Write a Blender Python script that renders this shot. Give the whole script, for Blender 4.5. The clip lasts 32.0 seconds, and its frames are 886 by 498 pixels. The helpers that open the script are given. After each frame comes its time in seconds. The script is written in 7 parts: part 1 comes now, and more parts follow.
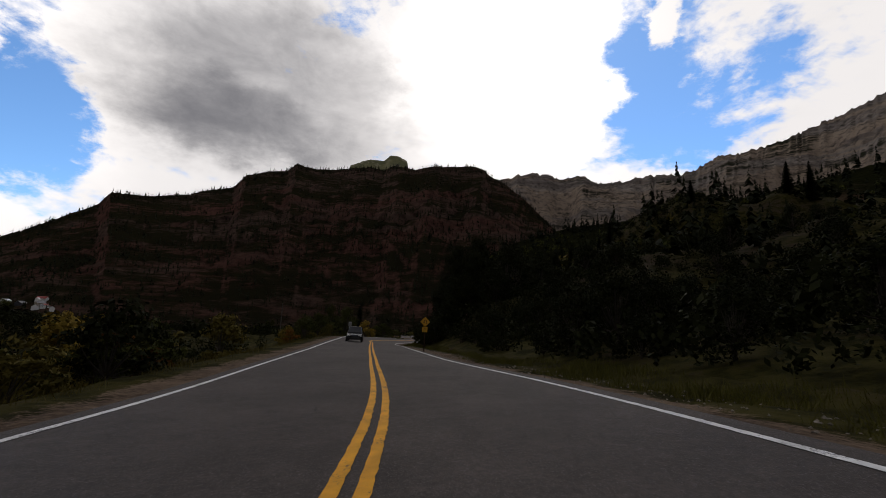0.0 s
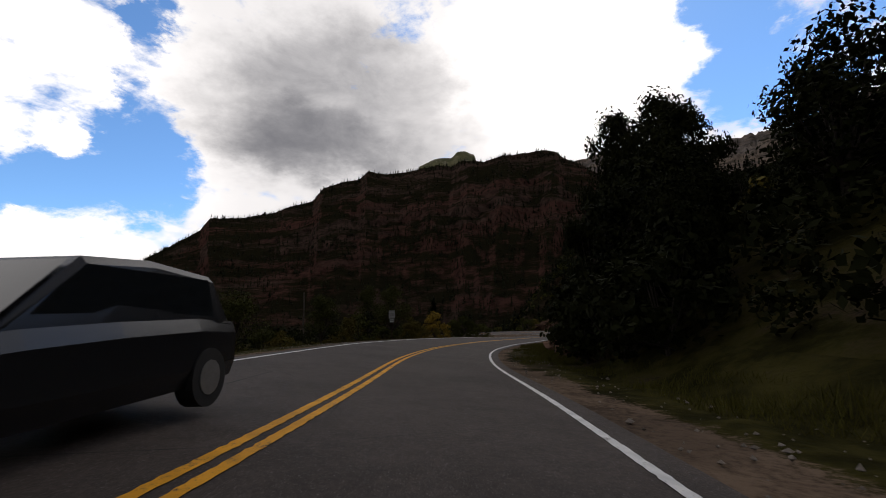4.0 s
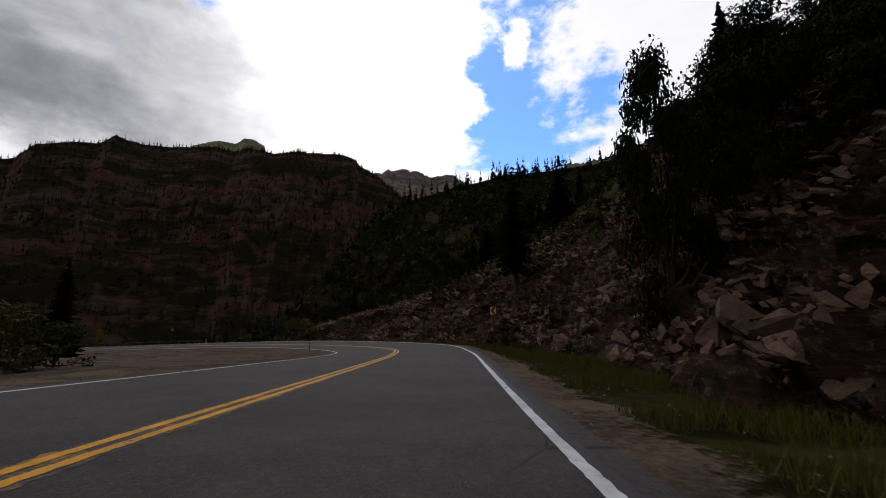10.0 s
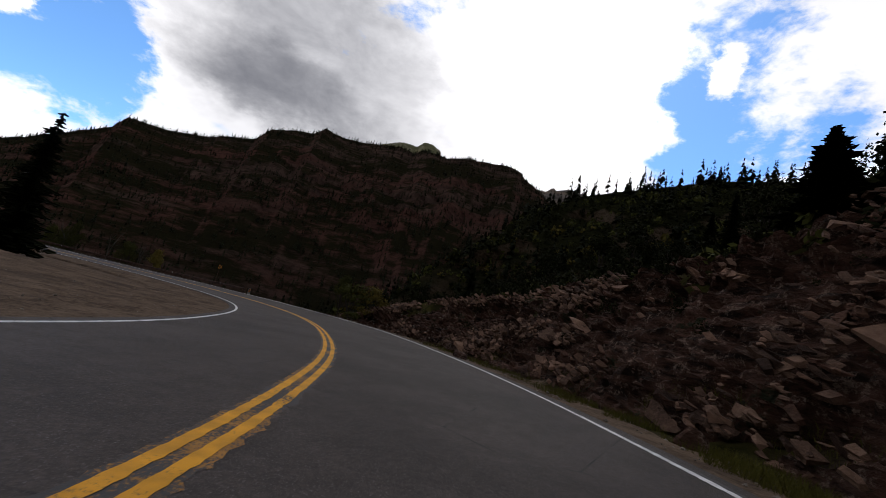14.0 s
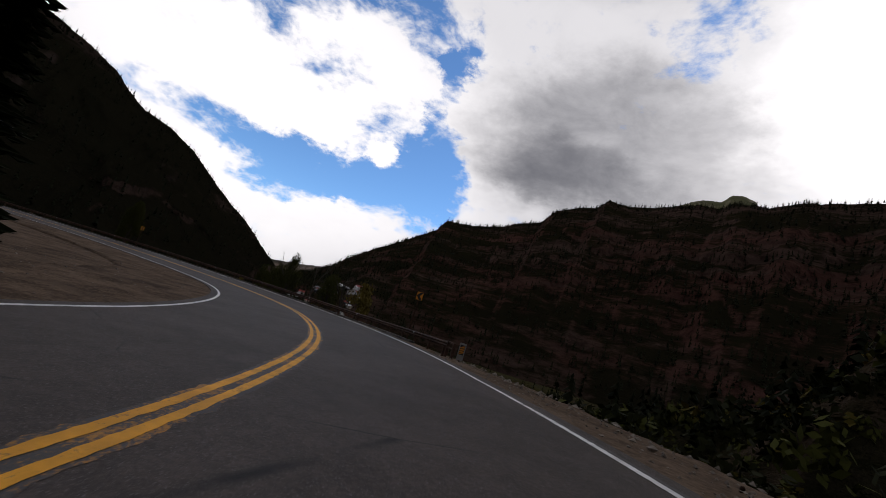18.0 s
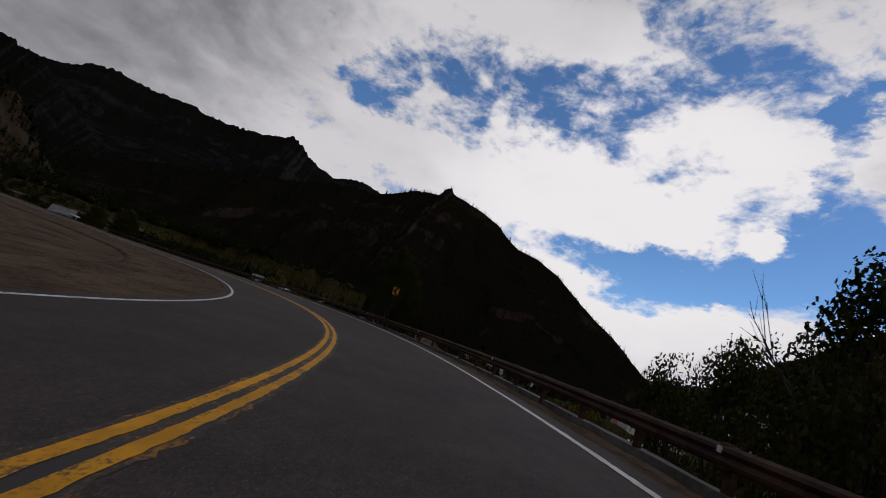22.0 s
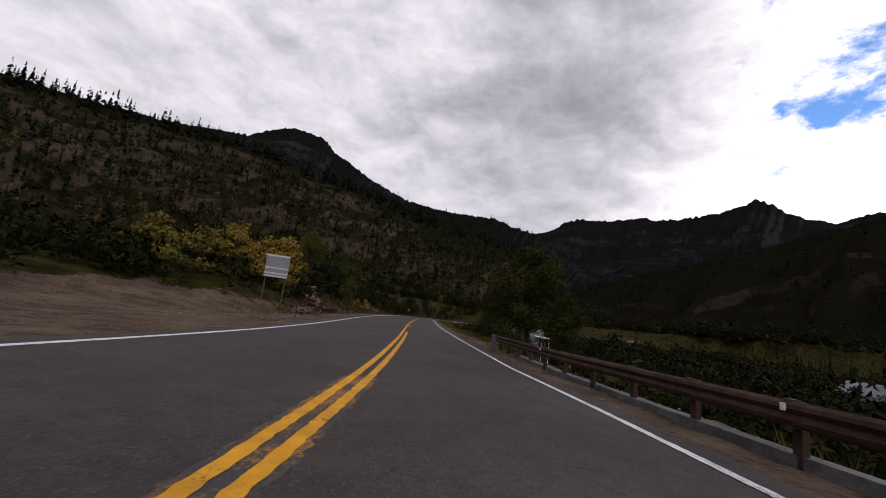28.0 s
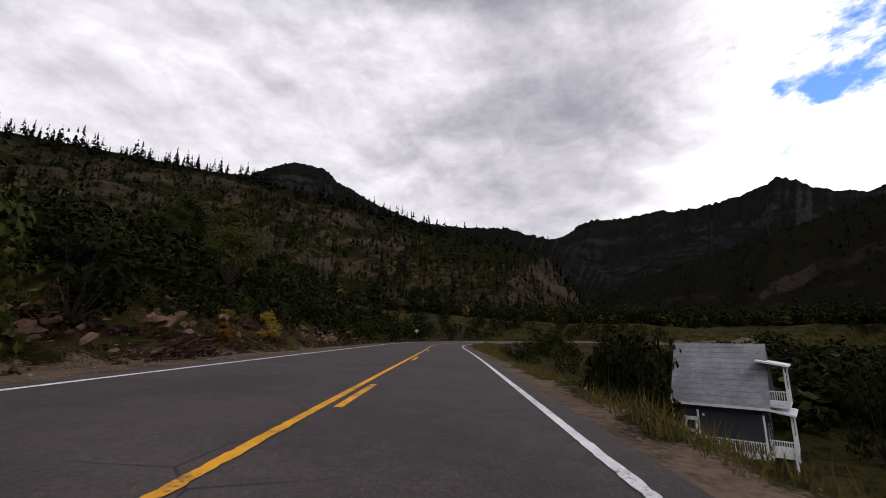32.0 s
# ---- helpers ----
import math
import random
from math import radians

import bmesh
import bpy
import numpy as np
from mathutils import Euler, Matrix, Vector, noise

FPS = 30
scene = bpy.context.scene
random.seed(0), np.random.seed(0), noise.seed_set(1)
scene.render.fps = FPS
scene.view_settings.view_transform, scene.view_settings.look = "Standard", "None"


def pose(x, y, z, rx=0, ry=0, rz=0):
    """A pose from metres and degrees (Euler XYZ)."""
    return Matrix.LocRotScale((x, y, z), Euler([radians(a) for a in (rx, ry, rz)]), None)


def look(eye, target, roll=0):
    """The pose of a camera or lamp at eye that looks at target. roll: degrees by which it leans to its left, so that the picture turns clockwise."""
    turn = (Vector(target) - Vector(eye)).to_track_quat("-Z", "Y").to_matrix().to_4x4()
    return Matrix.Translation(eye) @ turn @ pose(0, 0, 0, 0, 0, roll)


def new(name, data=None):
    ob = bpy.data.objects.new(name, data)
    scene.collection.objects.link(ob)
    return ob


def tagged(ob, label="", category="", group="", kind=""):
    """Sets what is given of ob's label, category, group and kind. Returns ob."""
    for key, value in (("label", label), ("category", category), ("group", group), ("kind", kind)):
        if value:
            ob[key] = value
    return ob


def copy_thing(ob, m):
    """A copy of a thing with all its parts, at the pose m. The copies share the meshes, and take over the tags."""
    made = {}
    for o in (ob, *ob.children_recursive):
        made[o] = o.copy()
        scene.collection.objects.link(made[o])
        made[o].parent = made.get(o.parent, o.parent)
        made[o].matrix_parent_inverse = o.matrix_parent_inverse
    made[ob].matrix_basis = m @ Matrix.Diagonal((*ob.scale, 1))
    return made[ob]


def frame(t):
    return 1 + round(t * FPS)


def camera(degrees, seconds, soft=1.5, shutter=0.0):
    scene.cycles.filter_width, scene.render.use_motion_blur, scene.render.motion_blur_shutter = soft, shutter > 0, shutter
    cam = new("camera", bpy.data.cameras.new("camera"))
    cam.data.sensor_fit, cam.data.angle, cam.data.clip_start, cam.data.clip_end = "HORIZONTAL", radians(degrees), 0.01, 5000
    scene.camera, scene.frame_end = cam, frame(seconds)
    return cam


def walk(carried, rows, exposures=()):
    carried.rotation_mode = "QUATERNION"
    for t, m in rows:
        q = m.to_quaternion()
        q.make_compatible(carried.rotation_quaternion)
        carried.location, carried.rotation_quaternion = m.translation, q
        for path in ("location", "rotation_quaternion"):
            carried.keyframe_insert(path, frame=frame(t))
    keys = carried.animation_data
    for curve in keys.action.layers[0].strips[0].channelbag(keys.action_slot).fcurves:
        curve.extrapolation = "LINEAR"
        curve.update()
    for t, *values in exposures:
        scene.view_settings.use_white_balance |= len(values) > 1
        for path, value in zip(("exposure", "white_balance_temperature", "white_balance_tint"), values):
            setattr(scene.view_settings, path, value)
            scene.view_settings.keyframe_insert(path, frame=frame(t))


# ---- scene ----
cam = camera(92.5, 32.0, soft=0.75, shutter=0.06)
PATH = [
    (0, (0.00, 0.00, 1.15), (0.20, 9.86, 2.82), 2.6),
    (0.5, (0.02, 5.52, 0.95), (-0.11, 15.39, 2.55), 5.4),
    (1, (-0.22, 11.10, 0.73), (-0.84, 20.96, 2.23), 9.6),
    (1.5, (-0.59, 16.80, 0.50), (-1.83, 26.62, 1.98), 11.7),
    (2, (-1.12, 22.69, 0.29), (-2.90, 32.40, 1.85), 9.3),
    (2.5, (-1.70, 28.73, 0.08), (-3.64, 38.41, 1.66), 6.4),
    (3, (-2.62, 34.73, -0.15), (-4.37, 44.45, 1.46), 3.8),
    (3.5, (-3.43, 40.79, -0.38), (-5.02, 50.54, 1.23), 1.2),
    (4, (-4.20, 46.93, -0.62), (-5.78, 56.68, 0.95), -1.3),
    (4.5, (-4.99, 53.14, -0.87), (-6.64, 62.87, 0.75), -3.9),
    (5, (-5.86, 59.46, -1.14), (-7.27, 69.22, 0.50), -5.0),
    (5.5, (-6.75, 65.88, -1.43), (-7.79, 75.69, 0.17), -6.7),
    (6, (-7.22, 72.21, -1.71), (-7.79, 82.04, 0.02), -9.8),
    (6.5, (-7.35, 78.39, -1.98), (-7.28, 88.25, -0.34), -9.8),
    (7, (-7.14, 84.71, -2.26), (-6.57, 94.57, -0.66), -9.5),
    (7.5, (-6.69, 91.15, -2.53), (-5.51, 100.95, -0.95), -9.3),
    (8, (-5.87, 97.55, -2.80), (-4.16, 107.27, -1.18), -8.9),
    (8.5, (-4.56, 103.84, -3.07), (-2.33, 113.45, -1.43), -6.9),
    (9, (-2.84, 109.83, -3.30), (-0.22, 119.33, -1.61), -5.2),
    (9.5, (-0.97, 115.54, -3.50), (2.02, 124.92, -1.75), -4.0),
    (10, (0.91, 121.17, -3.62), (4.17, 130.46, -1.86), -0.1),
    (10.5, (2.97, 126.65, -3.72), (6.19, 135.95, -1.93), 4.7),
    (11, (4.86, 132.09, -3.83), (7.77, 141.48, -2.02), 7.1),
    (11.5, (6.54, 137.37, -3.97), (9.22, 146.84, -2.20), 8.1),
    (12, (8.04, 142.50, -4.12), (10.25, 152.09, -2.35), 9.1),
    (12.5, (9.31, 147.42, -4.27), (11.16, 157.09, -2.53), 8.8),
    (13, (10.28, 152.18, -4.39), (11.69, 161.93, -2.63), 11.0),
    (13.5, (10.83, 156.99, -4.48), (11.55, 166.81, -2.76), 13.1),
    (14, (11.13, 162.02, -4.57), (10.93, 171.87, -2.86), 14.7),
    (14.5, (10.71, 167.33, -4.67), (9.72, 177.13, -2.94), 14.9),
    (15, (10.07, 172.88, -4.79), (8.36, 182.58, -3.06), 14.1),
    (15.5, (8.99, 178.60, -4.94), (6.61, 188.17, -3.26), 13.7),
    (16, (7.47, 184.43, -5.10), (4.44, 193.80, -3.37), 13.6),
    (16.5, (5.48, 190.29, -5.26), (1.76, 199.41, -3.56), 14.0),
    (17, (3.06, 196.12, -5.41), (-1.50, 204.86, -3.74), 16.0),
    (17.5, (-0.04, 201.72, -5.56), (-5.54, 209.92, -3.97), 18.8),
    (18, (-3.77, 206.99, -5.72), (-10.19, 214.50, -4.13), 17.4),
    (18.5, (-8.01, 211.86, -5.91), (-15.17, 218.66, -4.32), 19.1),
    (19, (-12.77, 216.13, -6.13), (-20.72, 221.99, -4.52), 18.4),
    (19.5, (-17.93, 219.85, -6.30), (-26.41, 224.88, -4.67), 16.7),
    (20, (-23.51, 222.87, -6.51), (-32.47, 227.01, -4.93), 16.6),
    (20.5, (-29.21, 225.53, -6.74), (-38.52, 228.80, -5.11), 15.9),
    (21, (-35.08, 227.52, -6.96), (-44.68, 229.78, -5.30), 15.7),
    (21.5, (-40.99, 228.87, -7.18), (-50.76, 230.23, -5.53), 16.1),
    (22, (-46.89, 229.56, -7.36), (-56.74, 229.64, -5.67), 17.3),
    (22.5, (-52.69, 229.47, -7.48), (-62.47, 228.38, -5.73), 15.9),
    (23, (-58.48, 228.77, -7.57), (-68.10, 226.77, -5.69), 14.4),
    (23.5, (-64.35, 227.50, -7.64), (-73.75, 224.60, -5.81), 14.6),
    (24, (-70.27, 225.73, -7.71), (-79.32, 221.90, -5.86), 14.3),
    (24.5, (-76.13, 223.11, -7.75), (-84.79, 218.52, -5.80), 14.1),
    (25, (-81.85, 219.87, -7.78), (-89.98, 214.40, -5.82), 16.9),
    (25.5, (-87.33, 216.17, -7.82), (-94.78, 209.80, -5.83), 17.8),
    (26, (-92.55, 211.95, -7.89), (-99.31, 204.88, -5.80), 14.5),
    (26.5, (-97.41, 207.15, -7.96), (-103.67, 199.65, -5.82), 12.6),
    (27, (-101.71, 201.84, -8.06), (-107.51, 193.86, -6.45), 10.4),
    (27.5, (-105.69, 196.28, -8.17), (-110.99, 188.06, -6.12), 8.5),
    (28, (-109.39, 190.54, -8.26), (-114.36, 182.03, -6.55), 6.8),
    (28.5, (-112.88, 184.68, -8.29), (-117.54, 176.11, -6.09), 5.3),
    (29, (-116.23, 178.77, -8.25), (-120.77, 170.14, -6.03), 3.1),
    (29.5, (-119.46, 172.81, -8.16), (-123.89, 164.14, -5.85), 2.2),
    (30, (-122.73, 166.87, -8.02), (-127.14, 158.20, -5.70), -1.0),
    (30.5, (-125.93, 160.91, -7.87), (-130.49, 152.32, -5.57), -0.9),
    (31, (-129.23, 155.05, -7.73), (-133.86, 146.47, -5.51), -0.9),
    (31.5, (-132.44, 149.22, -7.60), (-137.09, 140.63, -5.42), 1.0),
    (32, (-135.75, 143.51, -7.51), (-140.38, 134.91, -5.36), 0.5),
]
walk(cam, [(t, look(eye, target, roll)) for t, eye, target, roll in PATH],
     [(0.0, -0.65, 6700, 12), (4.5, -0.55, 6650, 12), (6.0, -0.36, 6500, 12), (9.0, -0.5, 6350, 12), (13.0, -0.4, 6350, 12), (14.5, -0.45, 6350, 12), (17.0, -0.65, 6450, 13), (20.0, -1.1, 6400, 14), (23.0, -1.15, 6450, 14),
      (24.5, -0.8, 6450, 15), (26.0, -0.1, 6450, 17), (28.5, 0.12, 6450, 18), (32.0, 0.25, 6450, 17)])

# ---- sky, sun ----
SUN_AZ, SUN_EL = -14.0, 47.0        # degrees; azimuth counted to the left of +y


def heading(az, el):
    a, e = radians(az), radians(el)
    return Vector((-math.sin(a) * math.cos(e), math.cos(a) * math.cos(e), math.sin(e)))


class Nodes:
    """Short way to chain shader nodes."""

    def __init__(self, tree):
        self.tree = tree
        tree.nodes.clear()

    def add(self, kind, **inputs):
        node = self.tree.nodes.new(kind)
        for key, value in inputs.items():
            slot = node.inputs[int(key[1:])] if key[0] == "i" and key[1:].isdigit() else node.inputs[key.replace("_", " ")]
            if isinstance(value, bpy.types.NodeSocket):
                self.tree.links.new(value, slot)
            else:
                slot.default_value = value
        return node

    def math(self, op, a, b=0.0, clamp=False):
        node = self.add("ShaderNodeMath", i0=a, i1=b)
        node.operation, node.use_clamp = op, clamp
        return node.outputs[0]

    def mix(self, fac, a, b, blend="MIX"):
        node = self.tree.nodes.new("ShaderNodeMix")
        node.data_type, node.blend_type = "RGBA", blend
        for slot, value in ((node.inputs[0], fac), (node.inputs[6], a), (node.inputs[7], b)):
            if isinstance(value, bpy.types.NodeSocket):
                self.tree.links.new(value, slot)
            else:
                slot.default_value = value if not isinstance(value, tuple) or len(value) == 4 else (*value, 1.0)
        return node.outputs[2]

    def step(self, value, low, high, a=0.0, b=1.0):
        node = self.add("ShaderNodeMapRange", Value=value)
        node.interpolation_type = "SMOOTHSTEP"
        for n, v in zip((1, 2, 3, 4), (low, high, a, b)):
            node.inputs[n].default_value = v
        return node.outputs[0]

    def noise(self, vector, scale, detail=4.0, rough=0.55, distort=0.0):
        return self.add("ShaderNodeTexNoise", Vector=vector, Scale=scale, Detail=detail, Roughness=rough, Distortion=distort).outputs[0]


def make_world():
    world = bpy.data.worlds.new("sky")
    scene.world = world
    world.use_nodes = True
    n = Nodes(world.node_tree)
    sky = n.add("ShaderNodeTexSky")
    sky.sky_type, sky.sun_disc = "NISHITA", False
    sky.sun_elevation, sky.sun_rotation = radians(SUN_EL), radians(-SUN_AZ)
    sky.altitude, sky.air_density, sky.dust_density, sky.ozone_density = 2400.0, 1.0, 0.6, 2.0
    way = n.add("ShaderNodeTexCoord").outputs["Generated"]
    up = n.math("MAXIMUM", n.add("ShaderNodeSeparateXYZ", Vector=way).outputs[2], 0.0)

    def shifted(scale, move):
        node = n.add("ShaderNodeVectorMath", i0=way, i1=scale, i2=move)
        node.operation = "MULTIPLY_ADD"
        return node.outputs[0]

    # clouds live on the directions of the sky, flattened a little towards the horizon
    flat = shifted((1.0, 1.0, 1.8), (3.0, 1.0, 2.0))
    big = n.noise(flat, 2.6, 9.0, 0.56, 0.5)
    fine = n.noise(flat, 7.5, 9.0, 0.62, 0.35)
    curl = n.noise(flat, 24.0, 7.0, 0.62, 0.3)
    s = heading(SUN_AZ, SUN_EL) * 0.045
    toward = shifted((1.0, 1.0, 1.8), (3.0 + s.x, 1.0 + s.y, 2.0 + 1.8 * s.z))
    relief = n.math("SUBTRACT", n.math("ADD", n.noise(toward, 7.5, 9.0, 0.62, 0.35), n.noise(toward, 2.6, 9.0, 0.56, 0.5)), n.math("ADD", fine, big))

    # azimuth (to the left of +y) and elevation in degrees, stirred so that every bank has an uneven edge
    stir = n.add("ShaderNodeVectorMath", i0=n.add("ShaderNodeTexNoise", Vector=flat, Scale=4.2, Detail=8.0, Roughness=0.62).outputs["Color"], i1=(0.5, 0.5, 0.5))
    stir.operation = "SUBTRACT"
    far = n.add("ShaderNodeVectorMath", i0=stir.outputs[0], i1=(0.30, 0.30, 0.22), i2=way)
    far.operation = "MULTIPLY_ADD"
    bent = n.add("ShaderNodeVectorMath", i0=far.outputs[0])
    bent.operation = "NORMALIZE"
    axes = n.add("ShaderNodeSeparateXYZ", Vector=bent.outputs[0])
    turned = n.add("ShaderNodeVectorRotate", Vector=bent.outputs[0], Angle=radians(-50.0))   # the seam lies behind, at 230 degrees
    turned.rotation_type = "Z_AXIS"
    plan = n.add("ShaderNodeSeparateXYZ", Vector=turned.outputs[0])
    azimuth = n.math("ADD", n.math("MULTIPLY", n.math("ARCTAN2", n.math("MULTIPLY", plan.outputs[0], -1.0), plan.outputs[1]), 57.2958), 50.0)
    height = n.math("MULTIPLY", n.math("ARCSINE", axes.outputs[2]), 57.2958)

    def bank(az, el, wide, tall, soft):
        """1 inside an ellipse of sky, 0 outside it; soft: share of its radius over which it fades."""
        a = n.math("DIVIDE", n.math("SUBTRACT", azimuth, az), wide)
        e = n.math("DIVIDE", n.math("SUBTRACT", height, el), tall)
        return n.step(n.math("ADD", n.math("MULTIPLY", a, a), n.math("MULTIPLY", e, e)), max(1.0 - soft, 0.0) ** 2, 1.0, 1.0, 0.0)

    def total(rows):
        out = None
        for weight, *place in rows:
            term = n.math("MULTIPLY", bank(*place), weight)
            out = term if out is None else n.math("ADD", out, term)
        return out

    thick = n.math("ADD", n.math("MULTIPLY", big, 0.9), n.math("ADD", n.math("MULTIPLY", fine, 0.65), n.math("MULTIPLY", curl, 0.35)))
    cover = n.math("ADD", n.math("MULTIPLY", n.math("SUBTRACT", thick, 0.95), 2.3), total(CLOUD_BANKS))
    mask = n.step(cover, -0.56, -0.06)
    grey = n.math("MULTIPLY", total(CLOUD_SHADE), n.math("ADD", 0.55, n.math("ADD", n.math("MULTIPLY", big, 0.6), n.math("MULTIPLY", fine, 0.22))))
    grey = n.math("ADD", grey, n.math("MULTIPLY", relief, 0.5))
    grey = n.math("ADD", grey, n.step(up, 0.62, 0.80, 0.0, 0.9))     # grey added overhead, out of view, to cut the light on the ground
    grey = n.step(grey, -0.05, 1.1, 0.0, 0.92)
    body = n.mix(grey, (1.36, 1.35, 1.36, 1), (0.148, 0.155, 0.190, 1))
    body = n.mix(n.math("MINIMUM", total(CLOUD_GLOW), 0.9), body, (2.5, 2.45, 2.4, 1))
    clear = n.mix(1.0, sky.outputs[0], (1.22, 1.66, 1.92, 1), "MULTIPLY")
    back_sky = n.add("ShaderNodeBackground", Color=clear, Strength=SKY_STRENGTH)
    back_cloud = n.add("ShaderNodeBackground", Color=body, Strength=CLOUD_STRENGTH)
    both = n.add("ShaderNodeMixShader", Fac=mask, i1=back_sky.outputs[0], i2=back_cloud.outputs[0])
    n.add("ShaderNodeOutputWorld", Surface=both.outputs[0])


SKY_STRENGTH, CLOUD_STRENGTH = 0.15, 1.0
# weight, azimuth, elevation, half width, half height (degrees), softness of the edge (share)
CLOUD_GLOW = [(0.55, -9, 33, 20, 18, 0.9), (0.25, -12, 30, 34, 28, 1.0), (0.42, 66, 20, 36, 24, 0.7)]       # the sun behind thin cloud, and cloud lit by it
CLOUD_BANKS = [
    (-0.58, -33, 30, 14, 17, 0.9), (0.62, -31, 36, 4, 3.5, 1.0), (-0.30, -46, 30, 9, 10, 1.0), (0.3, -40, 17, 14, 4, 0.8),   # gap above the grey ridge
    (-0.56, 44, 19.5, 7, 8, 0.9), (-0.62, 59, 13.8, 21, 4.6, 0.9), (-0.5, 47, 29, 3, 7, 1.0), (0.45, 52, 19, 3.5, 2, 1.0), (0.4, 58, 8, 12, 2.5, 0.7),   # gap over the valley mouth
    (-0.40, 80, 32.5, 22, 7, 1.0), (-0.34, 62, 39, 13, 9, 1.0), (-0.46, 96, 32, 9, 12, 1.0), (-0.5, 104, 28, 6, 6, 1.0), (0.3, 78, 41, 7, 4, 1.0), (0.4, 72, 21, 18, 5, 0.8), (0.3, 96, 20, 12, 4, 0.8),
    (0.40, 26, 27, 21, 13, 0.5), (0.45, -6, 32, 20, 18, 0.5), (0.55, 165, 32, 55, 45, 0.3),
]
# the last row is an unseen grey bank, added to dim the land
CLOUD_SHADE = [(0.66, 23, 26.5, 27, 13, 0.7), (0.20, 29, 22, 15, 6, 0.9), (0.66, 176, 32, 77, 46, 0.34), (0.12, 140, 26, 26, 12, 0.9), (0.12, 128, 40, 26, 16, 0.9), (0.5, -105, 30, 45, 45, 0.6)]
make_world()

lamp = bpy.data.lights.new("sun", "SUN")
lamp.energy, lamp.angle, lamp.color = 0.4, radians(14), (1.0, 0.94, 0.85)
sun = new("sun", lamp)
sun.rotation_mode = "QUATERNION"
sun.rotation_quaternion = heading(SUN_AZ, SUN_EL).to_track_quat("Z", "Y")

# ---- materials ----


def material(name, build):
    mat = bpy.data.materials.new(name)
    mat.use_nodes = True
    n = Nodes(mat.node_tree)
    shader = n.add("ShaderNodeBsdfPrincipled")
    n.add("ShaderNodeOutputMaterial", Surface=shader.outputs[0])
    build(n, shader)
    return mat


def put(n, shader, **inputs):
    for key, value in inputs.items():
        slot = shader.inputs[key.replace("_", " ")]
        if isinstance(value, bpy.types.NodeSocket):
            n.tree.links.new(value, slot)
        else:
            slot.default_value = value


def bump(n, shader, height, strength=0.4, distance=0.05):
    node = n.add("ShaderNodeBump", Strength=strength, Distance=distance, Height=height)
    n.tree.links.new(node.outputs[0], shader.inputs["Normal"])


def place(n):
    return n.add("ShaderNodeNewGeometry").outputs["Position"]


def speckled(name, dark, light, scale=4.0, rough=0.85, relief=0.4, deep=0.03, third=None, metal=0.0, local=False):
    """A matt surface: two tones in a coarse and a fine noise, with relief."""

    def build(n, shader):
        at = n.add("ShaderNodeTexCoord").outputs["Object"] if local else place(n)
        coarse, fine = n.noise(at, scale * 0.22, 4.0), n.noise(at, scale, 6.0, 0.65)
        tone = n.step(n.math("ADD", n.math("MULTIPLY", coarse, 0.55), n.math("MULTIPLY", fine, 0.45)), 0.36, 0.64)
        colour = n.mix(tone, dark, light)
        if third:
            colour = n.mix(n.step(n.noise(at, scale * 0.5, 5.0, 0.6), 0.55, 0.68), colour, third)
        put(n, shader, Base_Color=colour, Roughness=rough, Metallic=metal, Specular_IOR_Level=0.25)
        bump(n, shader, fine, relief, deep)

    return material(name, build)


def plain(name, colour, rough=0.6, metal=0.0, vary=0.2, scale=9.0):
    """Paint or metal with slight dirt."""

    def build(n, shader):
        at = n.add("ShaderNodeTexCoord").outputs["Object"]
        dirt = n.step(n.noise(at, scale, 5.0, 0.65), 0.35, 0.75)
        put(n, shader, Base_Color=n.mix(dirt, colour, tuple(c * (1 - vary) for c in colour[:3])), Roughness=rough, Metallic=metal)

    return material(name, build)


def leafy(name, dark, light, random_span=0.5):
    """Foliage: tone by leaf clump and by plant."""

    def build(n, shader):
        geo = n.add("ShaderNodeNewGeometry")
        isle, plant = geo.outputs["Random Per Island"], n.add("ShaderNodeObjectInfo").outputs["Random"]
        tone = n.math("ADD", n.math("MULTIPLY", isle, 1 - random_span), n.math("MULTIPLY", plant, random_span))
        put(n, shader, Base_Color=n.mix(tone, dark, light), Roughness=0.8, Specular_IOR_Level=0.04)

    return material(name, build)


def asphalt_build(n, shader):
    at = place(n)
    grain, patch, stain = n.noise(at, 55.0, 3.0, 0.7), n.noise(at, 0.35, 5.0, 0.6), n.noise(at, 2.6, 6.0, 0.65)
    tone = n.math("ADD", n.math("MULTIPLY", patch, 0.6), n.math("MULTIPLY", stain, 0.4))
    colour = n.mix(n.step(tone, 0.35, 0.66), (0.047, 0.0365, 0.0315), (0.084, 0.0665, 0.058))
    colour = n.mix(n.step(n.noise(at, 17.0, 4.0, 0.75), 0.44, 0.60, 0.35, 0.0), colour, (0.014, 0.013, 0.013))
    colour = n.mix(n.step(grain, 0.57, 0.72), colour, (0.19, 0.175, 0.165))
    crack = n.add("ShaderNodeTexVoronoi", Vector=n.add("ShaderNodeVectorMath", i0=at, i1=(0, 0, 0)).outputs[0], Scale=0.28)
    crack.feature = "DISTANCE_TO_EDGE"
    colour = n.mix(n.math("MULTIPLY", n.step(crack.outputs[0], 0.0, 0.006, 1.0, 0.0), n.step(patch, 0.5, 0.62)), colour, (0.018, 0.017, 0.017))
    put(n, shader, Base_Color=colour, Roughness=0.75, Specular_IOR_Level=0.16)
    bump(n, shader, grain, 0.5, 0.012)


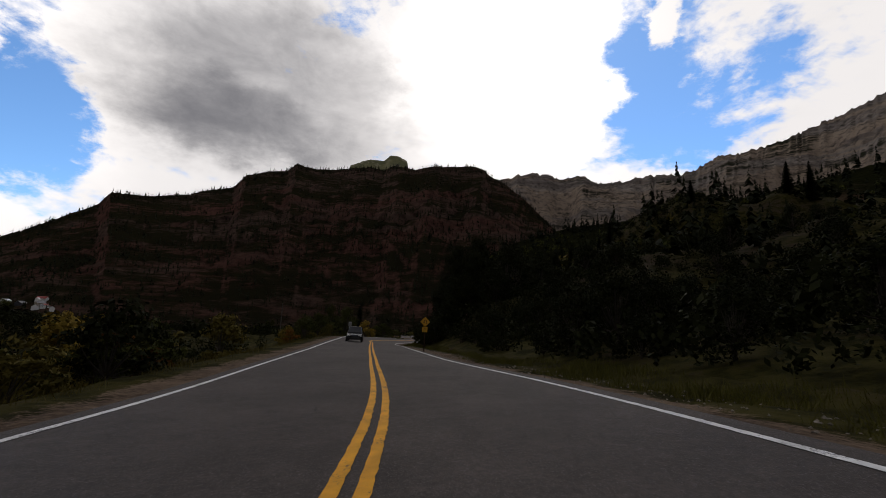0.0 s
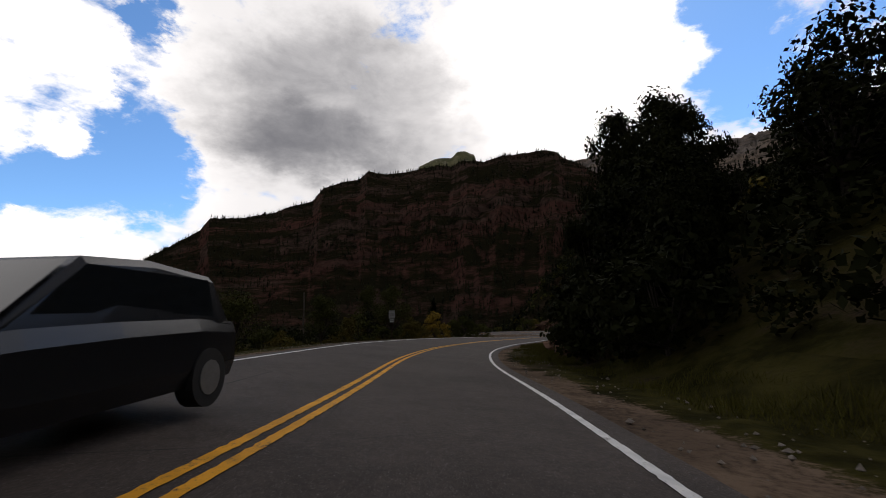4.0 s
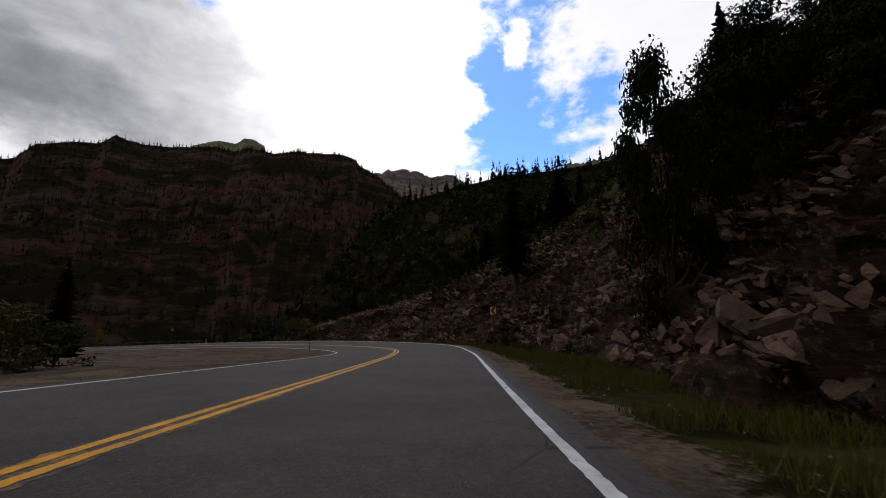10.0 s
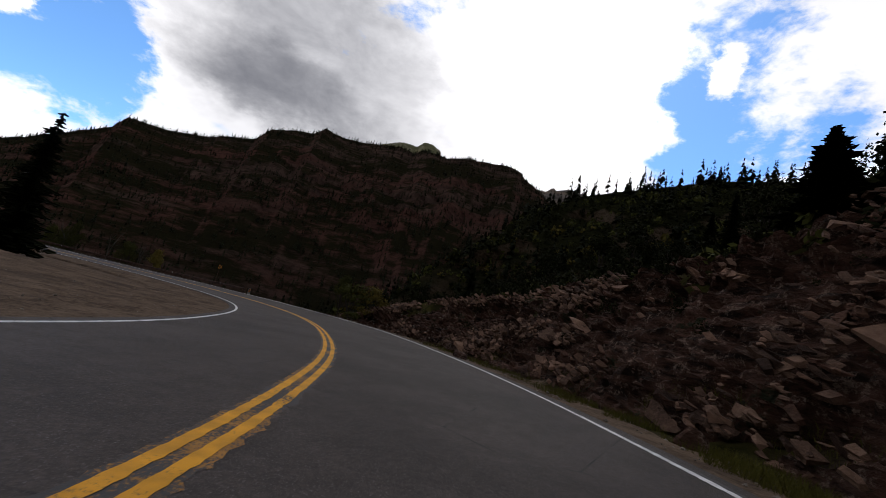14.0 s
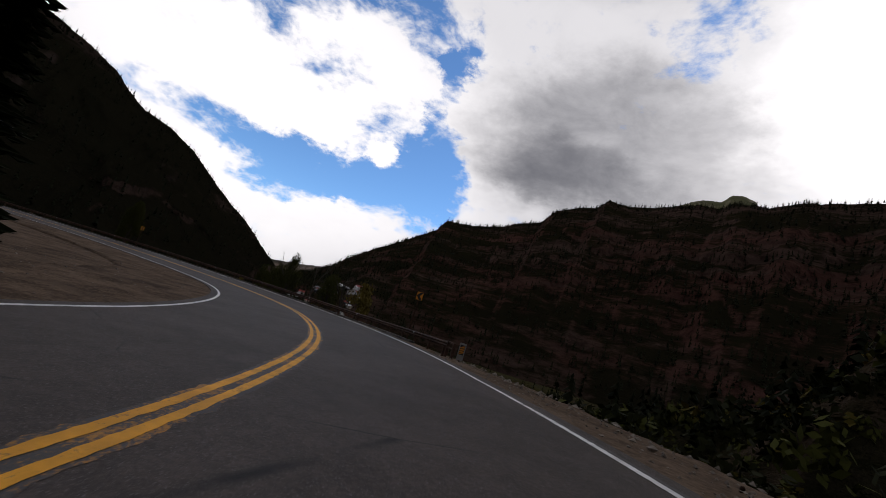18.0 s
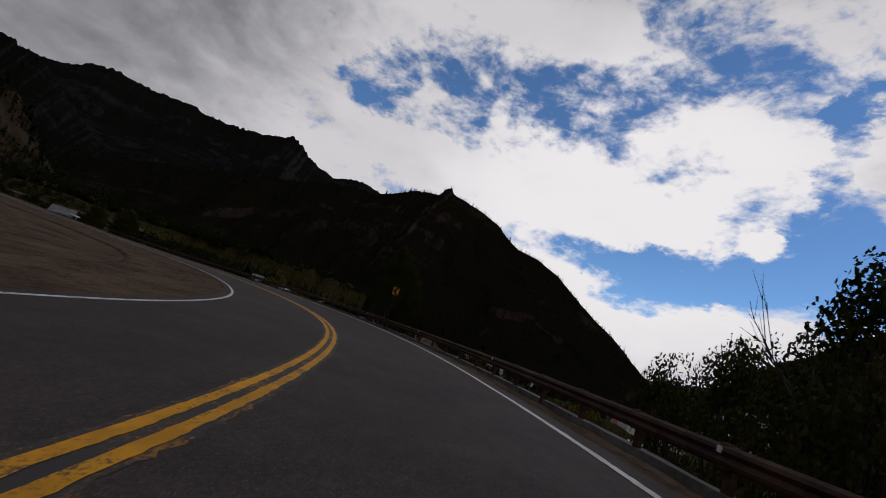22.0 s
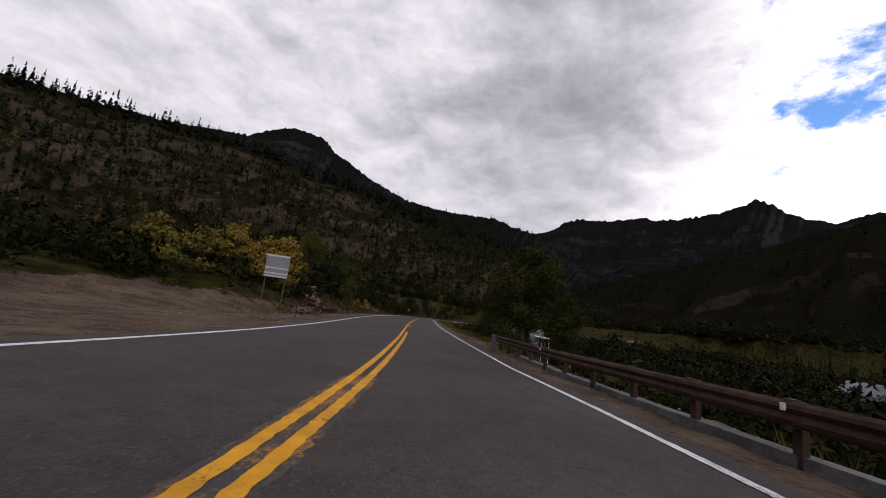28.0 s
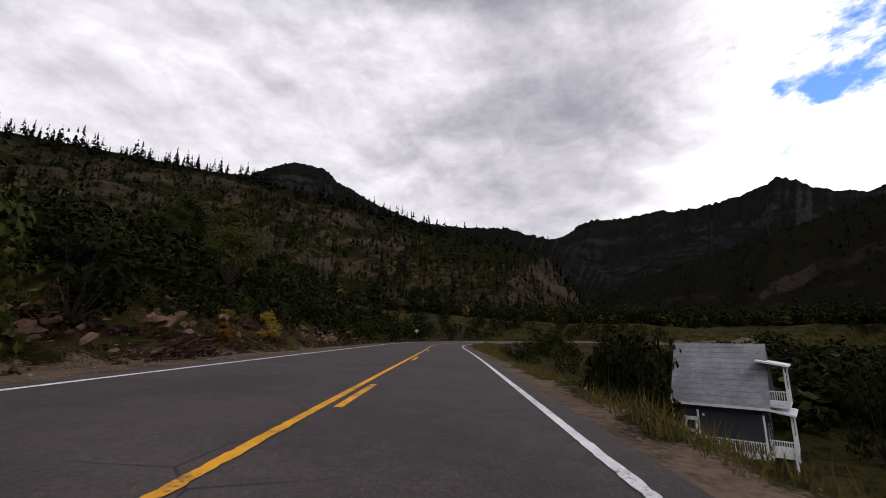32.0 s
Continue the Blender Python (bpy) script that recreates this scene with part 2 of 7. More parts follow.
def paint_build(colour, bald=0.0):
    """Road paint; bald: how far it has worn down to the asphalt."""

    def build(n, shader):
        at = place(n)
        fine, mid = n.noise(at, 26.0, 5.0, 0.75), n.noise(at, 1.3, 5.0, 0.62)
        worn = n.math("ADD", n.math("MULTIPLY", fine, 0.62), n.math("ADD", n.math("MULTIPLY", mid, 0.55), bald))
        tone = n.mix(n.step(n.noise(at, 3.0, 4.0), 0.3, 0.7), colour, tuple(c * 0.72 for c in colour))
        put(n, shader, Base_Color=n.mix(n.step(worn, 0.64, 0.74), tone, (0.050, 0.045, 0.043)), Roughness=0.7, Specular_IOR_Level=0.3)
        bump(n, shader, n.noise(at, 50.0, 3.0, 0.7), 0.35, 0.01)
    return build


ASPHALT = material("asphalt", asphalt_build)
TAR = plain("tar_seal", (0.02, 0.019, 0.019), 0.5)
WHITE_PAINT = material("white_paint", paint_build((0.80, 0.79, 0.77)))
YELLOW_PAINT = material("yellow_paint", paint_build((0.82, 0.37, 0.007)))
YELLOW_GHOST = material("old_yellow_paint", paint_build((0.42, 0.19, 0.025), 0.15))
WHITE_GHOST = material("old_white_paint", paint_build((0.30, 0.29, 0.27), 0.24))


def ground_build(n, shader):
    """Bare gravel where the ground is worn, else dry grass, earth and stones."""
    at = place(n)
    wide, mid, fine = n.noise(at, 0.05, 5.0, 0.6), n.noise(at, 0.6, 6.0, 0.65), n.noise(at, 7.0, 5.0, 0.7)
    grass = n.mix(n.step(mid, 0.38, 0.62), (0.015, 0.0135, 0.0035), (0.046, 0.040, 0.010))
    soil = n.mix(n.step(fine, 0.35, 0.65), (0.018, 0.013, 0.009), (0.056, 0.038, 0.026))
    green = n.mix(n.step(n.math("ADD", n.math("MULTIPLY", wide, 0.5), n.math("MULTIPLY", mid, 0.5)), 0.50, 0.62), grass, soil)
    chips = n.add("ShaderNodeTexVoronoi", Vector=at, Scale=22.0).outputs["Distance"]
    gravel = n.mix(n.step(n.math("ADD", n.math("MULTIPLY", fine, 0.5), n.math("MULTIPLY", mid, 0.5)), 0.40, 0.60), (0.066, 0.046, 0.032), (0.160, 0.113, 0.078))
    gravel = n.mix(n.step(chips, 0.05, 0.20, 0.55, 0.0), gravel, (0.17, 0.145, 0.12))
    gravel = n.mix(n.step(n.noise(at, 0.25, 4.0, 0.6), 0.52, 0.66, 0.0, 0.45), gravel, (0.046, 0.034, 0.026))
    bare = n.add("ShaderNodeAttribute")
    bare.attribute_name = "bare"
    worn = n.math("ADD", bare.outputs["Fac"], n.math("MULTIPLY", n.math("ADD", n.math("SUBTRACT", mid, 0.5), n.math("MULTIPLY", n.math("SUBTRACT", fine, 0.5), 0.6)), 1.5))
    put(n, shader, Base_Color=n.mix(n.step(worn, 0.38, 0.62), green, gravel), Roughness=0.95, Specular_IOR_Level=0.02)
    bump(n, shader, n.math("ADD", mid, n.math("MULTIPLY", fine, 0.4)), 0.7, 0.16)


GROUND = material("hillside_ground", ground_build)


def strata_build(low, high, red, wood, band=0.012, cover=0.52):
    """A far mountain face: bedded rock in bands, screes and dark woods on the gentler ledges."""

    def build(n, shader):
        at = place(n)
        parts = n.add("ShaderNodeSeparateXYZ", Vector=at)
        warp = n.noise(at, 0.0035, 6.0, 0.6)
        level = n.math("ADD", n.math("MULTIPLY", parts.outputs[2], band), n.math("MULTIPLY", warp, 1.3))
        beds = n.add("ShaderNodeTexNoise", Vector=n.add("ShaderNodeCombineXYZ", Z=level).outputs[0], Scale=1.6, Detail=6.0, Roughness=0.7).outputs[0]
        rock = n.mix(n.step(beds, 0.34, 0.66), low, tuple((a + b) / 2 for a, b in zip(low, high)))
        lie = n.add("ShaderNodeVectorMath", i0=at, i1=(0.3, 0.3, 1.5))
        lie.operation = "MULTIPLY"
        lie = lie.outputs[0]
        patch = n.noise(lie, 0.0042, 6.0, 0.66, 0.4)
        rock = n.mix(n.step(patch, 0.44, 0.56), rock, red)
        ledge = n.math("MULTIPLY", n.step(beds, 0.56, 0.64), n.step(n.noise(at, 0.02, 5.0, 0.7), 0.46, 0.6))
        rock = n.mix(ledge, rock, high)
        gully = n.add("ShaderNodeVectorMath", i0=at, i1=(1.0, 1.0, 0.22))
        gully.operation = "MULTIPLY"
        rock = n.mix(n.step(n.noise(gully.outputs[0], 0.022, 6.0, 0.7, 0.6), 0.60, 0.70, 0.0, 0.6), rock, high)
        rock = n.mix(n.step(n.noise(at, 0.03, 6.0, 0.7), 0.40, 0.75), rock, tuple(c * 0.45 for c in low))
        stand = n.math("ADD", n.math("MULTIPLY", n.noise(lie, 0.007, 6.0, 0.62), 0.6), n.math("MULTIPLY", n.noise(lie, 0.05, 5.0, 0.75), 0.42))
        slope = n.add("ShaderNodeSeparateXYZ", Vector=n.add("ShaderNodeNewGeometry").outputs["Normal"]).outputs[2]
        stand = n.math("ADD", stand, n.step(slope, 0.35, 0.85, -0.10, 0.12))
        colour = n.mix(n.step(stand, cover - 0.07, cover + 0.06), rock, wood)
        put(n, shader, Base_Color=colour, Roughness=0.95, Specular_IOR_Level=0.0)
        bump(n, shader, n.math("ADD", n.noise(at, 0.02, 8.0, 0.7), n.math("MULTIPLY", beds, 0.5)), 0.8, 22.0)
    return build


RED_ROCK = material("red_bedded_rock", strata_build((0.044, 0.027, 0.021), (0.130, 0.086, 0.066), (0.080, 0.038, 0.029), (0.0145, 0.0130, 0.0070), 0.02, 0.60))
GREY_ROCK = material("grey_alpine_rock", strata_build((0.090, 0.076, 0.068), (0.36, 0.31, 0.27), (0.24, 0.185, 0.14), (0.02, 0.02, 0.013), 0.009, 0.66))
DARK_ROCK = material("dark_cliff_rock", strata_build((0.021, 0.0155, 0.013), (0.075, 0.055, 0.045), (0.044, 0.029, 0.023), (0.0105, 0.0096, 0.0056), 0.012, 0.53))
# grey rock; the blue-grey haze over the far peaks is mixed into its colour
GREY_HAZE_ROCK = material("grey_rock_haze_tint", strata_build((0.015, 0.0148, 0.0158), (0.046, 0.045, 0.047), (0.028, 0.026, 0.027), (0.009, 0.0092, 0.0075), 0.012, 0.56))
WOODED = material("wooded_slope", strata_build((0.044, 0.032, 0.020), (0.150, 0.108, 0.078), (0.085, 0.056, 0.034), (0.014, 0.0145, 0.006), 0.02, 0.55))

# ---- mesh helpers ----


def mesh_object(name, verts, faces, mat, parent=None, smooth=False):
    data = bpy.data.meshes.new(name)
    data.from_pydata([tuple(v) for v in verts], [], faces)
    for m in mat if isinstance(mat, (list, tuple)) else [mat]:
        data.materials.append(m)
    if smooth:
        data.shade_smooth()
    data.update()
    ob = new(name, data)
    ob.parent = parent
    return ob


def part(name, bm, mat, parent=None, label="", smooth=False):
    data = bpy.data.meshes.new(name)
    bm.to_mesh(data)
    bm.free()
    data.materials.append(mat)
    if smooth:
        data.shade_smooth()
    ob = new(name, data)
    ob.parent = parent
    return tagged(ob, label)


def grid_faces(rows, cols, flip=False):
    out = []
    for i in range(rows - 1):
        for j in range(cols - 1):
            a, b, c, d = i * cols + j, i * cols + j + 1, (i + 1) * cols + j + 1, (i + 1) * cols + j
            out.append((a, d, c, b) if flip else (a, b, c, d))
    return out


def fbm(x, y, z=0.0, octaves=4):
    return noise.fractal(Vector((x, y, z)), 1.0, 2.0, octaves)


# ---- the road's line: the centre between the yellow stripes ----
ROAD_XY = [
    (0.9, -41.5), (0.5, -29.5), (0, -17.5), (-0.47, -5.56), (-0.73, 6.44), (-2.3, 18.33), (-4.01, 30.2), (-5.66, 42.08), (-7.22, 53.98), (-9.03, 65.84), (-9.76, 77.81), (-9.23, 89.8), (-7.75, 101.7), (-4.85, 113.33), (-1.21, 124.77), (2.88, 136.05), (6.81, 147.38), (9.51, 159.07), (9.05, 171), (6.3, 182.67), (2.02, 193.87), (-4.07, 204.19), (-12.09, 213.08), (-21.83, 220.05), (-32.7, 225.09), (-44.38, 227.74), (-56.35, 227.74), (-68.08, 225.29), (-79.01, 220.39), (-88.89, 213.6), (-97.52, 205.29), (-104.73, 195.71), (-111.09, 185.53), (-116.9, 175.03), (-122.52, 164.43), (-128.14, 153.83), (-133.87, 143.28), (-139.76, 132.83), (-145.66, 122.38),
]
turn = 151.0
for bend in (0, 0, -3, -8, -12, -14, -14, -12, -10, -8, -5, 0):
    turn += bend
    ROAD_XY.append((ROAD_XY[-1][0] - 12 * math.sin(radians(turn)), ROAD_XY[-1][1] + 12 * math.cos(radians(turn))))


def table(rows):
    xs, ys = [r[0] for r in rows], [r[1] for r in rows]
    return lambda s: np.interp(s, xs, ys)


road_z = table([(-36, 1.5), (0, 0.16), (24, -0.74), (48, -1.49), (72, -2.35), (96, -3.34), (120, -4.33), (144, -5.06), (168, -5.78), (192, -6.39), (216, -7.01),
                (240, -7.74), (264, -8.54), (288, -8.92), (312, -9.08), (336, -9.3), (360, -9.25), (384, -8.77), (408, -8.35), (470, -7.6), (580, -6.5)])
bank_at = table([(-36, 0.07), (6, 0.07), (17, 0.04), (28, 0), (46, -0.05), (59, -0.085), (65, -0.095), (78, -0.11), (98, -0.1), (117, -0.075), (129, -0.025), (141, 0), (152, 0.02), (161, 0.04), (171, 0.045), (187, 0.055), (206, 0.06), (218, 0.07), (230, 0.07), (255, 0.035), (278, 0.04), (296, 0.025), (316, 0.01), (336, -0.01), (356, -0.035), (397, -0.04), (560, -0.04)])
right_line = table([(-36, 4.5), (8, 4.45), (28, 3.75), (59, 3.91), (78, 3.88), (91, 3.78), (117, 4.13), (129, 4.33), (141, 4.48), (152, 4.73), (161, 4.95), (171, 5.75), (187, 6.2), (206, 6.75), (218, 5.7), (230, 4.95), (255, 5.1), (267, 4.75), (278, 4.5), (296, 4.8), (316, 5.05), (330, 4.8), (350, 3.98), (356, 3.68), (377, 3.43), (397, 3.27), (560, 3.3)])
left_line = table([(-36, 4.4), (12, 4.4), (35, 3.95), (70, 4.1), (95, 4.8), (160, 4.9), (215, 4.65), (290, 4.5), (330, 4.5), (356, 4.1), (376, 4.5), (400, 4.8), (560, 4.6)])


def curve_line(points, step):
    """A Catmull-Rom curve through the points, in equal steps."""
    p = np.array(points)
    p = np.vstack([2 * p[0] - p[1], p, 2 * p[-1] - p[-2]])
    out = []
    for i in range(1, len(p) - 2):
        for u in np.arange(0, 1, 1 / 12):
            a, b, c, d = p[i - 1 : i + 3]
            out.append(0.5 * (2 * b + (c - a) * u + (2 * a - 5 * b + 4 * c - d) * u**2 + (3 * b - a - 3 * c + d) * u**3))
    out = np.array(out)
    run = np.r_[0, np.cumsum(np.hypot(*np.diff(out, axis=0).T))]
    at = np.arange(0, run[-1], step)
    return np.stack([np.interp(at, run, out[:, 0]), np.interp(at, run, out[:, 1])], -1), at


LINE, RUN = curve_line(ROAD_XY, 1.0)
RUN = RUN - 36.0                       # 0 m is where the clip's stretch begins
AHEAD = np.gradient(LINE, axis=0)
AHEAD /= np.linalg.norm(AHEAD, axis=1)[:, None]
SIDE = np.stack([AHEAD[:, 1], -AHEAD[:, 0]], -1)   # to the right
LINE_Z = np.convolve(np.pad(road_z(RUN), 12, mode="edge"), np.ones(25) / 25, "valid")


def on_road(s, across, lift=0.0):
    """The point at s metres along the road and so far to its right, on its banked surface."""
    i = np.clip((np.asarray(s, float) + 36.0), 0, len(RUN) - 1.001)
    k = i.astype(int)
    u = (i - k)
    mix2 = lambda a: a[k] * (1 - u)[..., None] + a[k + 1] * u[..., None]
    c, d = mix2(LINE), mix2(SIDE)
    z = LINE_Z[k] * (1 - u) + LINE_Z[k + 1] * u
    across = np.asarray(across, float)
    held = np.clip(across, -left_line(s) - 0.6, right_line(s) + 0.6)
    return np.stack([c[..., 0] + d[..., 0] * across, c[..., 1] + d[..., 1] * across, z + bank_at(s) * held + lift], -1)


# ---- the lie of the land on both sides: level strip, first slope up to a height, then a second slope ----
RIGHT_LAND = [(-36, 4, 0.20, 6, 0.22), (44, 4, 0.20, 6, 0.22), (62, 3.6, 0.50, 9, 0.28), (80, 4.2, 0.85, 8, 0.28), (105, 4.2, 0.85, 8, 0.26), (130, 4.2, 0.9, 9, 0.32), (146, 4.9, 1.15, 14, 0.55), (156, 5.1, 1.3, 18, 0.68), (170, 4.9, 1.25, 17, 0.72),
              (185, 3.5, 1.0, 12, 0.62), (200, 3.6, 0.85, 7, 0.42), (212, 3.5, 0.7, 4.5, 0.20), (220, 3.2, 0.4, 2.2, 0.0), (226, 4.6, -0.15, -0.6, -0.16), (233, 4.6, -0.6, -12, -0.32), (243, 2.2, -0.6, -12, -0.32), (345, 2, -0.6, -12, -0.30), (356, 2.4, -0.5, -8, -0.15),
              (376, 2.6, -0.6, -7, -0.06), (390, 1.25, -0.85, -7.0, -0.03), (445, 1.25, -0.85, -7.0, -0.03), (470, 3.6, -0.4, -5, -0.1), (580, 4, -0.3, -4, -0.1)]
LEFT_LAND = [(-36, 2, -0.30, -6, -0.16), (60, 2.4, -0.30, -6, -0.14), (95, 4, -0.22, -4, -0.1), (115, 7, -0.1, -1, -0.04), (135, 12, 0.0, 0.1, 0.0), (300, 14, 0.0, 0.1, 0.0),
             (318, 8, 0.10, 1.8, 0.03), (345, 7.5, 0.11, 1.8, 0.0), (366, 9, 0.12, 0.9, 0.0), (380, 4.6, 0.4, 2.4, 0.0), (400, 4, 0.55, 5, -0.14), (424, 4, 0.6, 7, -0.1), (440, 4, 0.6, 9, 0.22), (470, 4, 0.5, 7, 0.12), (580, 4, 0.3, 4, 0.05)]
SPLIT = 205.0                           # the middle of the hairpin


def slope_of(land, s, out, reach=330.0):
    rows = np.array(land)
    a, m, h, m2 = (np.interp(s, rows[:, 0], rows[:, k]) for k in (1, 2, 3, 4))
    u = np.maximum(out - a, 0.0)
    first = np.where(np.abs(m) > 0.02, np.abs(h) / np.maximum(np.abs(m), 0.02), 20.0)
    rise = np.minimum(u, first) * m + np.clip(u - first, 0, np.where(m2 > 0, np.minimum(reach, 48.0), reach)) * m2
    return np.maximum(rise, -45.0) - 0.04 * np.minimum(out, a)


def near_road(x, y, low, high):
    keep = np.nonzero((RUN >= low) & (RUN <= high))[0]
    best = np.empty(len(x), int)
    for i in range(0, len(x), 4000):
        d = (x[i : i + 4000, None] - LINE[keep, 0]) ** 2 + (y[i : i + 4000, None] - LINE[keep, 1]) ** 2
        best[i : i + 4000] = keep[d.argmin(1)]
    off = np.stack([x, y], -1) - LINE[best]
    return RUN[best], (off * SIDE[best]).sum(-1), np.hypot(off[:, 0], off[:, 1]), best


def land_of_leg(x, y, low, high):
    s, side, far, best = near_road(x, y, low, high)
    edge = np.where(side > 0, right_line(s) + 0.6, left_line(s) + 0.6)
    out = np.maximum(far - edge, 0.0)
    z = LINE_Z[best] + bank_at(s) * np.clip(side, -left_line(s) - 0.6, right_line(s) + 0.6)
    z = z + np.where(side > 0, slope_of(RIGHT_LAND, s, out), slope_of(LEFT_LAND, s, out, 75.0))
    return z, far, out


def land(x, y):
    """Height of the ground and the distance to the pavement's edge."""
    x, y = np.atleast_1d(np.asarray(x, float)), np.atleast_1d(np.asarray(y, float))
    za, fa, oa = land_of_leg(x, y, -36, SPLIT)
    zb, fb, ob = land_of_leg(x, y, SPLIT, 560)
    wa, wb = 1 / (fa + 1) ** 8, 1 / (fb + 1) ** 8
    z, out = (za * wa + zb * wb) / (wa + wb), np.minimum(oa, ob)
    rough = np.array([fbm(a * 0.045, b * 0.045, 3.1, 4) for a, b in zip(x, y)])
    fade = np.clip((out - 3.0) / 25.0, 0, 1)
    z = z + rough * fade * (1.2 + np.clip(out / 30, 0, 8))
    valley = np.clip((out - 260) / 500, 0, 1)
    return z * (1 - valley) + np.clip(z * 1.6 - 62.0, -62.0, 25.0) * valley, out


bare_right = table([(-36, 0.8), (20, 0.9), (34, 2.0), (62, 1.3), (78, 0.7), (165, 1.2), (196, 3.0), (226, 6.0), (236, 5.0), (246, 3.0), (350, 2.5), (380, 1.8), (400, 0.9), (420, 0.8), (560, 1.2)])
bare_left = table([(-36, 0.9), (90, 1.2), (112, 4), (130, 9), (335, 9), (352, 9), (370, 9), (386, 6.5), (404, 4.5), (450, 3.6), (560, 3)])
lot_left = table([(-36, 0.9), (90, 1.2), (112, 4), (124, 20), (140, 60), (325, 60), (345, 30), (360, 18), (372, 12), (382, 5), (450, 3.6), (560, 3)])


def mark_bare(ob, inside):
    """Notes on the mesh how far inside the worn gravel each point lies."""
    note = ob.data.attributes.new("bare", "FLOAT", "POINT")
    note.data.foreach_set("value", np.clip(0.5 + 0.6 * np.asarray(inside), 0, 1).astype(np.float32))


rock_top = table([(70, 4), (78, 6.5), (100, 7.2), (124, 7.2), (135, 9.5), (146, 13.5), (158, 17), (172, 16), (186, 11), (198, 7.5), (212, 4.6), (224, 1.5)])


def build_ground():
    fine_x, fine_y = np.arange(-232, 112, 2.4), np.arange(-64, 304, 2.4)
    grow = np.cumsum(4 * 1.19 ** np.arange(30))
    grow = grow[grow < 4600]
    xs = np.r_[fine_x[0] - grow[::-1], fine_x, fine_x[-1] + grow]
    ys = np.r_[fine_y[0] - grow[::-1], fine_y, fine_y[-1] + grow]
    gx, gy = np.meshgrid(xs, ys)
    z, out = land(gx.ravel(), gy.ravel())
    z = z - np.where(out < 0.05, 0.55, np.clip(0.5 - out * 0.06, 0.0, 0.5))   # under the road and its shoulders
    s, side, far, best = near_road(gx.ravel(), gy.ravel(), -36, 560)
    cut = (side > 0) & (s > 73) & (s < 221) & (out > 0.8 + np.interp(s, [r[0] for r in RIGHT_LAND], [r[1] for r in RIGHT_LAND])) & (out < 1.2 + rock_top(s) / np.maximum(np.interp(s, [r[0] for r in RIGHT_LAND], [r[2] for r in RIGHT_LAND]), 0.45))
    z = z - 1.6 * cut                                   # the rock cut lies here
    verts = np.stack([gx.ravel(), gy.ravel(), z], -1)
    ob = mesh_object("ground", verts, grid_faces(len(ys), len(xs)), GROUND, smooth=True)
    mark_bare(ob, np.where(side > 0, bare_right(s) - out, lot_left(s) - out))
    return tagged(ob, "dry grassy hillside with soil and stones", "ground", kind="structure")


build_ground()


def ribbon(name, mat, s0, s1, step, inner, outer, lift, cols=2, skirt=0.0, parent=None, wobble=0.0, shape=None, pace=0.9):
    """A strip along the road between two offsets (functions of s)."""
    at = np.arange(s0, s1 + 1e-6, step)
    rows = []
    for k in range(cols):
        u = k / (cols - 1)
        across = inner(at) * (1 - u) + outer(at) * u
        if wobble and k in (0, cols - 1):
            across = across + wobble * np.array([fbm(v * pace, k * 7.7, 1.0, 4) for v in at])
        p = on_road(at, across, lift)
        if shape is not None:
            p[:, 2] += shape(at, u, across)
        rows.append(p)
    if skirt:
        first, last = rows[0].copy(), rows[-1].copy()
        first[:, 2] -= skirt
        last[:, 2] -= skirt
        rows = [first] + rows + [last]
    verts = np.stack(rows, 1).reshape(-1, 3)
    return mesh_object(name, verts, grid_faces(len(at), len(rows)), mat, parent, smooth=not skirt)


road = ribbon("road", ASPHALT, -34, 520, 1.0, lambda s: -left_line(s) - 0.45, lambda s: right_line(s) + 0.5, 0.0, 8, 0.5)
tagged(road, "dark grey worn asphalt two-lane mountain road", "road", kind="structure")
for name, mat, s0, s1, at0, at1, label, ragged, lift in (
    ("edge_line_right", WHITE_PAINT, -34, 520, lambda s: right_line(s) - 0.07, lambda s: right_line(s) + 0.07, "solid white painted edge line on asphalt", 0.03, 0.009),
    ("edge_line_left", WHITE_PAINT, -34, 520, lambda s: -left_line(s) - 0.07, lambda s: -left_line(s) + 0.07, "solid white painted edge line on asphalt", 0.02, 0.008),
    ("centre_line_left", YELLOW_PAINT, -34, 520, lambda s: 0 * s - 0.19, lambda s: 0 * s - 0.06, "solid yellow painted centre line, worn", 0.03, 0.009),
    ("centre_line_right", YELLOW_PAINT, -34, 369.6, lambda s: 0 * s + 0.06, lambda s: 0 * s + 0.19, "solid yellow painted centre line, worn", 0.03, 0.009),
    ("old_centre_line", YELLOW_GHOST, 96, 350, lambda s: 0 * s - 0.26, lambda s: 0 * s + 0.26, "traces of an older yellow centre line", 0.10, 0.004),
    ("old_edge_line", WHITE_GHOST, 84, 262, lambda s: right_line(s) + 0.08, lambda s: right_line(s) + 0.20, "traces of an older white edge line", 0.06, 0.004),
):
    tagged(ribbon(name, mat, s0, s1, 0.1, at0, at1, lift, 2, wobble=ragged * 0.7, pace=8.0), label, "road marking", kind="structure")
for k in range(5):
    dash = ribbon("centre_dash", YELLOW_PAINT, 378.9 + 12.1 * k, 382.3 + 12.1 * k, 0.5, lambda s: 0 * s + 0.06, lambda s: 0 * s + 0.19, 0.008, 2)
    tagged(dash, "short yellow painted dash on asphalt", "road marking", "centre dashes", "structure")


tagged(ribbon("tar_joint", TAR, 383.3, 383.5, 0.1, lambda s: 0 * s + 0.4, lambda s: right_line(s) - 0.2, 0.005, 24, wobble=0.0, shape=None), "dark tar joint across the lane", "tar joint", kind="structure")


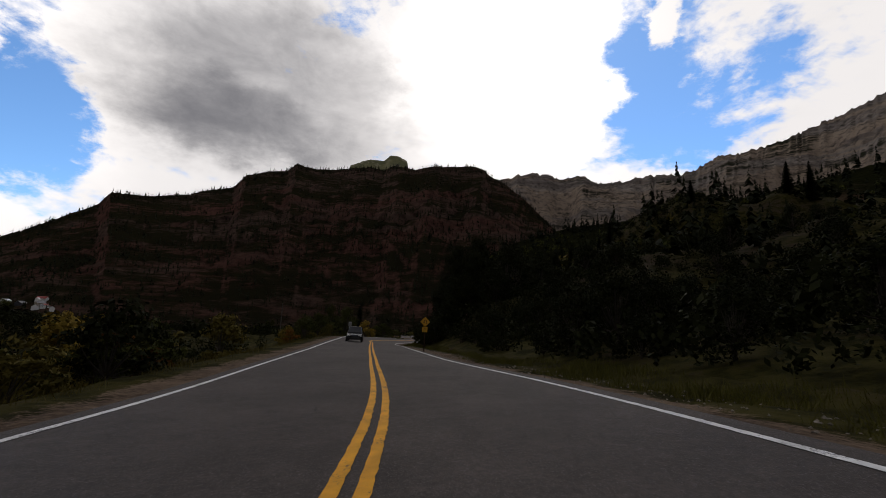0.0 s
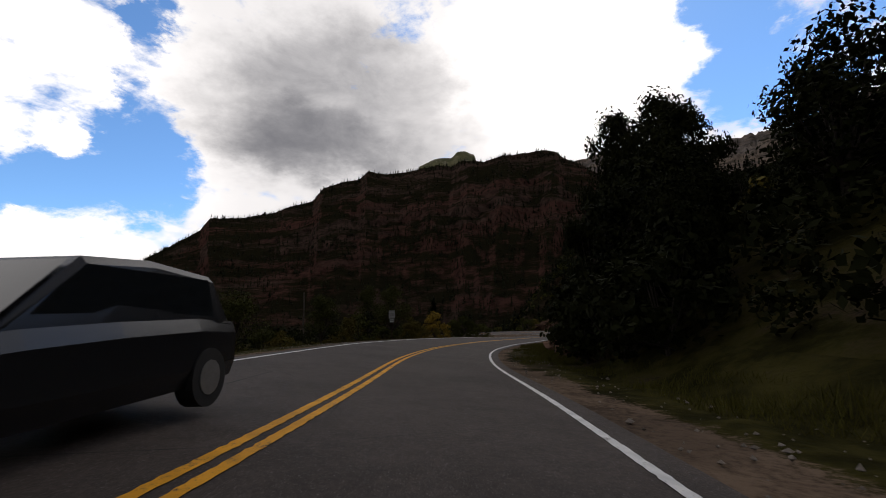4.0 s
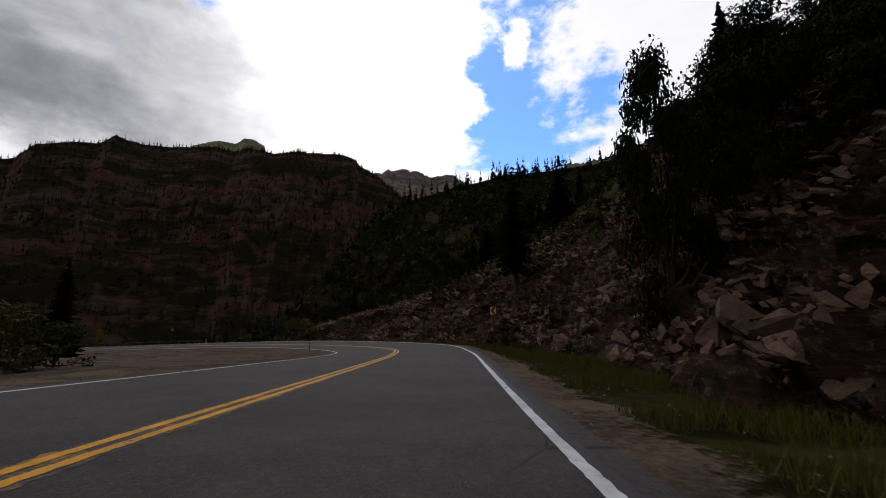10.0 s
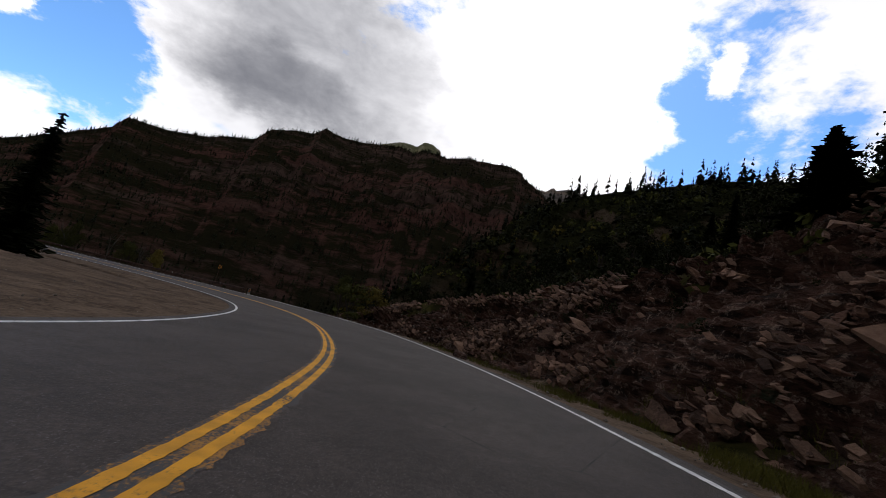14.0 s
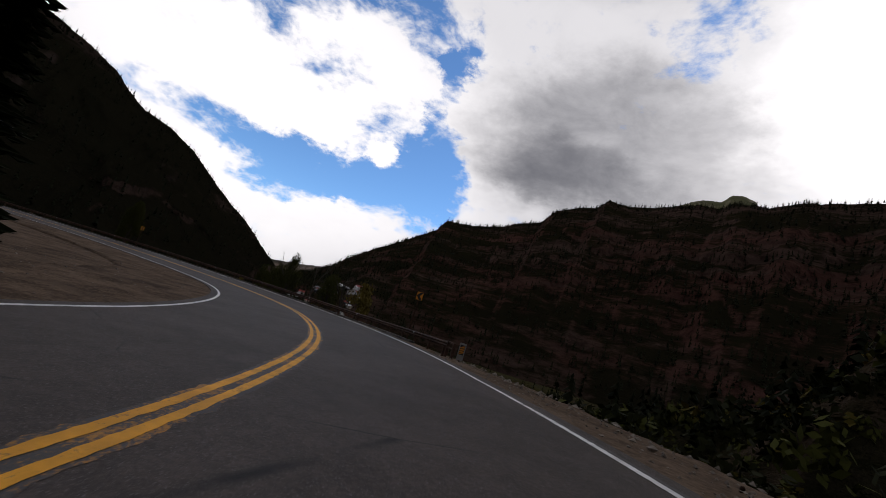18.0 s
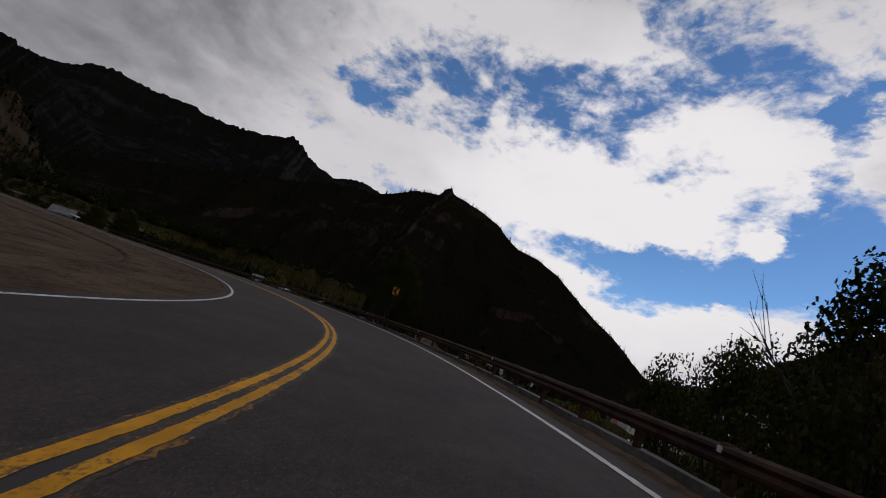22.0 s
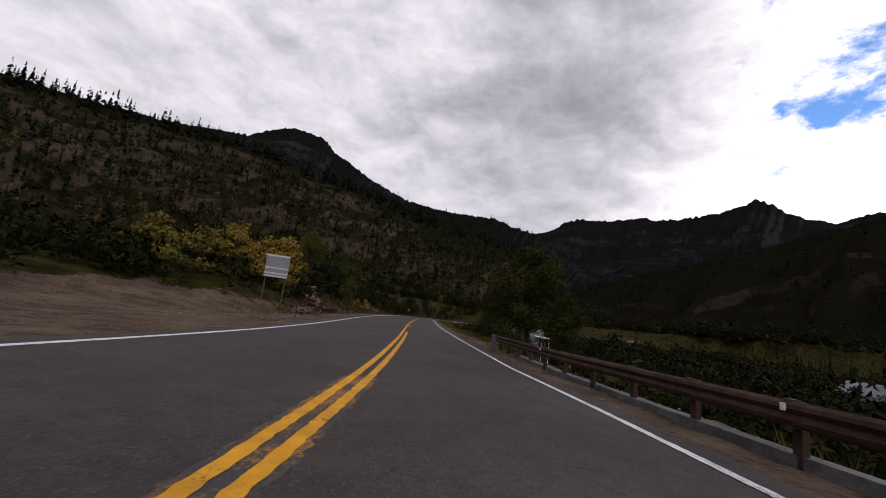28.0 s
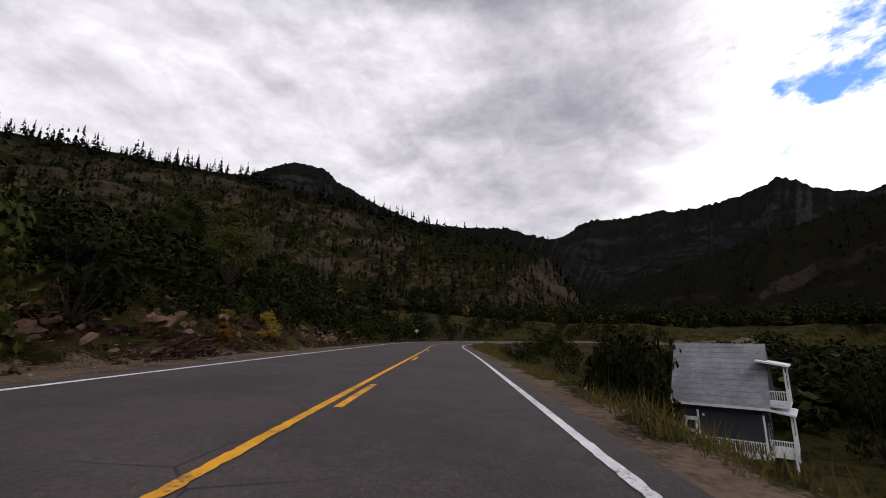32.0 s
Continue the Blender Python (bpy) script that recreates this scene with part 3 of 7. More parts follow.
def verge_shape(rows, sign):
    def shape(at, u, across):
        out = np.maximum(np.abs(across) - (right_line(at) if sign > 0 else left_line(at)) - 0.5, 0)
        z = slope_of(rows, at, out) - 0.03
        p = on_road(at, across)
        z = z + np.clip(out, 0, 1.5) * 0.07 * np.array([fbm(a * 0.7, b * 0.7, 5.0, 4) for a, b in p[:, :2]])
        if sign > 0:                                    # dips under the foot of the rock cut
            foot = np.interp(at, [r[0] for r in rows], [r[1] for r in rows])
            z = z - np.where((at > 74) & (at < 221), np.clip((out - foot - 0.1) * 1.3, 0.0, 1.6), 0.0)
        return z - (0.9 if u > 0.999 else 0.0)
    return shape


VERGE = 6.0
for name, sign, line, rows, bare, label in (("shoulder_right", 1, right_line, RIGHT_LAND, bare_right, "narrow gravel shoulder and grass verge beside the road"),
                                            ("shoulder_left", -1, left_line, LEFT_LAND, bare_left, "gravel and dry grass verge beside the road")):
    ob = ribbon(name, GROUND, -34, 520, 0.8, lambda s: sign * (line(s) + 0.40), lambda s: sign * (line(s) + 0.48 + VERGE), 0, 15, shape=verge_shape(rows, sign))
    at = np.repeat(np.arange(-34, 520 + 1e-6, 0.8), 15)
    mark_bare(ob, bare(at) - np.tile(np.linspace(0, VERGE, 15), len(at) // 15))
    tagged(ob, label, "verge", kind="structure")

# ---- the mountains round the valley ----
HUB = Vector((-60.0, 120.0, 0.0))
RANGES = {}


def range_of(name, label, mat, rows, foot, seed, rough=1.0, terraces=0.0, foot_z=-70.0, rings=64, step=0.16, jag=0.5):
    """A mountain side: ridge given by rows of azimuth, elevation and distance, seen from the middle of the hairpin; foot: share of the distance where it starts.
    Terraces step the slope into level cliff bands."""
    az = np.arange(rows[0][0], rows[-1][0] + 1e-6, step)
    el, far = (np.interp(az, [r[0] for r in rows], [r[k] for r in rows]) for k in (1, 2))
    verts = []
    for a, e, d in zip(az, el, far):
        w = heading(a, 0)
        top = d * math.tan(radians(e)) + d * 0.0026 * jag * (0.6 * fbm(a * 0.9, seed, 0, 4) + 0.8 * fbm(a * 2.6, seed, 4, 4) + 0.7 * abs(fbm(a * 5.5, seed, 8, 3)))
        ribs = fbm(w.x * 7, w.y * 7, seed, 3) + 0.22 * abs(fbm(w.x * 16, w.y * 16, seed + 5, 3))
        for k in range(rings + 6):
            f = k / (rings - 1)
            if f <= 1:
                hold = math.sin(min(f, 1) * math.pi)
                z = foot_z + (top - foot_z) * f ** 0.9
                step_f = f
                if terraces:
                    t = f * terraces + 1.5 * fbm(w.x * 4, w.y * 4, f * 1.5 + seed + 9, 4)
                    whole, u = math.floor(t), t - math.floor(t)
                    u = max((u - 0.5) / 0.5, 0.0)
                    step_f = f + 0.34 * ((whole + u) / terraces - t / terraces) * hold
                r = d * (foot + (1 - foot) * step_f) + rough * d * hold * (0.045 * ribs + 0.02 * fbm(w.x * 9, w.y * 9, f * 4 + seed, 3) + 0.003 * fbm(w.x * 40, w.y * 40, f * 22 + seed, 3))
            else:
                r, z = d * (1 + 0.12 * (f - 1) * rings), top - d * 0.06 * (f - 1) * rings
            verts.append((HUB.x + w.x * r, HUB.y + w.y * r, z))
    RANGES[name] = np.array(verts).reshape(len(az), rings + 6, 3)[:, :rings]
    ob = mesh_object(name, verts, grid_faces(len(az), rings + 6, flip=True), mat, smooth=True)
    return tagged(ob, label, "mountain", kind="structure")


range_of("mountain_far_grey", "grey bare alpine ridge with sunlit tan tops", GREY_ROCK,
         [(-100, 34, 2600), (-75, 32, 2700), (-64, 27.5, 2800), (-56, 24.4, 2900), (-49.6, 22.2, 2900), (-43.5, 20.6, 2900), (-39.6, 20.1, 2900), (-37.7, 20.3, 2900), (-35.8, 19.3, 2900), (-33.5, 18.7, 2870), (-30.3, 19.1, 2806), (-27.6, 18.7, 2800), (-23.8, 18.6, 2800), (-22.5, 19.4, 2800), (-20.6, 19.9, 2800), (-19.4, 19.4, 2800), (-16.9, 20.2, 2800), (-14.7, 20.5, 2800), (-10.7, 19.8, 2800), (-8, 19.4, 2800), (4, 17, 2800)],
         0.55, 11.0, 1.5, 0, jag=3.0)
range_of("mountain_red", "broad mountain of dark red bedded cliffs with woods on its ledges", RED_ROCK,
         [(-28, 6, 1500), (-20, 12.5, 1650), (-15, 17.2, 1760), (-12, 19.4, 1817), (-9.6, 20.6, 1856), (-8.6, 21.5, 1877), (-7, 21.9, 1900), (-4.2, 21.8, 1900), (-1, 21.7, 1933), (1.8, 21.1, 1976), (3, 21.3, 1993), (5.2, 21.3, 2068), (6.4, 20.6, 2100), (8.5, 20.9, 2100), (10.8, 20.5, 2129), (13.7, 19.9, 2193), (16, 19.7, 2200), (17.6, 19.8, 2200), (18.6, 20.1, 2200), (19.8, 18.9, 2200), (22, 18.5, 2200), (24.8, 17.5, 2200), (26.2, 15.7, 2200), (29.5, 14.7, 2200), (31, 13.9, 2200), (33, 13.4, 2250), (35.2, 12.9, 2250), (37.4, 12.7, 2250), (38.6, 12.6, 2250), (39.6, 11.0, 2250), (42.5, 9.0, 2250), (44.6, 7.5, 2250), (47, 5.9, 2250), (49.6, 3.9, 2250), (51.2, 2.3, 2250), (53, 1, 2250), (57, -1, 2250), (62, -2.5, 2250)],
         0.34, 3.0, 1.0, 7.0, jag=0.75)
# green slope; the sun patch on it is put into these paler colours
PAINTED_SUN_TOP = speckled("green_slope_painted_sunlit", (0.065, 0.068, 0.024), (0.15, 0.135, 0.065), 0.03, 0.95, 0.5, 4.0, (0.21, 0.18, 0.13))
range_of("mountain_green_top", "green mountain top behind the red crest, sunlight painted in as a paler tone", PAINTED_SUN_TOP,
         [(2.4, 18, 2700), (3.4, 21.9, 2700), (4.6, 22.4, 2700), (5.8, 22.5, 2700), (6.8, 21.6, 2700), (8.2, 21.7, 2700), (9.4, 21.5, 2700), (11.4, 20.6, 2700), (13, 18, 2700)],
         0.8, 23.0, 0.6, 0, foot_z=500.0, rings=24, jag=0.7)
range_of("mountain_plain", "low pale ridge far down the valley", GREY_ROCK, [(46, 0.5, 4400), (52, 2.2, 4400), (57, 1.2, 4400), (62, 0.6, 4400), (70, 1.0, 4400)], 0.8, 21.0, 0.6, 0, jag=0.6)
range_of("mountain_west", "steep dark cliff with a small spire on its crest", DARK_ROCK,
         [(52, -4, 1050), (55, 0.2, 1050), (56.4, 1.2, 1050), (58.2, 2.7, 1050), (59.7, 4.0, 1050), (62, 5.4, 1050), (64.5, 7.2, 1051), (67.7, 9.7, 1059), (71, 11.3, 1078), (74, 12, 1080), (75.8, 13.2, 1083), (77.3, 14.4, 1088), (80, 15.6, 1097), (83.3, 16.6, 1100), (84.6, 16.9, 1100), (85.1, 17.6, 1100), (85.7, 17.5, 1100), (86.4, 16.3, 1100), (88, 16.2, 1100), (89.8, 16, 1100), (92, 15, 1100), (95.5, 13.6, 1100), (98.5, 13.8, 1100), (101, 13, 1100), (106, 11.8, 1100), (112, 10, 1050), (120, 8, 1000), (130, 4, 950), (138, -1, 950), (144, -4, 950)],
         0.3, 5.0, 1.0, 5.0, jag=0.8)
range_of("mountain_southwest", "dark jagged ridge of bare grey peaks", GREY_HAZE_ROCK,
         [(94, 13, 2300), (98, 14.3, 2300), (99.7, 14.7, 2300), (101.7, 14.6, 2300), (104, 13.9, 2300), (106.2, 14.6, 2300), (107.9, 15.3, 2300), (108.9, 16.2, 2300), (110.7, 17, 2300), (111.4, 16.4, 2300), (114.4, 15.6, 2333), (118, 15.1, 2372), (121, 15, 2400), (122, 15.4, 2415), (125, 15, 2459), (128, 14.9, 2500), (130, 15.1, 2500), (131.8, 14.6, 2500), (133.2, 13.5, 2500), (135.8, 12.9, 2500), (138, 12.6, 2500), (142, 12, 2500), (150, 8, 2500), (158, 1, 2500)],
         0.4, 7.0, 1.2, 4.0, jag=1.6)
range_of("mountain_south_crag", "grey crag above dark woods", GREY_HAZE_ROCK,
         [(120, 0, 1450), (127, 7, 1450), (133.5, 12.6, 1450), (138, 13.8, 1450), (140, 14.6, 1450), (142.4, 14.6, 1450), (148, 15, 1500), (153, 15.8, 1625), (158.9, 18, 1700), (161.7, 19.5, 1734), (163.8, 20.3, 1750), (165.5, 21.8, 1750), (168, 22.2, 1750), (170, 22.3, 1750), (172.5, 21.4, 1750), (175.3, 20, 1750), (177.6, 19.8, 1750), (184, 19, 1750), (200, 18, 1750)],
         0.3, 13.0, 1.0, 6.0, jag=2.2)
range_of("hill_south", "steep wooded hill with rock outcrops", WOODED,
         [(118, -6, 520), (124, 2, 520), (130, 9.6, 520), (134, 11, 520), (138.6, 12.2, 520), (143.8, 13.4, 520), (148, 14.8, 520), (153.5, 16.4, 515), (158, 17.3, 500), (164, 18.6, 480), (170, 19.5, 460), (176, 19.9, 450), (184, 20.1, 440), (195, 19.8, 430), (207, 19.3, 430), (225, 19, 440), (250, 18, 460)],
         0.42, 17.0, 0.8, 3.0, foot_z=-14.0, jag=0.8)
range_of("hill_east", "dark wooded hill behind the rock cut", WOODED,
         [(-110, -2, 320), (-95, 8, 310), (-75, 17, 290), (-60, 16.7, 283), (-52.8, 16.5, 276), (-46.3, 16.4, 271), (-39.6, 16.6, 265), (-32.6, 15.4, 258), (-28.3, 14.4, 253), (-24, 12.0, 248), (-22, 8.5, 250), (-20, 4, 252), (-15, -1, 246), (-10, -4, 240)],
         0.55, 19.0, 0.7, 2.0, foot_z=-16.0, jag=0.8, step=0.3, rings=40)

# ---- plants ----
LEAF_GREEN = leafy("green_leaves", (0.0238, 0.0273, 0.0066), (0.0714, 0.0731, 0.0165))
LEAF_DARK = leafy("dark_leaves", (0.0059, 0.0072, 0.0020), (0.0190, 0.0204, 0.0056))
LEAF_WOOD = leafy("cottonwood_leaves", (0.0130, 0.0165, 0.0035), (0.0560, 0.0560, 0.0115), 0.15)
LEAF_YELLOW = leafy("yellow_leaves", (0.1250, 0.0930, 0.0150), (0.3300, 0.2150, 0.0320))
LEAF_OLIVE = leafy("olive_leaves", (0.0518, 0.0435, 0.0096), (0.1557, 0.1181, 0.0242))
LEAF_RUST = leafy("rust_leaves", (0.0769, 0.0315, 0.0071), (0.2050, 0.0840, 0.0149))
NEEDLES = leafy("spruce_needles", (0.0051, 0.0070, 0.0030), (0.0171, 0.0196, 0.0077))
GRASS = leafy("dry_grass_blades", (0.0488, 0.0440, 0.0095), (0.1464, 0.1080, 0.0286))
GRASS_GREEN = leafy("green_grass_blades", (0.0342, 0.0360, 0.0068), (0.0976, 0.0860, 0.0170))
BARK = speckled("bark", (0.020, 0.016, 0.012), (0.055, 0.043, 0.033), 14.0, 0.95, 0.7, 0.02, local=True)
DEAD_WOOD = speckled("grey_dead_wood", (0.03, 0.025, 0.02), (0.085, 0.072, 0.06), 12.0, 0.9, 0.5, 0.02, local=True)


def limb(verts, faces, a, b, ra, rb, sides=5):
    """A tapered stick from a to b, added to the lists."""
    a, b = Vector(a), Vector(b)
    q = (b - a).to_track_quat("Z", "Y")
    base = len(verts)
    for p, r in ((a, ra), (b, rb)):
        for k in range(sides):
            w = 2 * math.pi * k / sides
            verts.append(p + q @ Vector((r * math.cos(w), r * math.sin(w), 0)))
    for k in range(sides):
        faces.append((base + k, base + (k + 1) % sides, base + sides + (k + 1) % sides, base + sides + k))


def leaf_quads(rng, centres, size, outward=None, flat=0.0):
    """Small four-sided leaves, one at each centre; outward: the way out of the crown, which most leaves face."""
    n = len(centres)
    face = rng.normal(size=(n, 3)) * 0.55
    if outward is not None:
        face = face + outward / (np.linalg.norm(outward, axis=1)[:, None] + 1e-6)
    u = np.cross(face, rng.normal(size=(n, 3)))
    u /= np.linalg.norm(u, axis=1)[:, None]
    w = np.cross(face, u)
    w /= np.linalg.norm(w, axis=1)[:, None]
    if flat:
        u[:, 2] *= 1 - flat
        w[:, 2] *= 1 - flat
    s = size * rng.uniform(0.6, 1.4, (n, 1))
    quads = np.stack([centres - u * s, centres + w * s * 0.55, centres + u * s, centres - w * s * 0.55], 1)
    return quads.reshape(-1, 3), [(4 * k, 4 * k + 1, 4 * k + 2, 4 * k + 3) for k in range(n)]


def leafy_tree(name, label, category, seed, height, width, mat, leaves, leaf, stem=0.3, clumps=16, low=0.25, open_crown=0.5, clump=1.0, limbs=99):
    """A broad-leaved tree or shrub: trunk and limbs, and a crown of leaves in uneven clumps."""
    rng = np.random.default_rng(seed)
    root = new(name)
    verts, faces = [], []
    lean = rng.normal(0, 0.05, 2) * height
    fork = Vector((lean[0] * 0.4, lean[1] * 0.4, height * stem))
    limb(verts, faces, (0, 0, -0.3), fork, height * 0.026 + 0.02, height * 0.019 + 0.012, 7)
    centres = []
    for k in range(clumps):
        a, t = rng.uniform(0, 2 * math.pi), rng.uniform(0, 1) ** 0.8
        z = height * (low + (0.97 - low) * t)
        spread = width * 0.5 * math.sqrt(max(1 - (2.0 * (t - 0.38)) ** 2 * 0.75, 0.05)) * rng.uniform(0.35, 1.0)
        c = np.array([lean[0] * t + spread * math.cos(a), lean[1] * t + spread * math.sin(a), z])
        centres.append(c)
        if k >= limbs:
            continue
        mid = fork.lerp(Vector(c), 0.5) + Vector((0, 0, -0.04 * height))
        limb(verts, faces, fork, mid, height * 0.011 + 0.008, height * 0.007 + 0.005, 4)
        limb(verts, faces, mid, Vector(c), height * 0.007 + 0.005, 0.004, 4)
    trunk = mesh_object("trunk", verts, faces, BARK, root)
    tagged(trunk, "dark bark trunk and limbs")
    pick = rng.integers(0, clumps, leaves)
    sizes = rng.uniform(0.6, 1.25, clumps)
    ball = rng.normal(size=(leaves, 3))
    ball = ball / np.linalg.norm(ball, axis=1)[:, None] * rng.uniform(0.15, 1, (leaves, 1)) ** open_crown
    span = np.array([width * 0.24, width * 0.24, height * 0.13]) * clump
    at = np.array(centres)[pick] + ball * span * sizes[pick, None]
    at[:, 2] = np.maximum(at[:, 2], 0.05)
    v, f = leaf_quads(rng, at, leaf, ball + 0.6 * (at - [lean[0] * 0.5, lean[1] * 0.5, height * 0.45]) / [width / 2, width / 2, height / 2])
    mesh_object("crown", v, f, mat, root)
    return tagged(root, label, category)


def conifer(name, label, seed, height, width, mat=None, bare=0.06, thin=1.0):
    """A spruce: a straight trunk and drooping whorls of needle sprays, narrowing upwards."""
    rng = np.random.default_rng(seed)
    root = new(name)
    verts, faces = [], []
    limb(verts, faces, (0, 0, -0.4), (0, 0, height * 0.98), height * 0.017 + 0.03, 0.012, 7)
    v, f = [], []
    z = height * bare
    while z < height * 0.985:
        t = (z / height - bare) / (1 - bare)
        reach = width * 0.5 * (1 - t) ** 0.85 * rng.uniform(0.75, 1.15) + 0.10
        count = max(int((8 + 4 * (1 - t)) * thin), 4)
        for k in range(count):
            a = 2 * math.pi * (k + rng.uniform(0, 0.9)) / count
            r, drop = reach * rng.uniform(0.55, 1.15), rng.uniform(0.10, 0.55)
            z0, z = z, z + rng.uniform(-0.02, 0.02) * height
            d = Vector((math.cos(a), math.sin(a), 0))
            s = Vector((-math.sin(a), math.cos(a), 0))
            tip = Vector((0, 0, z)) + d * r + Vector((0, 0, -drop * r + 0.08 * height * (1 - t) * 0.2))
            limb(verts, faces, (0, 0, z), tip.lerp(Vector((0, 0, z)), 0.15), 0.018 + 0.004 * r, 0.005, 3)
            bits = 4 if r > 0.9 else 2
            for b in range(bits):
                u = (b + 0.6) / bits
                c = Vector((0, 0, z)).lerp(tip, u)
                w = (0.20 + 0.24 * r) * (1.15 - 0.75 * u) * rng.uniform(0.7, 1.2)
                ln = r / bits * 1.25
                dip = Vector((0, 0, rng.uniform(-0.22, 0.02) * w - 0.06))
                base = len(v)
                v += [c - d * ln * 0.5, c + s * w + dip, c + d * ln * 0.75 + Vector((0, 0, -0.1 * ln)), c - s * w + dip]
                f.append((base, base + 1, base + 2, base + 3))
                up = Vector((0, 0, w * rng.uniform(0.45, 0.8)))
                v += [c - d * ln * 0.5, c - up, c + d * ln * 0.75, c + up * 0.6]
                f.append((base + 4, base + 5, base + 6, base + 7))
            z = z0
        z += max(height * 0.026, 0.16) * rng.uniform(0.8, 1.2)
    tagged(mesh_object("trunk", verts, faces, BARK, root), "straight dark trunk")
    mesh_object("crown", v, f, mat or NEEDLES, root)
    return tagged(root, label, "conifer")


def bare_tree(name, label, seed, height):
    """A dead tree: forked bare limbs."""
    rng = np.random.default_rng(seed)
    root = new(name)
    verts, faces, twigs, tf = [], [], [], []

    def grow(p, d, length, r, depth):
        q = p + d * length
        limb(verts if depth < 2 else twigs, faces if depth < 2 else tf, p, q, r, r * 0.62, 5 if depth < 2 else 3)
        if depth < 4:
            for _ in range(int(rng.integers(2, 4))):
                e = (d + Vector(rng.normal(0, 0.38, 3)) + Vector((0, 0, 0.12))).normalized()
                grow(p.lerp(q, rng.uniform(0.55, 1.0)), e, length * rng.uniform(0.45, 0.8), r * 0.55, depth + 1)

    grow(Vector((0, 0, -0.3)), Vector((rng.normal(0, 0.08), rng.normal(0, 0.08), 1)).normalized(), height * 0.42, height * 0.014 + 0.015, 0)
    mesh_object("trunk", verts, faces, DEAD_WOOD, root)
    mesh_object("branchwork", twigs, tf, DEAD_WOOD, root)
    return tagged(root, label, "dead tree")


KINDS = {
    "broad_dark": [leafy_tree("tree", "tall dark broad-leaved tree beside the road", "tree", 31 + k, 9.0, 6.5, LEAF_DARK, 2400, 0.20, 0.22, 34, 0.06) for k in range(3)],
    "broad_green": [leafy_tree("tree", "green broad-leaved tree on the slope", "tree", 41 + k, 7.0, 5.0, LEAF_GREEN, 4600, 0.11, 0.2, 26, 0.08) for k in range(3)],
    "cottonwood": [leafy_tree("tree", "leafy dark green cottonwood beyond the guardrail", "tree", 141 + k, 7.0, 4.6, LEAF_WOOD, 26000, 0.060, 0.25, 90, 0.30, 0.75, 0.75, 16) for k in range(3)],
    "willow": [leafy_tree("bush", "large dense green bush on the gravel", "bush", 171 + k, 3.4, 4.2, LEAF_GREEN, 9000, 0.075, 0.1, 44, 0.02, 0.7, 0.8, 10) for k in range(2)],
    "juniper": [leafy_tree("juniper", "dense dark juniper above the rock cut", "tree", 161 + k, 6.0, 4.2, LEAF_DARK, 11000, 0.085, 0.15, 46, 0.03, 0.7, 0.75, 10) for k in range(3)],
    "tall_pine": [conifer("pine", "tall dark pine standing above the rock cut", 151, 11.0, 4.7, None, 0.22, 0.55)],
    "shrub_green": [leafy_tree("shrub", "dense green shrub on the roadside slope", "shrub", 51 + k, 2.6, 3.2, LEAF_GREEN, 1100, 0.11, 0.1, 16, 0.04) for k in range(3)],
    "shrub_dark": [leafy_tree("shrub", "dark green scrub oak on the slope", "shrub", 61 + k, 3.0, 3.6, LEAF_DARK, 1000, 0.13, 0.1, 16, 0.04) for k in range(3)],
    "shrub_olive": [leafy_tree("shrub", "olive green shrub beside the road", "shrub", 71 + k, 2.4, 2.8, LEAF_OLIVE, 1300, 0.10, 0.1, 14, 0.04) for k in range(2)],
    "shrub_yellow": [leafy_tree("shrub", "yellow autumn shrub beside the road", "shrub", 81 + k, 3.4, 3.2, LEAF_YELLOW, 1600, 0.11, 0.12, 16, 0.06) for k in range(2)],
    "shrub_rust": [leafy_tree("shrub", "low rust-brown autumn shrub on the bank", "shrub", 91 + k, 1.2, 1.7, LEAF_RUST, 700, 0.08, 0.1, 10, 0.04) for k in range(2)],
    "spruce": [conifer("spruce", "dark spruce on the hillside", 101 + k, 11.0, 4.2) for k in range(4)],
    "snag": [bare_tree("dead_tree", "bare grey dead tree beyond the guardrail", 121 + k, 6.0) for k in range(3)],
}
GROUPS = {"broad_dark": "dark roadside trees", "broad_green": "green slope trees", "shrub_green": "green shrubs", "shrub_dark": "dark shrubs", "shrub_olive": "olive shrubs",
          "shrub_yellow": "yellow shrubs", "shrub_rust": "rust shrubs", "spruce": "hillside spruces", "snag": "dead trees", "cottonwood": "cottonwoods", "tall_pine": "tall pines", "juniper": "junipers", "willow": "bushes on the gravel"}
placed = {key: 0 for key in KINDS}
plant_rng = np.random.default_rng(7)


def plant(kind, x, y, size=1.0, z=None, tall=1.0):
    """Stands a plant of that kind on the ground."""
    k = placed[kind]
    placed[kind] += 1
    first = KINDS[kind][k % len(KINDS[kind])]
    ground_z = float(land(x, y)[0][0]) if z is None else z
    m = Matrix.LocRotScale((x, y, ground_z - 0.12), Euler((0, 0, plant_rng.uniform(0, 6.28))), (size, size, size * tall))
    if k < len(KINDS[kind]):
        first.matrix_basis = m
        return tagged(first, group=GROUPS[kind])
    made = copy_thing(first, m)
    made.matrix_basis = m
    return made


HEIGHT = {"broad_dark": 9.0, "broad_green": 7.0, "snag": 6.0, "spruce": 11.0, "cottonwood": 7.0, "tall_pine": 11.0, "juniper": 6.0, "willow": 3.4, "shrub_yellow": 3.4, "shrub_olive": 2.4, "shrub_green": 2.6, "shrub_dark": 3.0}


def plant_to(kind, x, y, tip, size):
    """Stands a plant so that its tip reaches a height."""
    tall = (tip - float(land(x, y)[0][0])) / HEIGHT[kind] / size
    return plant(kind, x, y, size, tall=max(tall, 0.5))


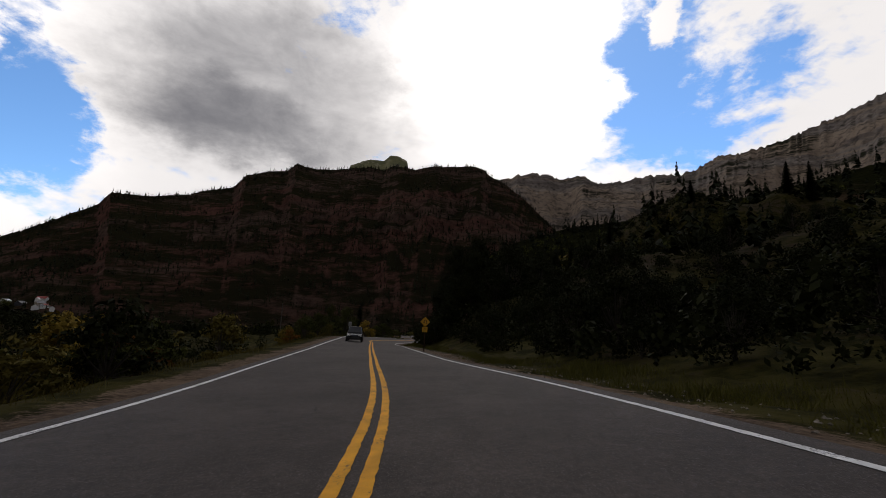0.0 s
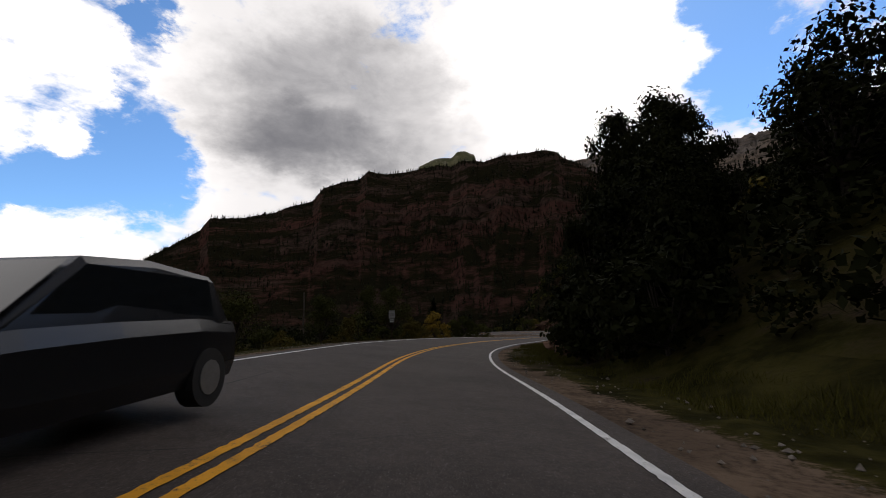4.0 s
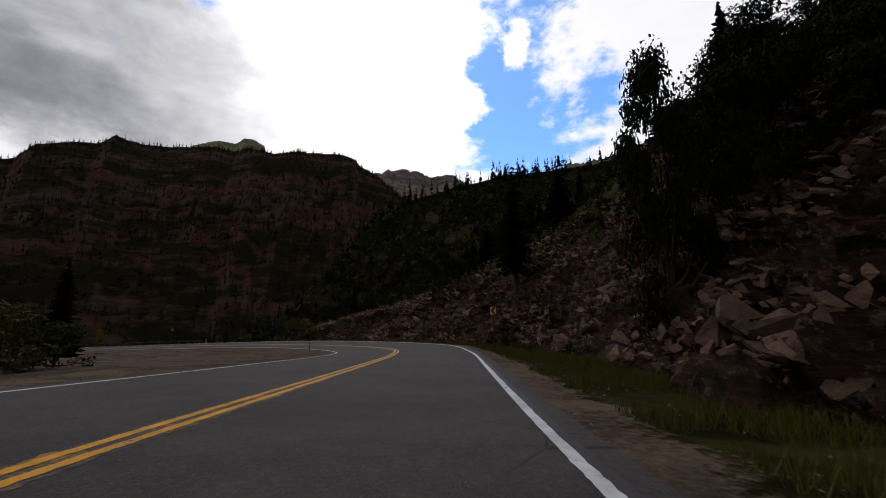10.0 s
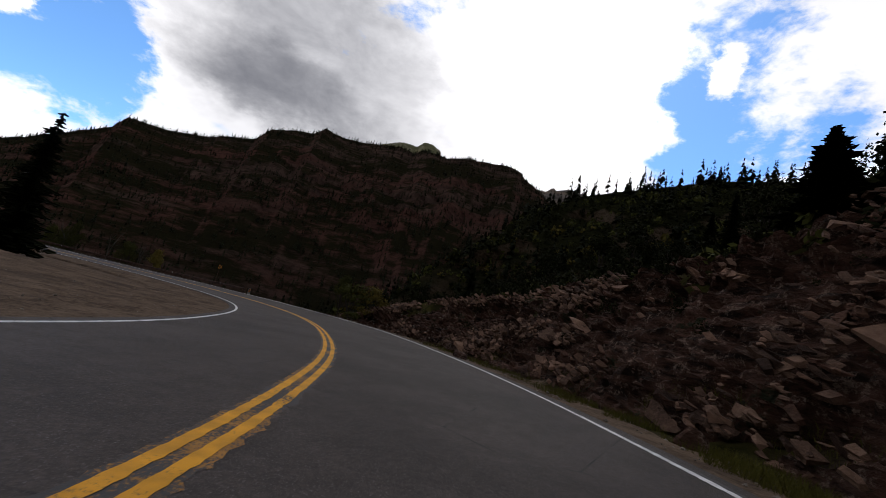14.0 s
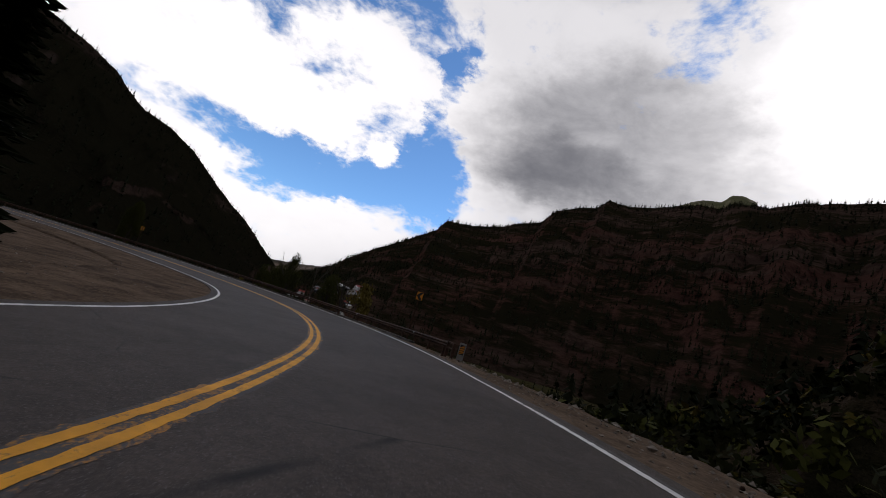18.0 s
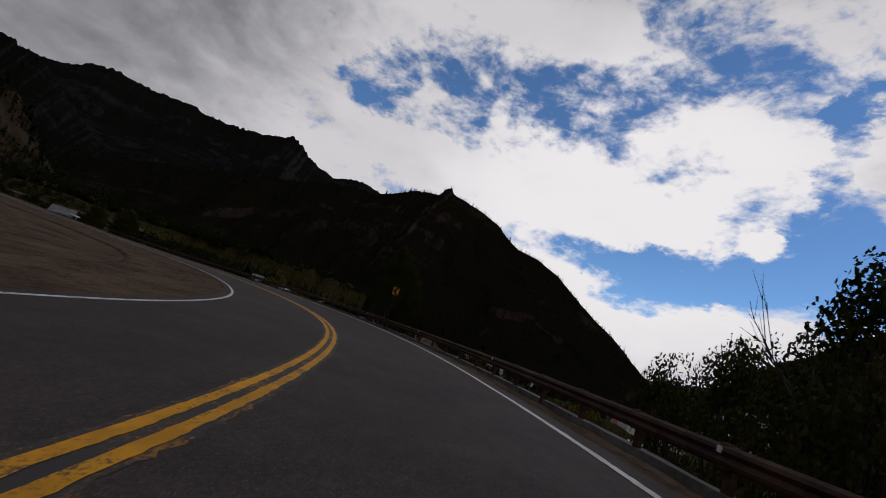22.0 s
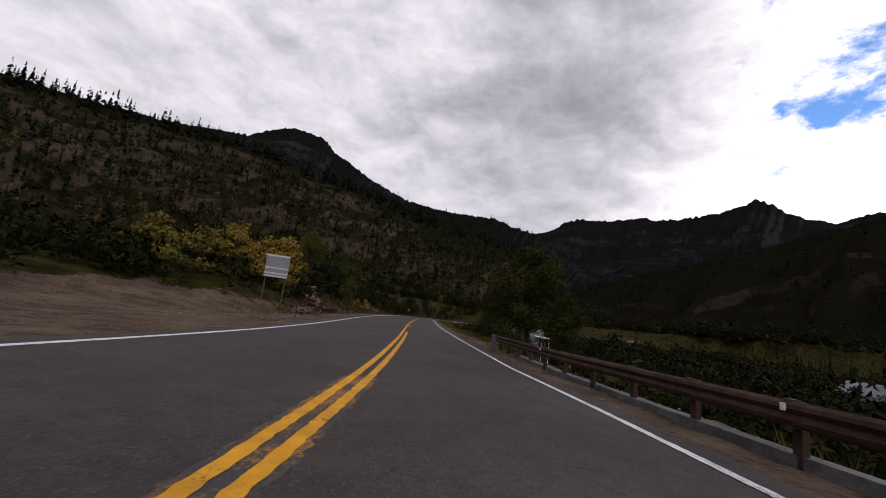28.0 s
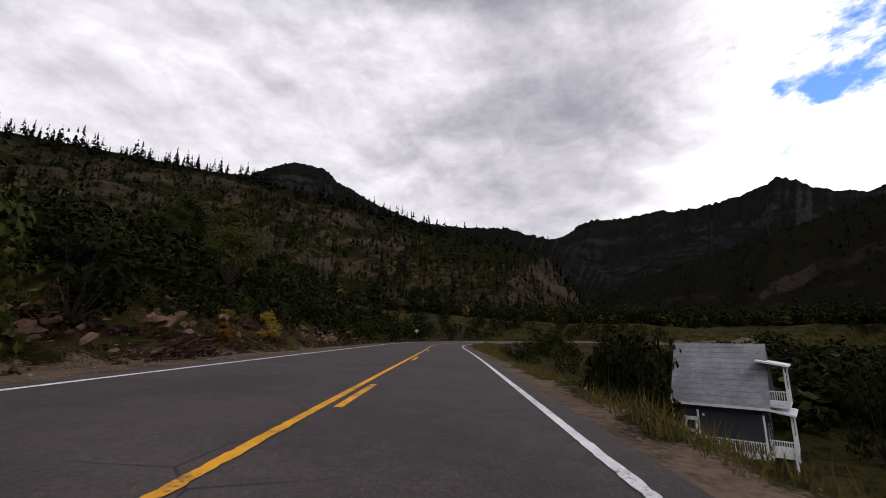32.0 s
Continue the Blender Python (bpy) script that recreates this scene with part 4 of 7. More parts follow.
def beside(s, out):
    """The point so far outside the pavement's edge: right positive, left negative."""
    across = (float(right_line(s)) + 0.5 + out) if out > 0 else (-float(left_line(s)) - 0.5 + out)
    return on_road(np.array([float(s)]), np.array([across]))[0]


FAR_SCRUB = []


def in_yard(x, y):
    """The open slope and yard round the house below the second straight."""
    return math.hypot(x + 168.5, y - 128) < 11 or math.hypot(x + 158, y - 133) < 9 or math.hypot(x + 178, y - 138) < 12


def far_belt(count, s0, s1, near, far, height, seed):
    """Scrub too dense to count, kept for one mesh."""
    rng = np.random.default_rng(seed)
    for _ in range(count):
        p = beside(rng.uniform(s0, s1), near + (far - near) * rng.uniform(0, 1))
        z, out = land(p[0], p[1])
        if out[0] > abs(near) * 0.7 and not in_yard(p[0], p[1]):
            FAR_SCRUB.append((p[0], p[1], z[0] - 0.2, rng.uniform(*height)))


def belt(kinds, count, s0, s1, near, far, size=(0.7, 1.3), seed=0):
    """Plants strewn along a stretch of the road, between two distances from the pavement."""
    rng = np.random.default_rng(seed)
    for _ in range(count):
        s, u = rng.uniform(s0, s1), near + (far - near) * rng.uniform(0, 1) ** 1.2
        p = beside(s, u)
        if land(p[0], p[1])[1][0] < abs(near) * 0.7 or in_yard(p[0], p[1]):
            continue
        plant(kinds[int(rng.integers(len(kinds)))], float(p[0]), float(p[1]), rng.uniform(*size), tall=rng.uniform(0.85, 1.2))


# first straight: woods on the uphill side, shrubs on the valley side
belt(["broad_dark"], 60, -10, 62, 7.5, 24, (0.26, 0.5), 1)
far_belt(700, -12, 80, 6.0, 40, (1.0, 2.6), 402)
belt(["broad_dark"], 60, -20, 70, 20, 70, (0.35, 0.6), 2)
belt(["broad_dark"], 10, 70, 92, 10, 20, (0.6, 0.9), 22)
far_belt(420, -20, 80, 9, 90, (1.5, 4.0), 302)
belt(["shrub_dark"], 24, -6, 62, 5.6, 9, (0.3, 0.6), 3)
belt(["shrub_green", "shrub_green", "shrub_olive", "shrub_dark"], 24, 4, 27, -3.6, -9, (0.45, 0.85), 4)
far_belt(240, -5, 80, -11, -40, (1.2, 3.0), 305)
for s, u, kind, size in ((26, -6.0, "shrub_rust", 1.9), (23, -6.5, "shrub_yellow", 0.85), (60, -5, "shrub_rust", 1.4), (62, -6, "shrub_yellow", 0.7), (35, -5.0, "shrub_olive", 1.2),
                         (66, -4.2, "shrub_green", 1.1), (90, -7, "broad_green", 0.7), (96, -6, "shrub_green", 1.2), (86, -8, "shrub_green", 0.7), (82, -6, "shrub_olive", 0.7), (76, -6, "broad_green", 0.6)):
    p = beside(s, u)
    plant(kind, float(p[0]), float(p[1]), size)
belt(["shrub_green", "shrub_dark", "shrub_olive"], 22, 89, 112, -5.5, -16, (0.6, 1.2), 6)
plant("shrub_yellow", -18.6, 124.6, 1.4)
plant("shrub_yellow", -17.4, 126.2, 0.9)
plant_to("broad_green", -23.9, 103.3, 3.6, 0.8)
for x, y, tip, k in ((1.6, 81.0, 9.5, 0.95), (4.8, 81.5, 16.0, 1.6), (8.4, 84.0, 18.0, 1.8), (4.4, 86.4, 11.5, 1.1), (3.4, 76.5, 10.0, 1.1), (7.5, 77.5, 14.0, 1.4), (2.2, 72.0, 7.0, 0.9), (2.6, 66.0, 5.5, 0.8)):
    plant_to("juniper", x, y, tip, k)
for x, y, k in ((-20.5, 122.0, 1.0), (-18.0, 121.0, 0.8), (-22.5, 126.5, 0.9)):
    plant("shrub_olive", x, y, k)
for x, y, tip, k in ((-16.3, 148.5, -0.6, 1.15), (-13.9, 147.6, -2.0, 0.8), (-18.6, 149.5, -1.4, 0.9)):
    plant_to("willow", x, y, tip, k)
for x, y, k in ((-11.8, 147.0, 1.2), (-13.2, 146.0, 1.0), (-10.8, 149.6, 0.9)):
    plant("shrub_green", x, y, k)
# a tall juniper-like tree at the start of the rock cut
for s, u, k in ((76, 7.0, 0.8), (80, 9.5, 0.9), (73, 8.0, 0.6)):
    p = beside(s, u)
    plant("broad_dark", float(p[0]), float(p[1]), k)
for s, u, k in ((67, 5.0, 1.2), (69.5, 4.4, 1.1), (72, 5.2, 1.3), (74, 4.2, 1.1), (76, 5.0, 1.3), (78, 4.4, 1.0), (79.5, 5.6, 1.3), (70.5, 6.8, 1.4), (75, 7.0, 1.5), (81, 6.6, 1.2)):
    plant("shrub_dark", *map(float, beside(s, u)[:2]), k)
# above the rock cut
belt(["spruce", "broad_dark"], 40, 120, 205, 19, 46, (0.35, 0.7), 8)
belt(["spruce"], 34, 150, 215, 44, 110, (0.5, 0.95), 9)
belt(["broad_dark"], 16, 120, 200, 16, 30, (0.22, 0.45), 10)
belt(["broad_dark"], 9, 128, 140, 16, 26, (0.4, 0.7), 11)
plant("spruce", *map(float, beside(133, 17)[:2]), 0.7)
far_belt(420, 78, 205, 14, 80, (1.2, 3.2), 311)
far_belt(190, 104, 142, 9.5, 26, (1.4, 3.4), 312)
far_belt(110, 84, 216, 4.6, 14, (0.4, 1.1), 313)
for s, u, k, kind in ((136, 14.5, 0.55, "broad_dark"), (139, 16, 0.62, "broad_dark"), (142, 18.5, 0.6, "broad_dark"), (133, 13.5, 0.42, "spruce"), (145, 20, 0.5, "broad_dark"), (129, 13, 0.5, "broad_dark"), (124, 12, 0.45, "broad_dark")):
    plant(kind, *map(float, beside(s, u)[:2]), k)
for x, y, tip, k in ((13.2, 132.3, 6.8, 0.75), (16.0, 130.4, 8.0, 0.9), (18.5, 133.0, 9.4, 0.9), (20.0, 129.0, 9.6, 1.0), (17.5, 127.0, 8.4, 0.9), (3.2, 103.8, 5.4, 0.75), (5.6, 106.2, 6.6, 0.9), (7.4, 102.4, 7.6, 1.0), (9.0, 107.0, 7.6, 1.0)):
    plant_to("juniper", x, y, tip, k)
plant_to("broad_green", -0.9, 216.9, -1.7, 0.5)
plant_to("tall_pine", 25.2, 164.8, 15.8, 1.15)
for x, y, tip in ((33.6, 181.3, 15.5), (31.0, 184.5, 11.0), (34.0, 168.0, 17.0)):
    plant_to("spruce", x, y, tip, 1.15)
belt(["shrub_green", "shrub_dark"], 16, 84, 180, 3.6, 6.2, (0.16, 0.34), 12)
for s, u, k in ((118.5, 4.4, 0.5), (120.5, 5.0, 0.6), (122.5, 4.6, 0.5), (124.5, 5.2, 0.6), (127.0, 5.0, 0.45)):
    plant("shrub_green", *map(float, beside(s, u)[:2]), k)
for x, y, k in ((60, 170, 1.0), (64, 175, 1.1), (68, 170, 1.0), (57, 177, 0.8), (72, 178, 1.1), (63, 165, 0.9), (76, 171, 1.0), (70, 163, 0.9)):
    plant("broad_dark", x, y, k)
plant("spruce", 57.0, 172.0, 1.1)
# outside of the bend, before and behind the guardrail
belt(["shrub_dark", "shrub_green"], 12, 198, 226, 9.0, 22, (0.5, 1.0), 13)
belt(["broad_dark", "spruce", "broad_dark"], 44, 190, 232, 26, 80, (0.6, 1.0), 14)
far_belt(160, 196, 232, 12, 60, (1.2, 3.2), 414)
belt(["shrub_dark", "shrub_green", "shrub_olive"], 18, 246, 345, 4.0, 14, (0.4, 0.8), 15)
belt(["broad_green", "spruce"], 36, 228, 352, 18, 70, (0.6, 1.0), 16)
far_belt(240, 300, 352, -20, -60, (1.2, 3.6), 416)
far_belt(420, 226, 356, 10, 80, (1.4, 4.0), 316)
for x, y, tip, k in ((-55.8, 239.3, -3.2, 0.62), (-43.3, 236.9, -4.6, 0.5), (-58.5, 240.5, -4.2, 0.6), (-45.5, 238.6, -4.4, 0.55), (-61.5, 241.0, -5.0, 0.6), (-66.0, 241.5, -5.2, 0.6)):
    plant_to("broad_green", x, y, tip, k)
plant_to("shrub_olive", -39.8, 238.2, -4.4, 1.2)
for x, y, tip, k in ((-47.6, 237.5, -2.0, 0.9), (-41.6, 237.2, -1.6, 1.1), (-42.8, 238.6, -2.2, 0.9), (-57.5, 239.8, -2.6, 0.9)):
    plant_to("snag", x, y, tip, k)
plant_to("shrub_olive", -111.0, 208.0, -6.8, 1.15)
for x, y, tip, k in ((-82.8, 226.8, -2.1, 0.55), (-85.6, 227.6, -2.8, 0.7), (-90.0, 228.4, -4.2, 0.6)):
    plant_to("cottonwood", x, y, tip, k)
plant("shrub_olive", -105.8, 211.4, 0.8)
plant("shrub_olive", -104.6, 213.2, 1.1)
# inside of the bend: one dark spruce, little else
plant_to("spruce", -34.2, 206.8, 7.8, 1.55)
plant("shrub_green", 1.2, 212.6, 1.6)
plant("shrub_olive", 3.0, 213.6, 1.5)
plant("broad_green", -19.5, 99.5, 0.95)
plant("shrub_dark", -33.0, 208.6, 0.6)
# second straight: willows by the board, scrub on the bank, trees on the valley side
for x, y, kind, k in ((-112.5, 149.5, "shrub_yellow", 1.35), (-114.8, 146.6, "shrub_yellow", 1.3), (-117.8, 142.6, "shrub_yellow", 1.5), (-119.6, 139.8, "shrub_olive", 1.5), (-109.6, 151.0, "shrub_olive", 1.6), (-107.0, 153.6, "shrub_olive", 1.75), (-111.0, 148.2, "shrub_olive", 1.3), (-117.6, 145.8, "shrub_olive", 0.9)):
    plant(kind, x, y, k)
belt(["shrub_dark", "shrub_green", "shrub_dark", "broad_green"], 28, 372, 480, -9, -26, (0.6, 1.1), 17)
belt(["broad_dark"], 14, 436, 500, -20, -55, (0.5, 0.9), 18)
far_belt(520, 325, 520, -14, -90, (1.6, 4.5), 318)
far_belt(600, 376, 470, -9, -60, (1.6, 4.2), 418)
far_belt(150, 438, 545, -3.4, -13, (1.8, 4.4), 420)
far_belt(60, 440, 500, 4.5, 10, (1.4, 3.2), 421)
far_belt(420, 440, 548, 10, 75, (1.6, 3.8), 430)
belt(["shrub_rust", "shrub_olive", "shrub_yellow"], 26, 372, 470, -5, -14, (0.3, 0.8), 19)
for x, y, kind, k in ((-127.2, 173.6, "cottonwood", 0.6), (-132.6, 164.2, "cottonwood", 0.7), (-129.6, 166.6, "shrub_green", 0.9),
                      (-165.5, 117.5, "shrub_dark", 1.9), (-160.2, 123.4, "shrub_green", 1.1), (-138.5, 150.5, "shrub_green", 0.5), (-141.0, 153.0, "shrub_dark", 0.9), (-139.5, 157.5, "shrub_green", 0.9)):
    plant(kind, x, y, k)
for x, y, tip, k in ((-163.0, 122.3, -6.6, 1.5), (-160.6, 121.8, -7.2, 1.1), (-165.0, 119.6, -6.9, 1.3)):
    plant_to("shrub_dark", x, y, tip, k)
for x, y, tip, k in ((-130.2, 128.4, -3.6, 1.0), (-128.6, 122.5, -2.2, 1.4), (-131.4, 124.6, -3.6, 1.1), (-132.2, 117.5, -3.0, 1.3), (-134.6, 114.4, -4.2, 1.1), (-129.0, 132.4, -4.0, 1.0), (-126.0, 127.0, -1.6, 1.4)):
    plant_to("shrub_dark" if k > 1.05 else "shrub_green", x, y, tip, k)
for x, y, tip, k in ((-177.5, 130.3, -8.9, 1.1), (-180.4, 134.0, -8.4, 1.3), (-184.0, 130.5, -7.6, 1.4)):
    plant_to("shrub_dark", x, y, tip, k)
plant_to("cottonwood", -123.5, 175.3, -4.3, 0.9)
for x, y, k in ((-133.4, 161.0, 1.0), (-135.2, 159.2, 1.1), (-141.5, 160.5, 1.2), (-143.8, 158.0, 1.1), (-139.8, 163.0, 1.2), (-146.0, 155.0, 1.0), (-141.5, 149.0, 0.9), (-144.5, 146.0, 0.8)):
    plant("shrub_green" if k < 1.05 else "shrub_dark", x, y, k)
plant_to("cottonwood", -131.2, 163.6, -5.0, 0.8)
belt(["shrub_green", "shrub_dark"], 8, 352, 388, 9, 22, (0.4, 0.8), 20)
belt(["shrub_green", "shrub_dark"], 14, 426, 520, 5.5, 22, (0.6, 1.2), 21)
far_belt(320, 352, 520, 16, 90, (1.6, 4.5), 321)


far_belt(170, 344, 384, 7, 40, (1.4, 3.4), 427)
far_belt(800, 346, 470, 26, 200, (2.6, 6.0), 428)
valley_rng = np.random.default_rng(429)
for _ in range(1900):
    x, y = valley_rng.uniform(-345, -185), valley_rng.uniform(20, 160)
    z, out = land(x, y)
    if out[0] > 22 and not in_yard(x, y):
        FAR_SCRUB.append((x, y, z[0] - 0.2, valley_rng.uniform(3.0, 7.0)))
far_belt(130, 352, 400, -13, -30, (1.6, 3.6), 422)
far_belt(240, 384, 436, -6.5, -18, (1.2, 3.0), 423)
far_belt(130, 420, 475, -6, -15, (1.5, 3.2), 424)
far_belt(90, 352, 440, 7, 20, (1.0, 2.6), 425)


# ---- woods further off: uncountable, one object each ----
def wood_mesh(name, label, category, spots, kind, mat, seed):
    """Many low trees in one mesh; spots: rows of x, y, z, height."""
    rng = np.random.default_rng(seed)
    vs, fs, count = [], [], 0
    for x, y, z, h in spots:
        if kind == "conifer":
            n = 26
            t = rng.uniform(0.04, 1, n) ** 0.9
            a = rng.uniform(0, 2 * math.pi, n)
            r = h * 0.19 * (1 - t) + h * 0.012
            c = np.stack([x + r * 0.45 * np.cos(a), y + r * 0.45 * np.sin(a), z + h * t], -1)
            d = np.stack([np.cos(a), np.sin(a), -0.55 + 0 * a], -1) * (r * 0.9)[:, None]
            s = np.stack([-np.sin(a), np.cos(a), 0 * a], -1) * (r * 0.55 + h * 0.012)[:, None]
            quad = np.stack([c - d * 0.4 + [0, 0, h * 0.05], c + s, c + d, c - s], 1)
        else:
            n = 90 if kind == "dense" else 28
            b = rng.normal(size=(n, 3))
            b /= np.linalg.norm(b, axis=1)[:, None]
            b *= rng.uniform(0.45, 1.0, (n, 1))
            c = np.array([x, y, z + h * 0.5]) + b * np.array([h * 0.42, h * 0.42, h * 0.46])
            v, _ = leaf_quads(rng, c, h * (0.074 if kind == "dense" else 0.15), b)
            quad = v.reshape(-1, 4, 3)
        vs.append(quad.reshape(-1, 3))
        fs += [(count + 4 * k, count + 4 * k + 1, count + 4 * k + 2, count + 4 * k + 3) for k in range(n)]
        count += 4 * n
    ob = mesh_object(name, np.concatenate(vs), fs, mat)
    return tagged(ob, label, category, kind="stuff")


def strewn(count, box, near, far, height, seed, low=-99.0, high=999.0):
    rng = np.random.default_rng(seed)
    x, y = rng.uniform(box[0], box[1], count), rng.uniform(box[2], box[3], count)
    z, out = land(x, y)
    inner = (x > -128) & (x < -8) & (y > 10) & (y < 216) & (height[1] > 6)      # no tall trees between the two legs of the bend
    keep = ~inner & (out > near) & (out < far) & (z > low) & (z < high) & ~np.array([in_yard(a, b) for a, b in zip(x, y)])
    h = rng.uniform(*height, count) 
    return np.stack([x, y, z - 0.3, h], -1)[keep]


wood_mesh("cut_scrub", "low scrub and grass clumps above the rock cut", "scrub", strewn(5200, (0, 90, 80, 220), 13, 75, (0.6, 2.0), 71), "broad", LEAF_DARK, 71)
wood_mesh("cut_green", "low green bushes above the rock cut", "scrub", strewn(1600, (0, 90, 80, 220), 12, 75, (0.6, 1.8), 72), "broad", LEAF_GREEN, 72)
for name, count, mat, seed in (("valley_scrub", 9500, LEAF_DARK, 81), ("valley_scrub_green", 900, LEAF_GREEN, 82)):
    wood_mesh(name, "scrub on the slope below the guardrail", "scrub", strewn(count, (-480, -100, 60, 330), 19, 420, (1.4, 4.0), seed), "broad", mat, seed)
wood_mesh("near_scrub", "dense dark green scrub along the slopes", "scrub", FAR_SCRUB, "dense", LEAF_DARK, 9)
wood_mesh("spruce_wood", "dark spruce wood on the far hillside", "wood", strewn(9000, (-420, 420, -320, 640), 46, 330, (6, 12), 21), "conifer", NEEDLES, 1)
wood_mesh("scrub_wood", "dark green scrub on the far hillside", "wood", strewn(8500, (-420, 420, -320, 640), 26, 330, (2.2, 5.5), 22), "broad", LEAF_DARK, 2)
wood_mesh("scrub_green", "green and olive scrub on the hillside", "scrub", strewn(3600, (-420, 360, -300, 620), 22, 280, (1.8, 4.5), 23), "broad", LEAF_GREEN, 3)
wood_mesh("scrub_autumn", "yellowish autumn scrub on the hillside", "scrub", strewn(900, (-420, 360, -300, 620), 30, 300, (1.8, 5.0), 24), "broad", LEAF_OLIVE, 4)
for name, count, mat, seed in (("slope_scrub", 6000, LEAF_DARK, 51), ("slope_scrub_green", 1900, LEAF_GREEN, 52), ("slope_scrub_autumn", 600, LEAF_OLIVE, 53), ("slope_scrub_rust", 240, LEAF_RUST, 54)):
    wood_mesh(name, "dense scrub on the slopes round the second straight", "scrub", strewn(count, (-330, -110, -90, 150), 21, 300, (1.8, 4.6), seed), "broad", mat, seed)


def on_range(name, count, low, high, height, seed):
    rng = np.random.default_rng(seed)
    g = RANGES[name]
    i, f = rng.integers(0, len(g) - 1, count), rng.uniform(low, high, count) * (g.shape[1] - 1.01)
    j = f.astype(int)
    u, w = rng.uniform(0, 1, (count, 1)), (f - j)[:, None]
    p = (g[i, j] * (1 - u) + g[i + 1, j] * u) * (1 - w) + (g[i, j + 1] * (1 - u) + g[i + 1, j + 1] * u) * w
    return np.c_[p - [0, 0, 1.0], height[0] + (height[1] - height[0]) * rng.uniform(0, 1, count) ** 1.8]


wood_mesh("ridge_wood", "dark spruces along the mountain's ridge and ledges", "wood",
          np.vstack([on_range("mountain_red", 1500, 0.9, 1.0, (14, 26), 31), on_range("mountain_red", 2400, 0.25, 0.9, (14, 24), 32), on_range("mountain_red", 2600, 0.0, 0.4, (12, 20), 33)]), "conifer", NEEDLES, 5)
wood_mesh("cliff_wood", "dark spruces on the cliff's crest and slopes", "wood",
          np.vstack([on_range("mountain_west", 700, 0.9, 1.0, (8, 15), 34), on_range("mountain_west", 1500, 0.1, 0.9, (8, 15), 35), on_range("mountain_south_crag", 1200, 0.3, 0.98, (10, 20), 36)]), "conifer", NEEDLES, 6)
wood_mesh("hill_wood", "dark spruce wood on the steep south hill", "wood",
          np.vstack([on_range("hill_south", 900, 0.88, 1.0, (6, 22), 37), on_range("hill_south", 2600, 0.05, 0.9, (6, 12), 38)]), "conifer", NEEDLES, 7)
wood_mesh("hill_scrub", "green scrub on the steep south hill", "scrub", on_range("hill_south", 1900, 0.0, 0.85, (2.5, 6.5), 39), "broad", LEAF_DARK, 8)
wood_mesh("hill_green", "green bushes on the steep south hill", "scrub", on_range("hill_south", 2400, 0.0, 0.8, (2.0, 5.5), 59), "broad", LEAF_GREEN, 28)
wood_mesh("hill_autumn", "yellow-green bushes on the steep south hill", "scrub", on_range("hill_south", 1500, 0.0, 0.6, (2.0, 5), 49), "broad", LEAF_OLIVE, 18)
wood_mesh("east_wood", "dark spruce wood on the hill behind the rock cut", "wood",
          np.vstack([on_range("hill_east", 300, 0.92, 1.0, (5, 13), 61), on_range("hill_east", 800, 0.1, 0.92, (4, 10), 62)]), "conifer", NEEDLES, 61)
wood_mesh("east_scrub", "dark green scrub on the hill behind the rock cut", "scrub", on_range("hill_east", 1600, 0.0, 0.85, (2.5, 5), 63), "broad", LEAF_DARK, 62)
wood_mesh("east_autumn", "yellow-green bushes on the hill behind the rock cut", "scrub", on_range("hill_east", 220, 0.0, 0.6, (2.5, 5), 64), "broad", LEAF_OLIVE, 63)
wood_mesh("east_green", "green bushes on the hill behind the rock cut", "scrub", on_range("hill_east", 1300, 0.0, 0.9, (2.0, 4.5), 65), "broad", LEAF_GREEN, 64)

# ---- the rock cut above the first bend ----


def rock_build(n, shader):
    at = place(n)
    tilt = n.add("ShaderNodeMapping", Vector=at)
    tilt.inputs["Rotation"].default_value, tilt.inputs["Scale"].default_value = (radians(24), radians(18), 0.3), (0.5, 0.5, 2.2)
    beds, spots, fine = n.noise(tilt.outputs[0], 1.1, 7.0, 0.7), n.noise(at, 0.35, 5.0, 0.6), n.noise(at, 6.0, 6.0, 0.7)
    colour = n.mix(n.step(beds, 0.36, 0.64), (0.014, 0.0085, 0.006), (0.088, 0.045, 0.031))
    colour = n.mix(n.step(spots, 0.52, 0.66), colour, (0.085, 0.038, 0.025))
    light = n.math("MULTIPLY", n.step(n.noise(at, 1.9, 6.0, 0.75), 0.518, 0.595), n.step(fine, 0.43, 0.57))
    colour = n.mix(n.math("MULTIPLY", light, 0.6), colour, (0.26, 0.185, 0.14))
    colour = n.mix(n.step(n.math("ADD", n.math("MULTIPLY", fine, 0.4), spots), 0.78, 0.9), colour, (0.02, 0.022, 0.011))
    put(n, shader, Base_Color=colour, Roughness=0.92, Specular_IOR_Level=0.05)
    bump(n, shader, n.math("ADD", beds, n.math("MULTIPLY", fine, 0.6)), 1.0, 0.30)


ROCK = material("brown_red_rock", rock_build)
EDGE_OUT = lambda rows, s, k: float(np.interp(s, [r[0] for r in rows], [r[k] for r in rows]))


def block(p, scale, seed, dip):
    """An angular step for rock surfaces: each cell juts by its own amount."""
    q = Vector((p[0] * scale, p[1] * scale, (p[2] + dip * (p[0] + 0.6 * p[1])) * scale * 1.9 + seed))
    dist, pts = noise.voronoi(q)
    return noise.cell(pts[0] * 9.7), dist[1] - dist[0]


